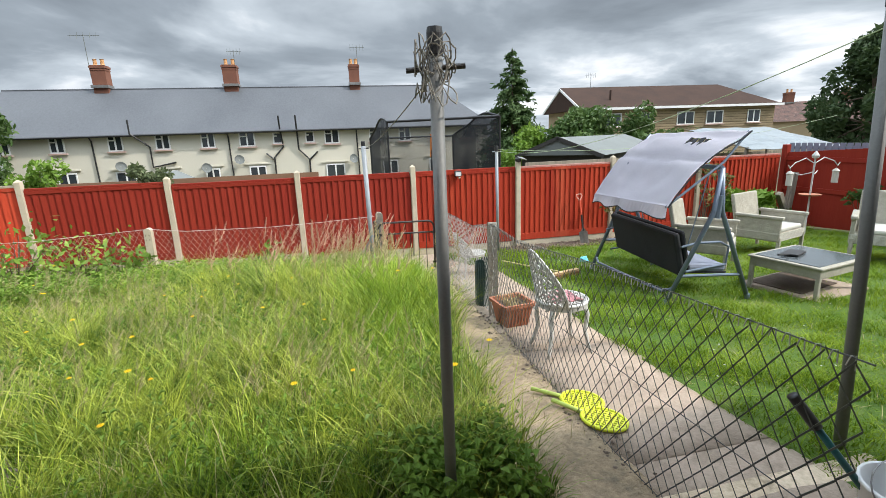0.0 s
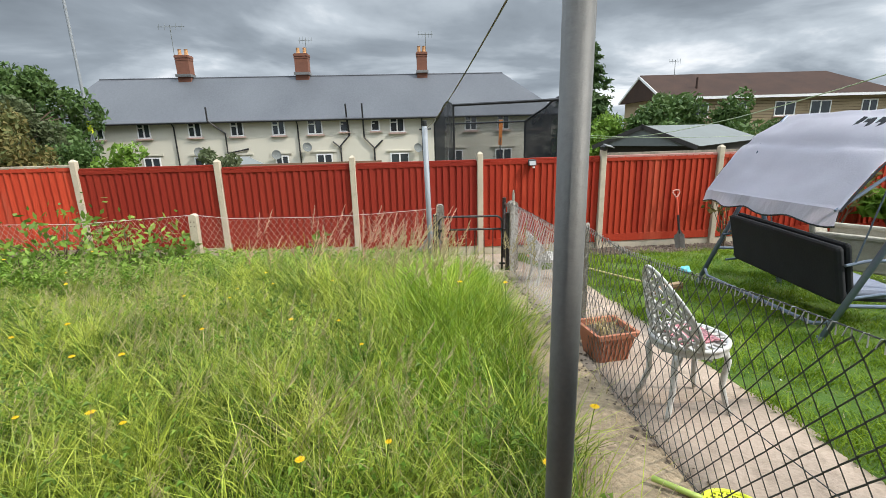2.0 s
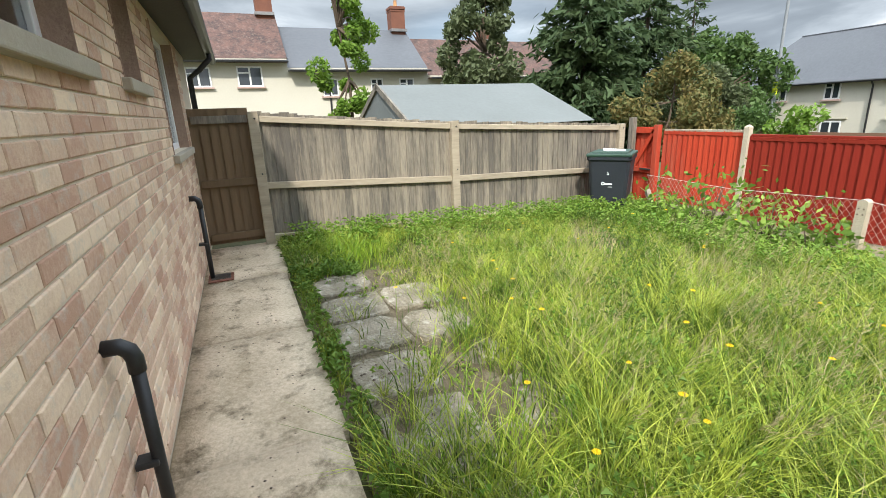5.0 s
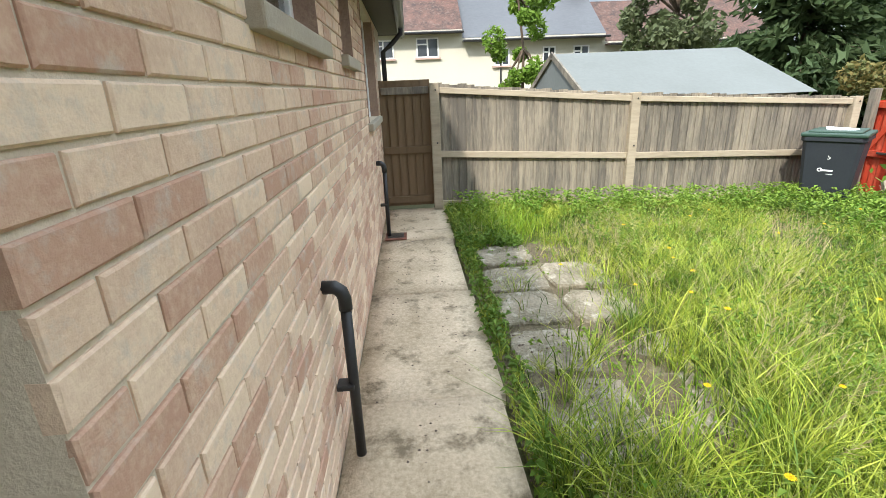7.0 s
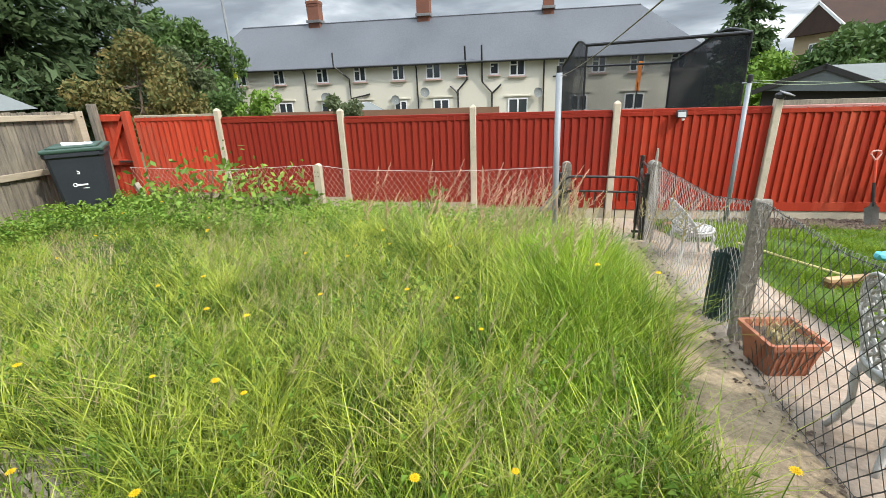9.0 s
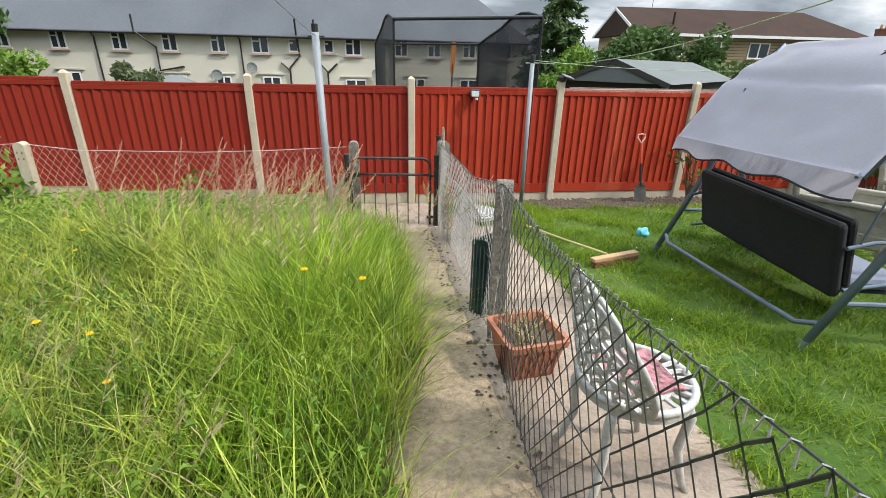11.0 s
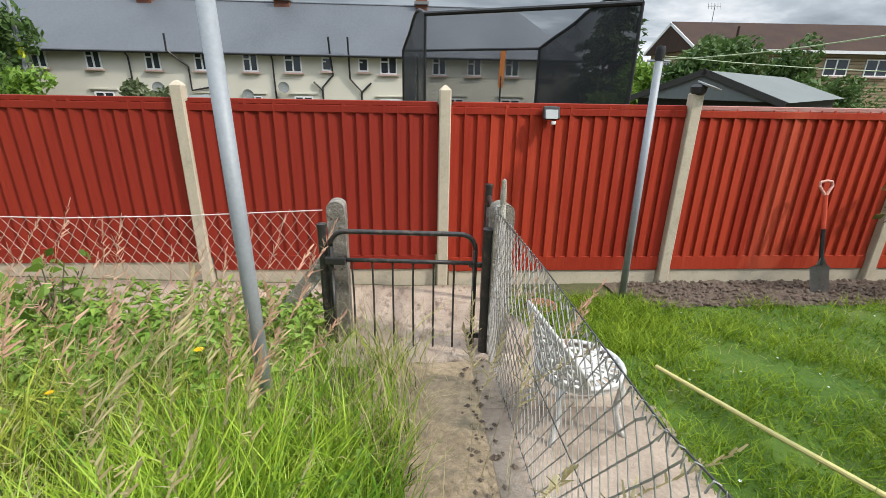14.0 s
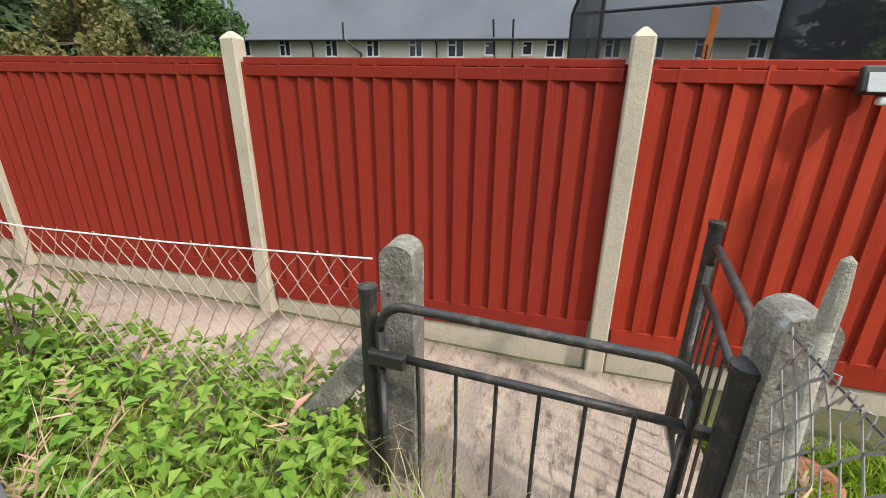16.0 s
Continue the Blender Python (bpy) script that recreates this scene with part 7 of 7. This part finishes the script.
hh = rg.uniform(0.18, 0.50, len(x)) * (1 - 0.5 * np.clip((-x - 2.5) / 3, 0, 1))
blades("dry_grass", pts, hh, 0.0045, 0.8, STRAW, "thin dry grass stalks among the green", rg, 3)
# short blades at the foot of walls, slabs and posts
pts = scatter(9000, -6.3, 1.5, 1.46, 1.72, lambda x, y: (x < 0.9) * wavy(x, y, 6, 0.3) * (y < 1.60 + 0.12 * ((x < -4.4) | (x > -1.3))))
blades("edge_weeds", pts, rg.uniform(0.04, 0.16, len(pts)), 0.007, 0.9, GRASS, "short weeds along the walkway edge", rg, 2)
pts = scatter(3500, 0.7, 1.5, 1.9, 6.7, lambda x, y: ((x > edge_x(y) - 0.1) * (0.15 + 0.85 * (x < edge_x(y) + 0.08))) * wavy(x, y, 7, 1.3))
blades("path_tufts", pts, rg.uniform(0.04, 0.22, len(pts)), 0.004, 1.3, STRAW, "dry trampled tufts along the earth path", rg, 2)

def lawn_keep(x, y):
    return np.clip(1.2 - 0.10 * np.hypot(x - 1.5, y - 4.2), 0.12, 1) * (0.3 + 0.7 * wavy(x, y, 5.0, 0.9)) * (1 - 0.95 * ((np.abs(x - 5.1) < 0.45) & (np.abs(y - 3.92) < 0.42)))


pts = scatter(290000, 2.27, 9.05, 0.9, 7.45, lawn_keep)
blades("lawn_grass", pts, rg.uniform(0.03, 0.13, len(pts)) * (0.4 + 1.0 * wavy(pts[:, 0], pts[:, 1], 9.0, 2.2)), 0.0072, 1.2, GRASS_LAWN, "short green mown lawn grass", rg, 2)
pts = scatter(9000, 2.3, 6.5, 1.5, 7.4, lambda x, y: np.clip(wavy(x, y, 6.0, 1.9) - 0.2, 0, 1))
blades("lawn_thatch", pts, rg.uniform(0.03, 0.10, len(pts)), 0.005, 1.3, STRAW, "dry yellow blades scattered through the lawn", rg, 2)
pts = scatter(380, 2.3, 6.0, 2.0, 7.3, lambda x, y: 0.25 + 0 * x)
V, F = [], []
for px, py, pz in pts:
    for k in range(5):
        a = 1.2566 * k
        b = len(V)
        V += [(px, py, pz + 0.06), (px + 0.007 * math.cos(a - 0.4), py + 0.007 * math.sin(a - 0.4), pz + 0.064), (px + 0.007 * math.cos(a + 0.4), py + 0.007 * math.sin(a + 0.4), pz + 0.064)]
        F.append((b, b + 1, b + 2))
tagged(raw("lawn_daisies", V, F, WHITE_MARK), "tiny white daisies in the lawn", "flowers", "", "stuff")
pts = scatter(9000, 1.62, 2.9, 6.7, 7.6, lambda x, y: (x > 2.0 - (y - 6.7) * 0.3) * 0.9)
blades("lawn_edge_grass", pts, rg.uniform(0.05, 0.15, len(pts)), 0.008, 1.0, GRASS_LAWN, "longer grass at the lawn's end by the fence", rg, 2)


def leafy(name, label, n, region, keep, size, rise, material, per=7):
    """Low broad-leaved weeds: rosettes of pointed leaves on short stems."""
    p = scatter(n, *region, keep)
    V, F = [], []
    k = len(p)
    for q in range(per):
        a = rg.uniform(0, 6.283, k)
        ln = size * rg.uniform(0.6, 1.4, k)
        d = np.stack([np.cos(a), np.sin(a), rg.uniform(-0.1, 0.7, k)], 1)
        root = p + np.array([0, 0, 1]) * (rise * rg.uniform(0.1, 1.0, k))[:, None] + d * (ln * 0.3)[:, None]
        side = np.stack([-np.sin(a), np.cos(a), np.zeros(k)], 1) * (ln * 0.30)[:, None]
        mid = root + d * (ln * 0.5)[:, None] + np.array([0, 0, 0.012])
        tip = root + d * ln[:, None] - np.array([0, 0, 1]) * (ln * 0.25)[:, None]
        V.append(np.stack([root, mid - side, tip, mid + side], 1).reshape(-1, 3))
    V = np.concatenate(V)
    F = (np.arange(len(V) // 4)[:, None] * 4 + np.array([0, 1, 2, 3])).tolist()
    F = [t for a, b, c, d in F for t in ((a, b, c), (a, c, d))]
    return tagged(raw(name, V.tolist(), F, material), label, "weeds", "", "stuff")


leafy("broad_weeds", "dense low broad-leaved weeds by the back fence", 5200, (-6.1, 0.55, 5.5, 7.2), lambda x, y: np.clip((y - 5.8) / 0.8, 0, 1) * (0.35 + 0.65 * wavy(x, y, 3.3, 0.7)), 0.055, 0.31, WEED, 8)
leafy("nettle_weeds", "dark green weeds along the walkway and bin", 1500, (-6.2, -0.8, 1.47, 2.1), lambda x, y: (0.55 + 0.45 * (x < -4.4)) * (y < 1.60 + 0.5 * (x < -4.4)), 0.045, 0.11, WEED_DARK, 8)
leafy("nettle_weeds", "dark leafy weeds round the wheelie bin", 420, (-6.1, -5.0, 5.7, 7.0), lambda x, y: 0.9 + 0 * x, 0.05, 0.20, WEED_DARK, 8)
leafy("meadow_weeds", "scattered leafy weeds through the long grass", 3000, (-6.0, 0.95, 1.7, 6.3), lambda x, y: np.clip(wavy(x, y, 2.4, 3.1) - 0.1, 0, 1) * 0.8 * (1 - 0.97 * ((x > -4.6) & (x < -1.2) & (y < 2.7))), 0.030, 0.34, WEED, 8)
leafy("meadow_docks", "dark leafy dock and sorrel plants through the long grass", 1500, (-4.5, 0.95, 1.8, 6.2), lambda x, y: np.clip(wavy(x, y, 3.4, 1.7) - 0.3, 0, 1) * (1 - 0.97 * ((x > -4.6) & (x < -1.2) & (y < 2.7))), 0.036, 0.38, WEED_DARK, 8)
leafy("pole_weeds", "dark parsley-like weeds at the foot of the line pole", 420, (0.25, 0.9, 1.5, 2.1), lambda x, y: bump_of(x, y, 0.6, 1.8, 0.3, 0.25), 0.045, 0.26, WEED_DARK, 9)
leafy("side_weeds", "tall fresh weeds along the grey side fence", 900, (-6.25, -5.2, 1.6, 6.6), lambda x, y: np.clip(1.2 - (x + 6.25) * 1.1, 0, 1) * 0.8, 0.06, 0.28, WEED, 8)


def seed_stalks(name, label, pts, hmin, hmax, material, lean, fat=0.0038):
    """Tall stalks, each ending in a loose drooping plume of small seeds."""
    V, F = [], []

    def strip(a, b, w):
        s = len(V)
        d = Vector(b) - Vector(a)
        n = d.cross(Vector((0.3, 0.5, 0.2))).normalized() * w
        V.extend([tuple(Vector(a) - n), tuple(Vector(a) + n), tuple(Vector(b) + n * 0.5), tuple(Vector(b) - n * 0.5)])
        F.append((s, s + 1, s + 2, s + 3))

    for p in pts:
        h = rg.uniform(hmin, hmax)
        a = rg.uniform(0, 6.283)
        l = Vector((math.cos(a), math.sin(a), 0)) * h * lean * rg.uniform(0.2, 1.0) + Vector((0.12 * h, 0, 0))
        q0 = Vector(p)
        q1 = q0 + l * 0.25 + Vector((0, 0, h * 0.6))
        q2 = q0 + l + Vector((0, 0, h))
        strip(q0, q1, 0.0016); strip(q1, q2, 0.0012)
        for k in range(22):
            f = k / 21
            c = q1.lerp(q2, 0.25 + 0.75 * f)
            d = Vector((rg.normal(0, 1), rg.normal(0, 1), rg.uniform(-0.1, 0.9))).normalized() * (0.045 * (1.1 - f)) + (q2 - q1).normalized() * 0.02
            strip(c, c + d, fat)
    return tagged(raw(name, V, F, material), label, "grass", "", "stuff")


p = scatter(120, -1.7, 0.62, 5.4, 6.6, lambda x, y: (x < edge_x(y) - 0.3) * np.clip(bump_of(x, y, 0.0, 5.9, 1.3, 0.6) * 1.1, 0, 1))
seed_stalks("seeding_grass", "tall reddish seeding grass round the gate", p, 0.62, 0.98, SEED, 0.32)
p = scatter(10, 1.30, 1.5, 5.0, 6.4, lambda x, y: 0.9 + 0 * x)
seed_stalks("seeding_grass", "tall pale seeding grass along the earth path", p, 0.55, 0.85, STRAW, 0.45)
p = scatter(7, 1.65, 1.85, 6.2, 6.7, lambda x, y: 0.8 + 0 * x)
seed_stalks("seeding_grass", "pale seeding grass behind the wire fence", p, 0.4, 0.65, SEED, 0.4)
p = scatter(900, -4.2, 0.72, 2.2, 6.4, lambda x, y: np.clip(wavy(x, y, 2.6, 1.1) * 1.3 - 0.25, 0, 1))
seed_stalks("meadow_seed_heads", "thin brownish seed heads above the meadow", p, 0.36, 0.60, HAZE, 0.3, 0.0019)
p = scatter(30, -0.6, 0.55, 4.2, 5.5, lambda x, y: 0.9 + 0 * x)
seed_stalks("meadow_seed_heads", "tall pale drooping seed heads over the meadow", p, 0.72, 0.95, STRAW, 0.35, 0.003)
p = scatter(40, 0.10, 0.70, 4.2, 5.9, lambda x, y: 0.9 + 0 * x)
seed_stalks("meadow_seed_heads", "thin pale seed heads above the tall grass", p, 0.65, 0.92, STRAW, 0.35)


def flower(p, h, s, lean):
    t = thing("dandelion", "yellow dandelion-like flower on a thin stalk", "flower", p, random.uniform(0, 360), "yellow meadow flowers")
    part("stalk", tubed([(0, 0, 0), (lean * 0.3, 0, h * 0.6), (lean, 0, h)], 0.0022, 4), WEED, t)
    bm = bmesh.new()
    for ring, (r, z, n) in enumerate(((s, 0.002, 13), (s * 0.65, 0.006, 10), (s * 0.3, 0.009, 6))):
        for k in range(n):
            a = 6.283 * k / n + ring
            c, q = math.cos(a), math.sin(a)
            v = [bm.verts.new(x) for x in ((lean, 0, h), (lean + c * r * 0.7 - q * r * 0.16, q * r * 0.7 + c * r * 0.16, h + z), (lean + c * r, q * r, h + z * 0.5), (lean + c * r * 0.7 + q * r * 0.16, q * r * 0.7 - c * r * 0.16, h + z))]
            bm.faces.new(v)
    part("petals", bm, PETAL, t)


fr = random.Random(9)
for k in range(46):
    x, y = fr.uniform(-4.2, 0.95), fr.uniform(2.0, 6.3)
    tall = 0.25 if (0.1 < x and 3.4 < y < 6) else 0.0
    flower((x, y, grade(x, y)), fr.uniform(0.34, 0.50) + tall, fr.uniform(0.014, 0.022), fr.uniform(-0.06, 0.06))

p = scatter(700, -2.2, 1.15, 5.6, 7.0, lambda x, y: (x < edge_x(y) - 0.3 * (y > 6.4)) * 0.8)
blades("fence_straw", p, rg.uniform(0.2, 0.5, len(p)), 0.005, 1.0, STRAW, "pale dry straw among the weeds by the gate", rg, 3)
p = scatter(2600, -6.1, 0.5, 6.0, 7.15, lambda x, y: wavy(x, y, 5.0, 0.2))
blades("fence_grass", p, rg.uniform(0.15, 0.42, len(p)), 0.007, 0.9, GRASS_LUSH, "grass growing through the weeds by the back fence", rg, 3)
p = scatter(260, -4.4, -1.3, 1.6, 2.6, lambda x, y: 0.9 + 0 * x)
blades("slab_weeds", p, rg.uniform(0.03, 0.12, len(p)), 0.008, 1.0, STRAW, "dry weeds in the cracks of the slabs", rg, 2)

# clods and stones on the soil and the earth path
def clods(name, label, n, region, size, material, zoff):
    V, F = [], []
    for k in range(n):
        x, y = rg.uniform(region[0], region[1]), rg.uniform(region[2], region[3])
        s = size * rg.uniform(0.4, 1.4)
        b = len(V)
        for d in ((1, 0, 0), (-1, 0, 0), (0, 1, 0), (0, -1, 0), (0, 0, 0.8), (0, 0, -0.6)):
            V.append((x + d[0] * s * rg.uniform(0.7, 1.2), y + d[1] * s * rg.uniform(0.7, 1.2), grade(x, y) + zoff + d[2] * s * 0.7))
        for i, j in ((0, 2), (2, 1), (1, 3), (3, 0)):
            F.append((b + i, b + j, b + 4)); F.append((b + j, b + i, b + 5))
    return tagged(raw(name, V, F, material), label, "stones", "", "stuff")


clods("soil_clods", "loose clods and stones on the dug bed", 1500, (2.85, 7.2, 7.36, 7.92), 0.022, SOIL, 0.035)
clods("path_crumbs", "crumbs of earth and small stones on the path", 500, (0.95, 1.5, 1.5, 6.6), 0.005, DIRT, 0.022)
clods("dark_crumbs", "dark clods of earth along the foot of the wire fence", 260, (1.34, 1.52, 1.6, 6.6), 0.014, SOIL, 0.022)
clods("slab_soil_clods", "dark crumbs of soil round the broken slabs", 700, (-4.5, -1.2, 1.5, 2.75), 0.012, SOIL, 0.016)
pts = scatter(5200, -4.6, -1.0, 1.5, 2.8, lambda x, y: np.clip(wavy(x, y, 5.2, 2.6) - 0.35, 0, 1))
blades("slab_moss_tufts", pts, rg.uniform(0.02, 0.11, len(pts)), 0.006, 1.2, GRASS, "short sparse tufts between the broken slabs", rg, 2)
leafy("slab_weeds", "small weeds between the broken slabs", 420, (-4.6, -1.0, 1.5, 2.75), lambda x, y: np.clip(wavy(x, y, 4.4, 0.6) - 0.3, 0, 1), 0.03, 0.07, WEED, 7)
clods("slab_crumbs", "specks of dirt and moss on the walkway", 260, (-6.2, -0.4, 0.75, 1.45), 0.007, SOIL, 0.004)

# ---- bricks of the house wall ----
BRICK_REST = mat("pinkish buff brick further along", (0.70, 0.53, 0.38), (0.44, 0.265, 0.185), 0.93, 4.0, 60, 0.5, 0.35, per=1.1, island=True, stain=(0.50, 0.44, 0.37), stain_amt=0.6)


def brick_mesh(name, w, seed):
    r = random.Random(seed)
    bm = bmesh.new()
    h, d, b = 0.065, 0.03, 0.004
    rows = []
    for yy, ins in ((0.0, 0.0), (d - b, 0.0), (d, b)):
        rows.append([bm.verts.new((sx * (w / 2 - ins) + r.uniform(-0.0015, 0.0015), yy, sz * (h / 2 - ins) + r.uniform(-0.0012, 0.0012))) for sx, sz in ((-1, -1), (1, -1), (1, 1), (-1, 1))])
    for a, q in zip(rows, rows[1:]):
        for k in range(4):
            bm.faces.new((a[k], a[(k + 1) % 4], q[(k + 1) % 4], q[k]))
    bm.faces.new(rows[-1])
    bmesh.ops.recalc_face_normals(bm, faces=bm.faces)
    me = bpy.data.meshes.new(name)
    bm.to_mesh(me)
    bm.free()
    me.materials.append(BRICK)
    return me


FULL = [brick_mesh("brick", 0.215, s) for s in range(5)]
HALF = brick_mesh("brick", 0.1025, 9)
spots = []
rb = random.Random(2)
for c in range(32):
    z = 0.012 + 0.0375 + c * 0.075
    x = WX1 - (0.1125 if c % 2 else 0.0)
    cells = [(WX1 - 0.0512, 0.1025)] if c % 2 else []
    while x - 0.225 > -6.7:
        cells.append((x - 0.1075, 0.215))
        x -= 0.225
    for cx, w in cells:
        a, b = cx - w / 2, cx + w / 2
        for oa, ob_, za, zb2 in OPEN:
            if za - 0.075 < z < zb2 + 0.03:
                if a < ob_ and b > oa:
                    if a < oa - 0.03:
                        b = oa
                    elif b > ob_ + 0.03:
                        a = ob_
                    else:
                        a = b
        if b - a > 0.04:
            spots.append(((a + b) / 2, z, b - a))
spots.sort(key=lambda s: -s[0] + abs(s[1] - 1.1) * 0.9)
far_v, far_f = [], []
for i, (cx, z, w) in enumerate(spots):
    proud = rb.uniform(0.6115, 0.6145)
    if i < 300:
        me = FULL[rb.randrange(5)] if w > 0.15 else HALF
        base_w = 0.215 if w > 0.15 else 0.1025
        mesh_part("brick", me, house_wall, pose(cx, proud, z, 0, rb.uniform(-0.3, 0.3), 0) @ Matrix.Diagonal((w / base_w, 1, 1, 1)))
    else:
        me = FULL[rb.randrange(5)]
        off = len(far_v)
        far_v += [(v.co.x * w / 0.215 + cx, v.co.y + proud, v.co.z + z) for v in me.vertices]
        far_f += [tuple(off + q for q in p.vertices) for p in me.polygons]
tagged(raw("brickwork", far_v, far_f, BRICK_REST, house_wall), "rest of the bricks of the house wall", "", "", "stuff")
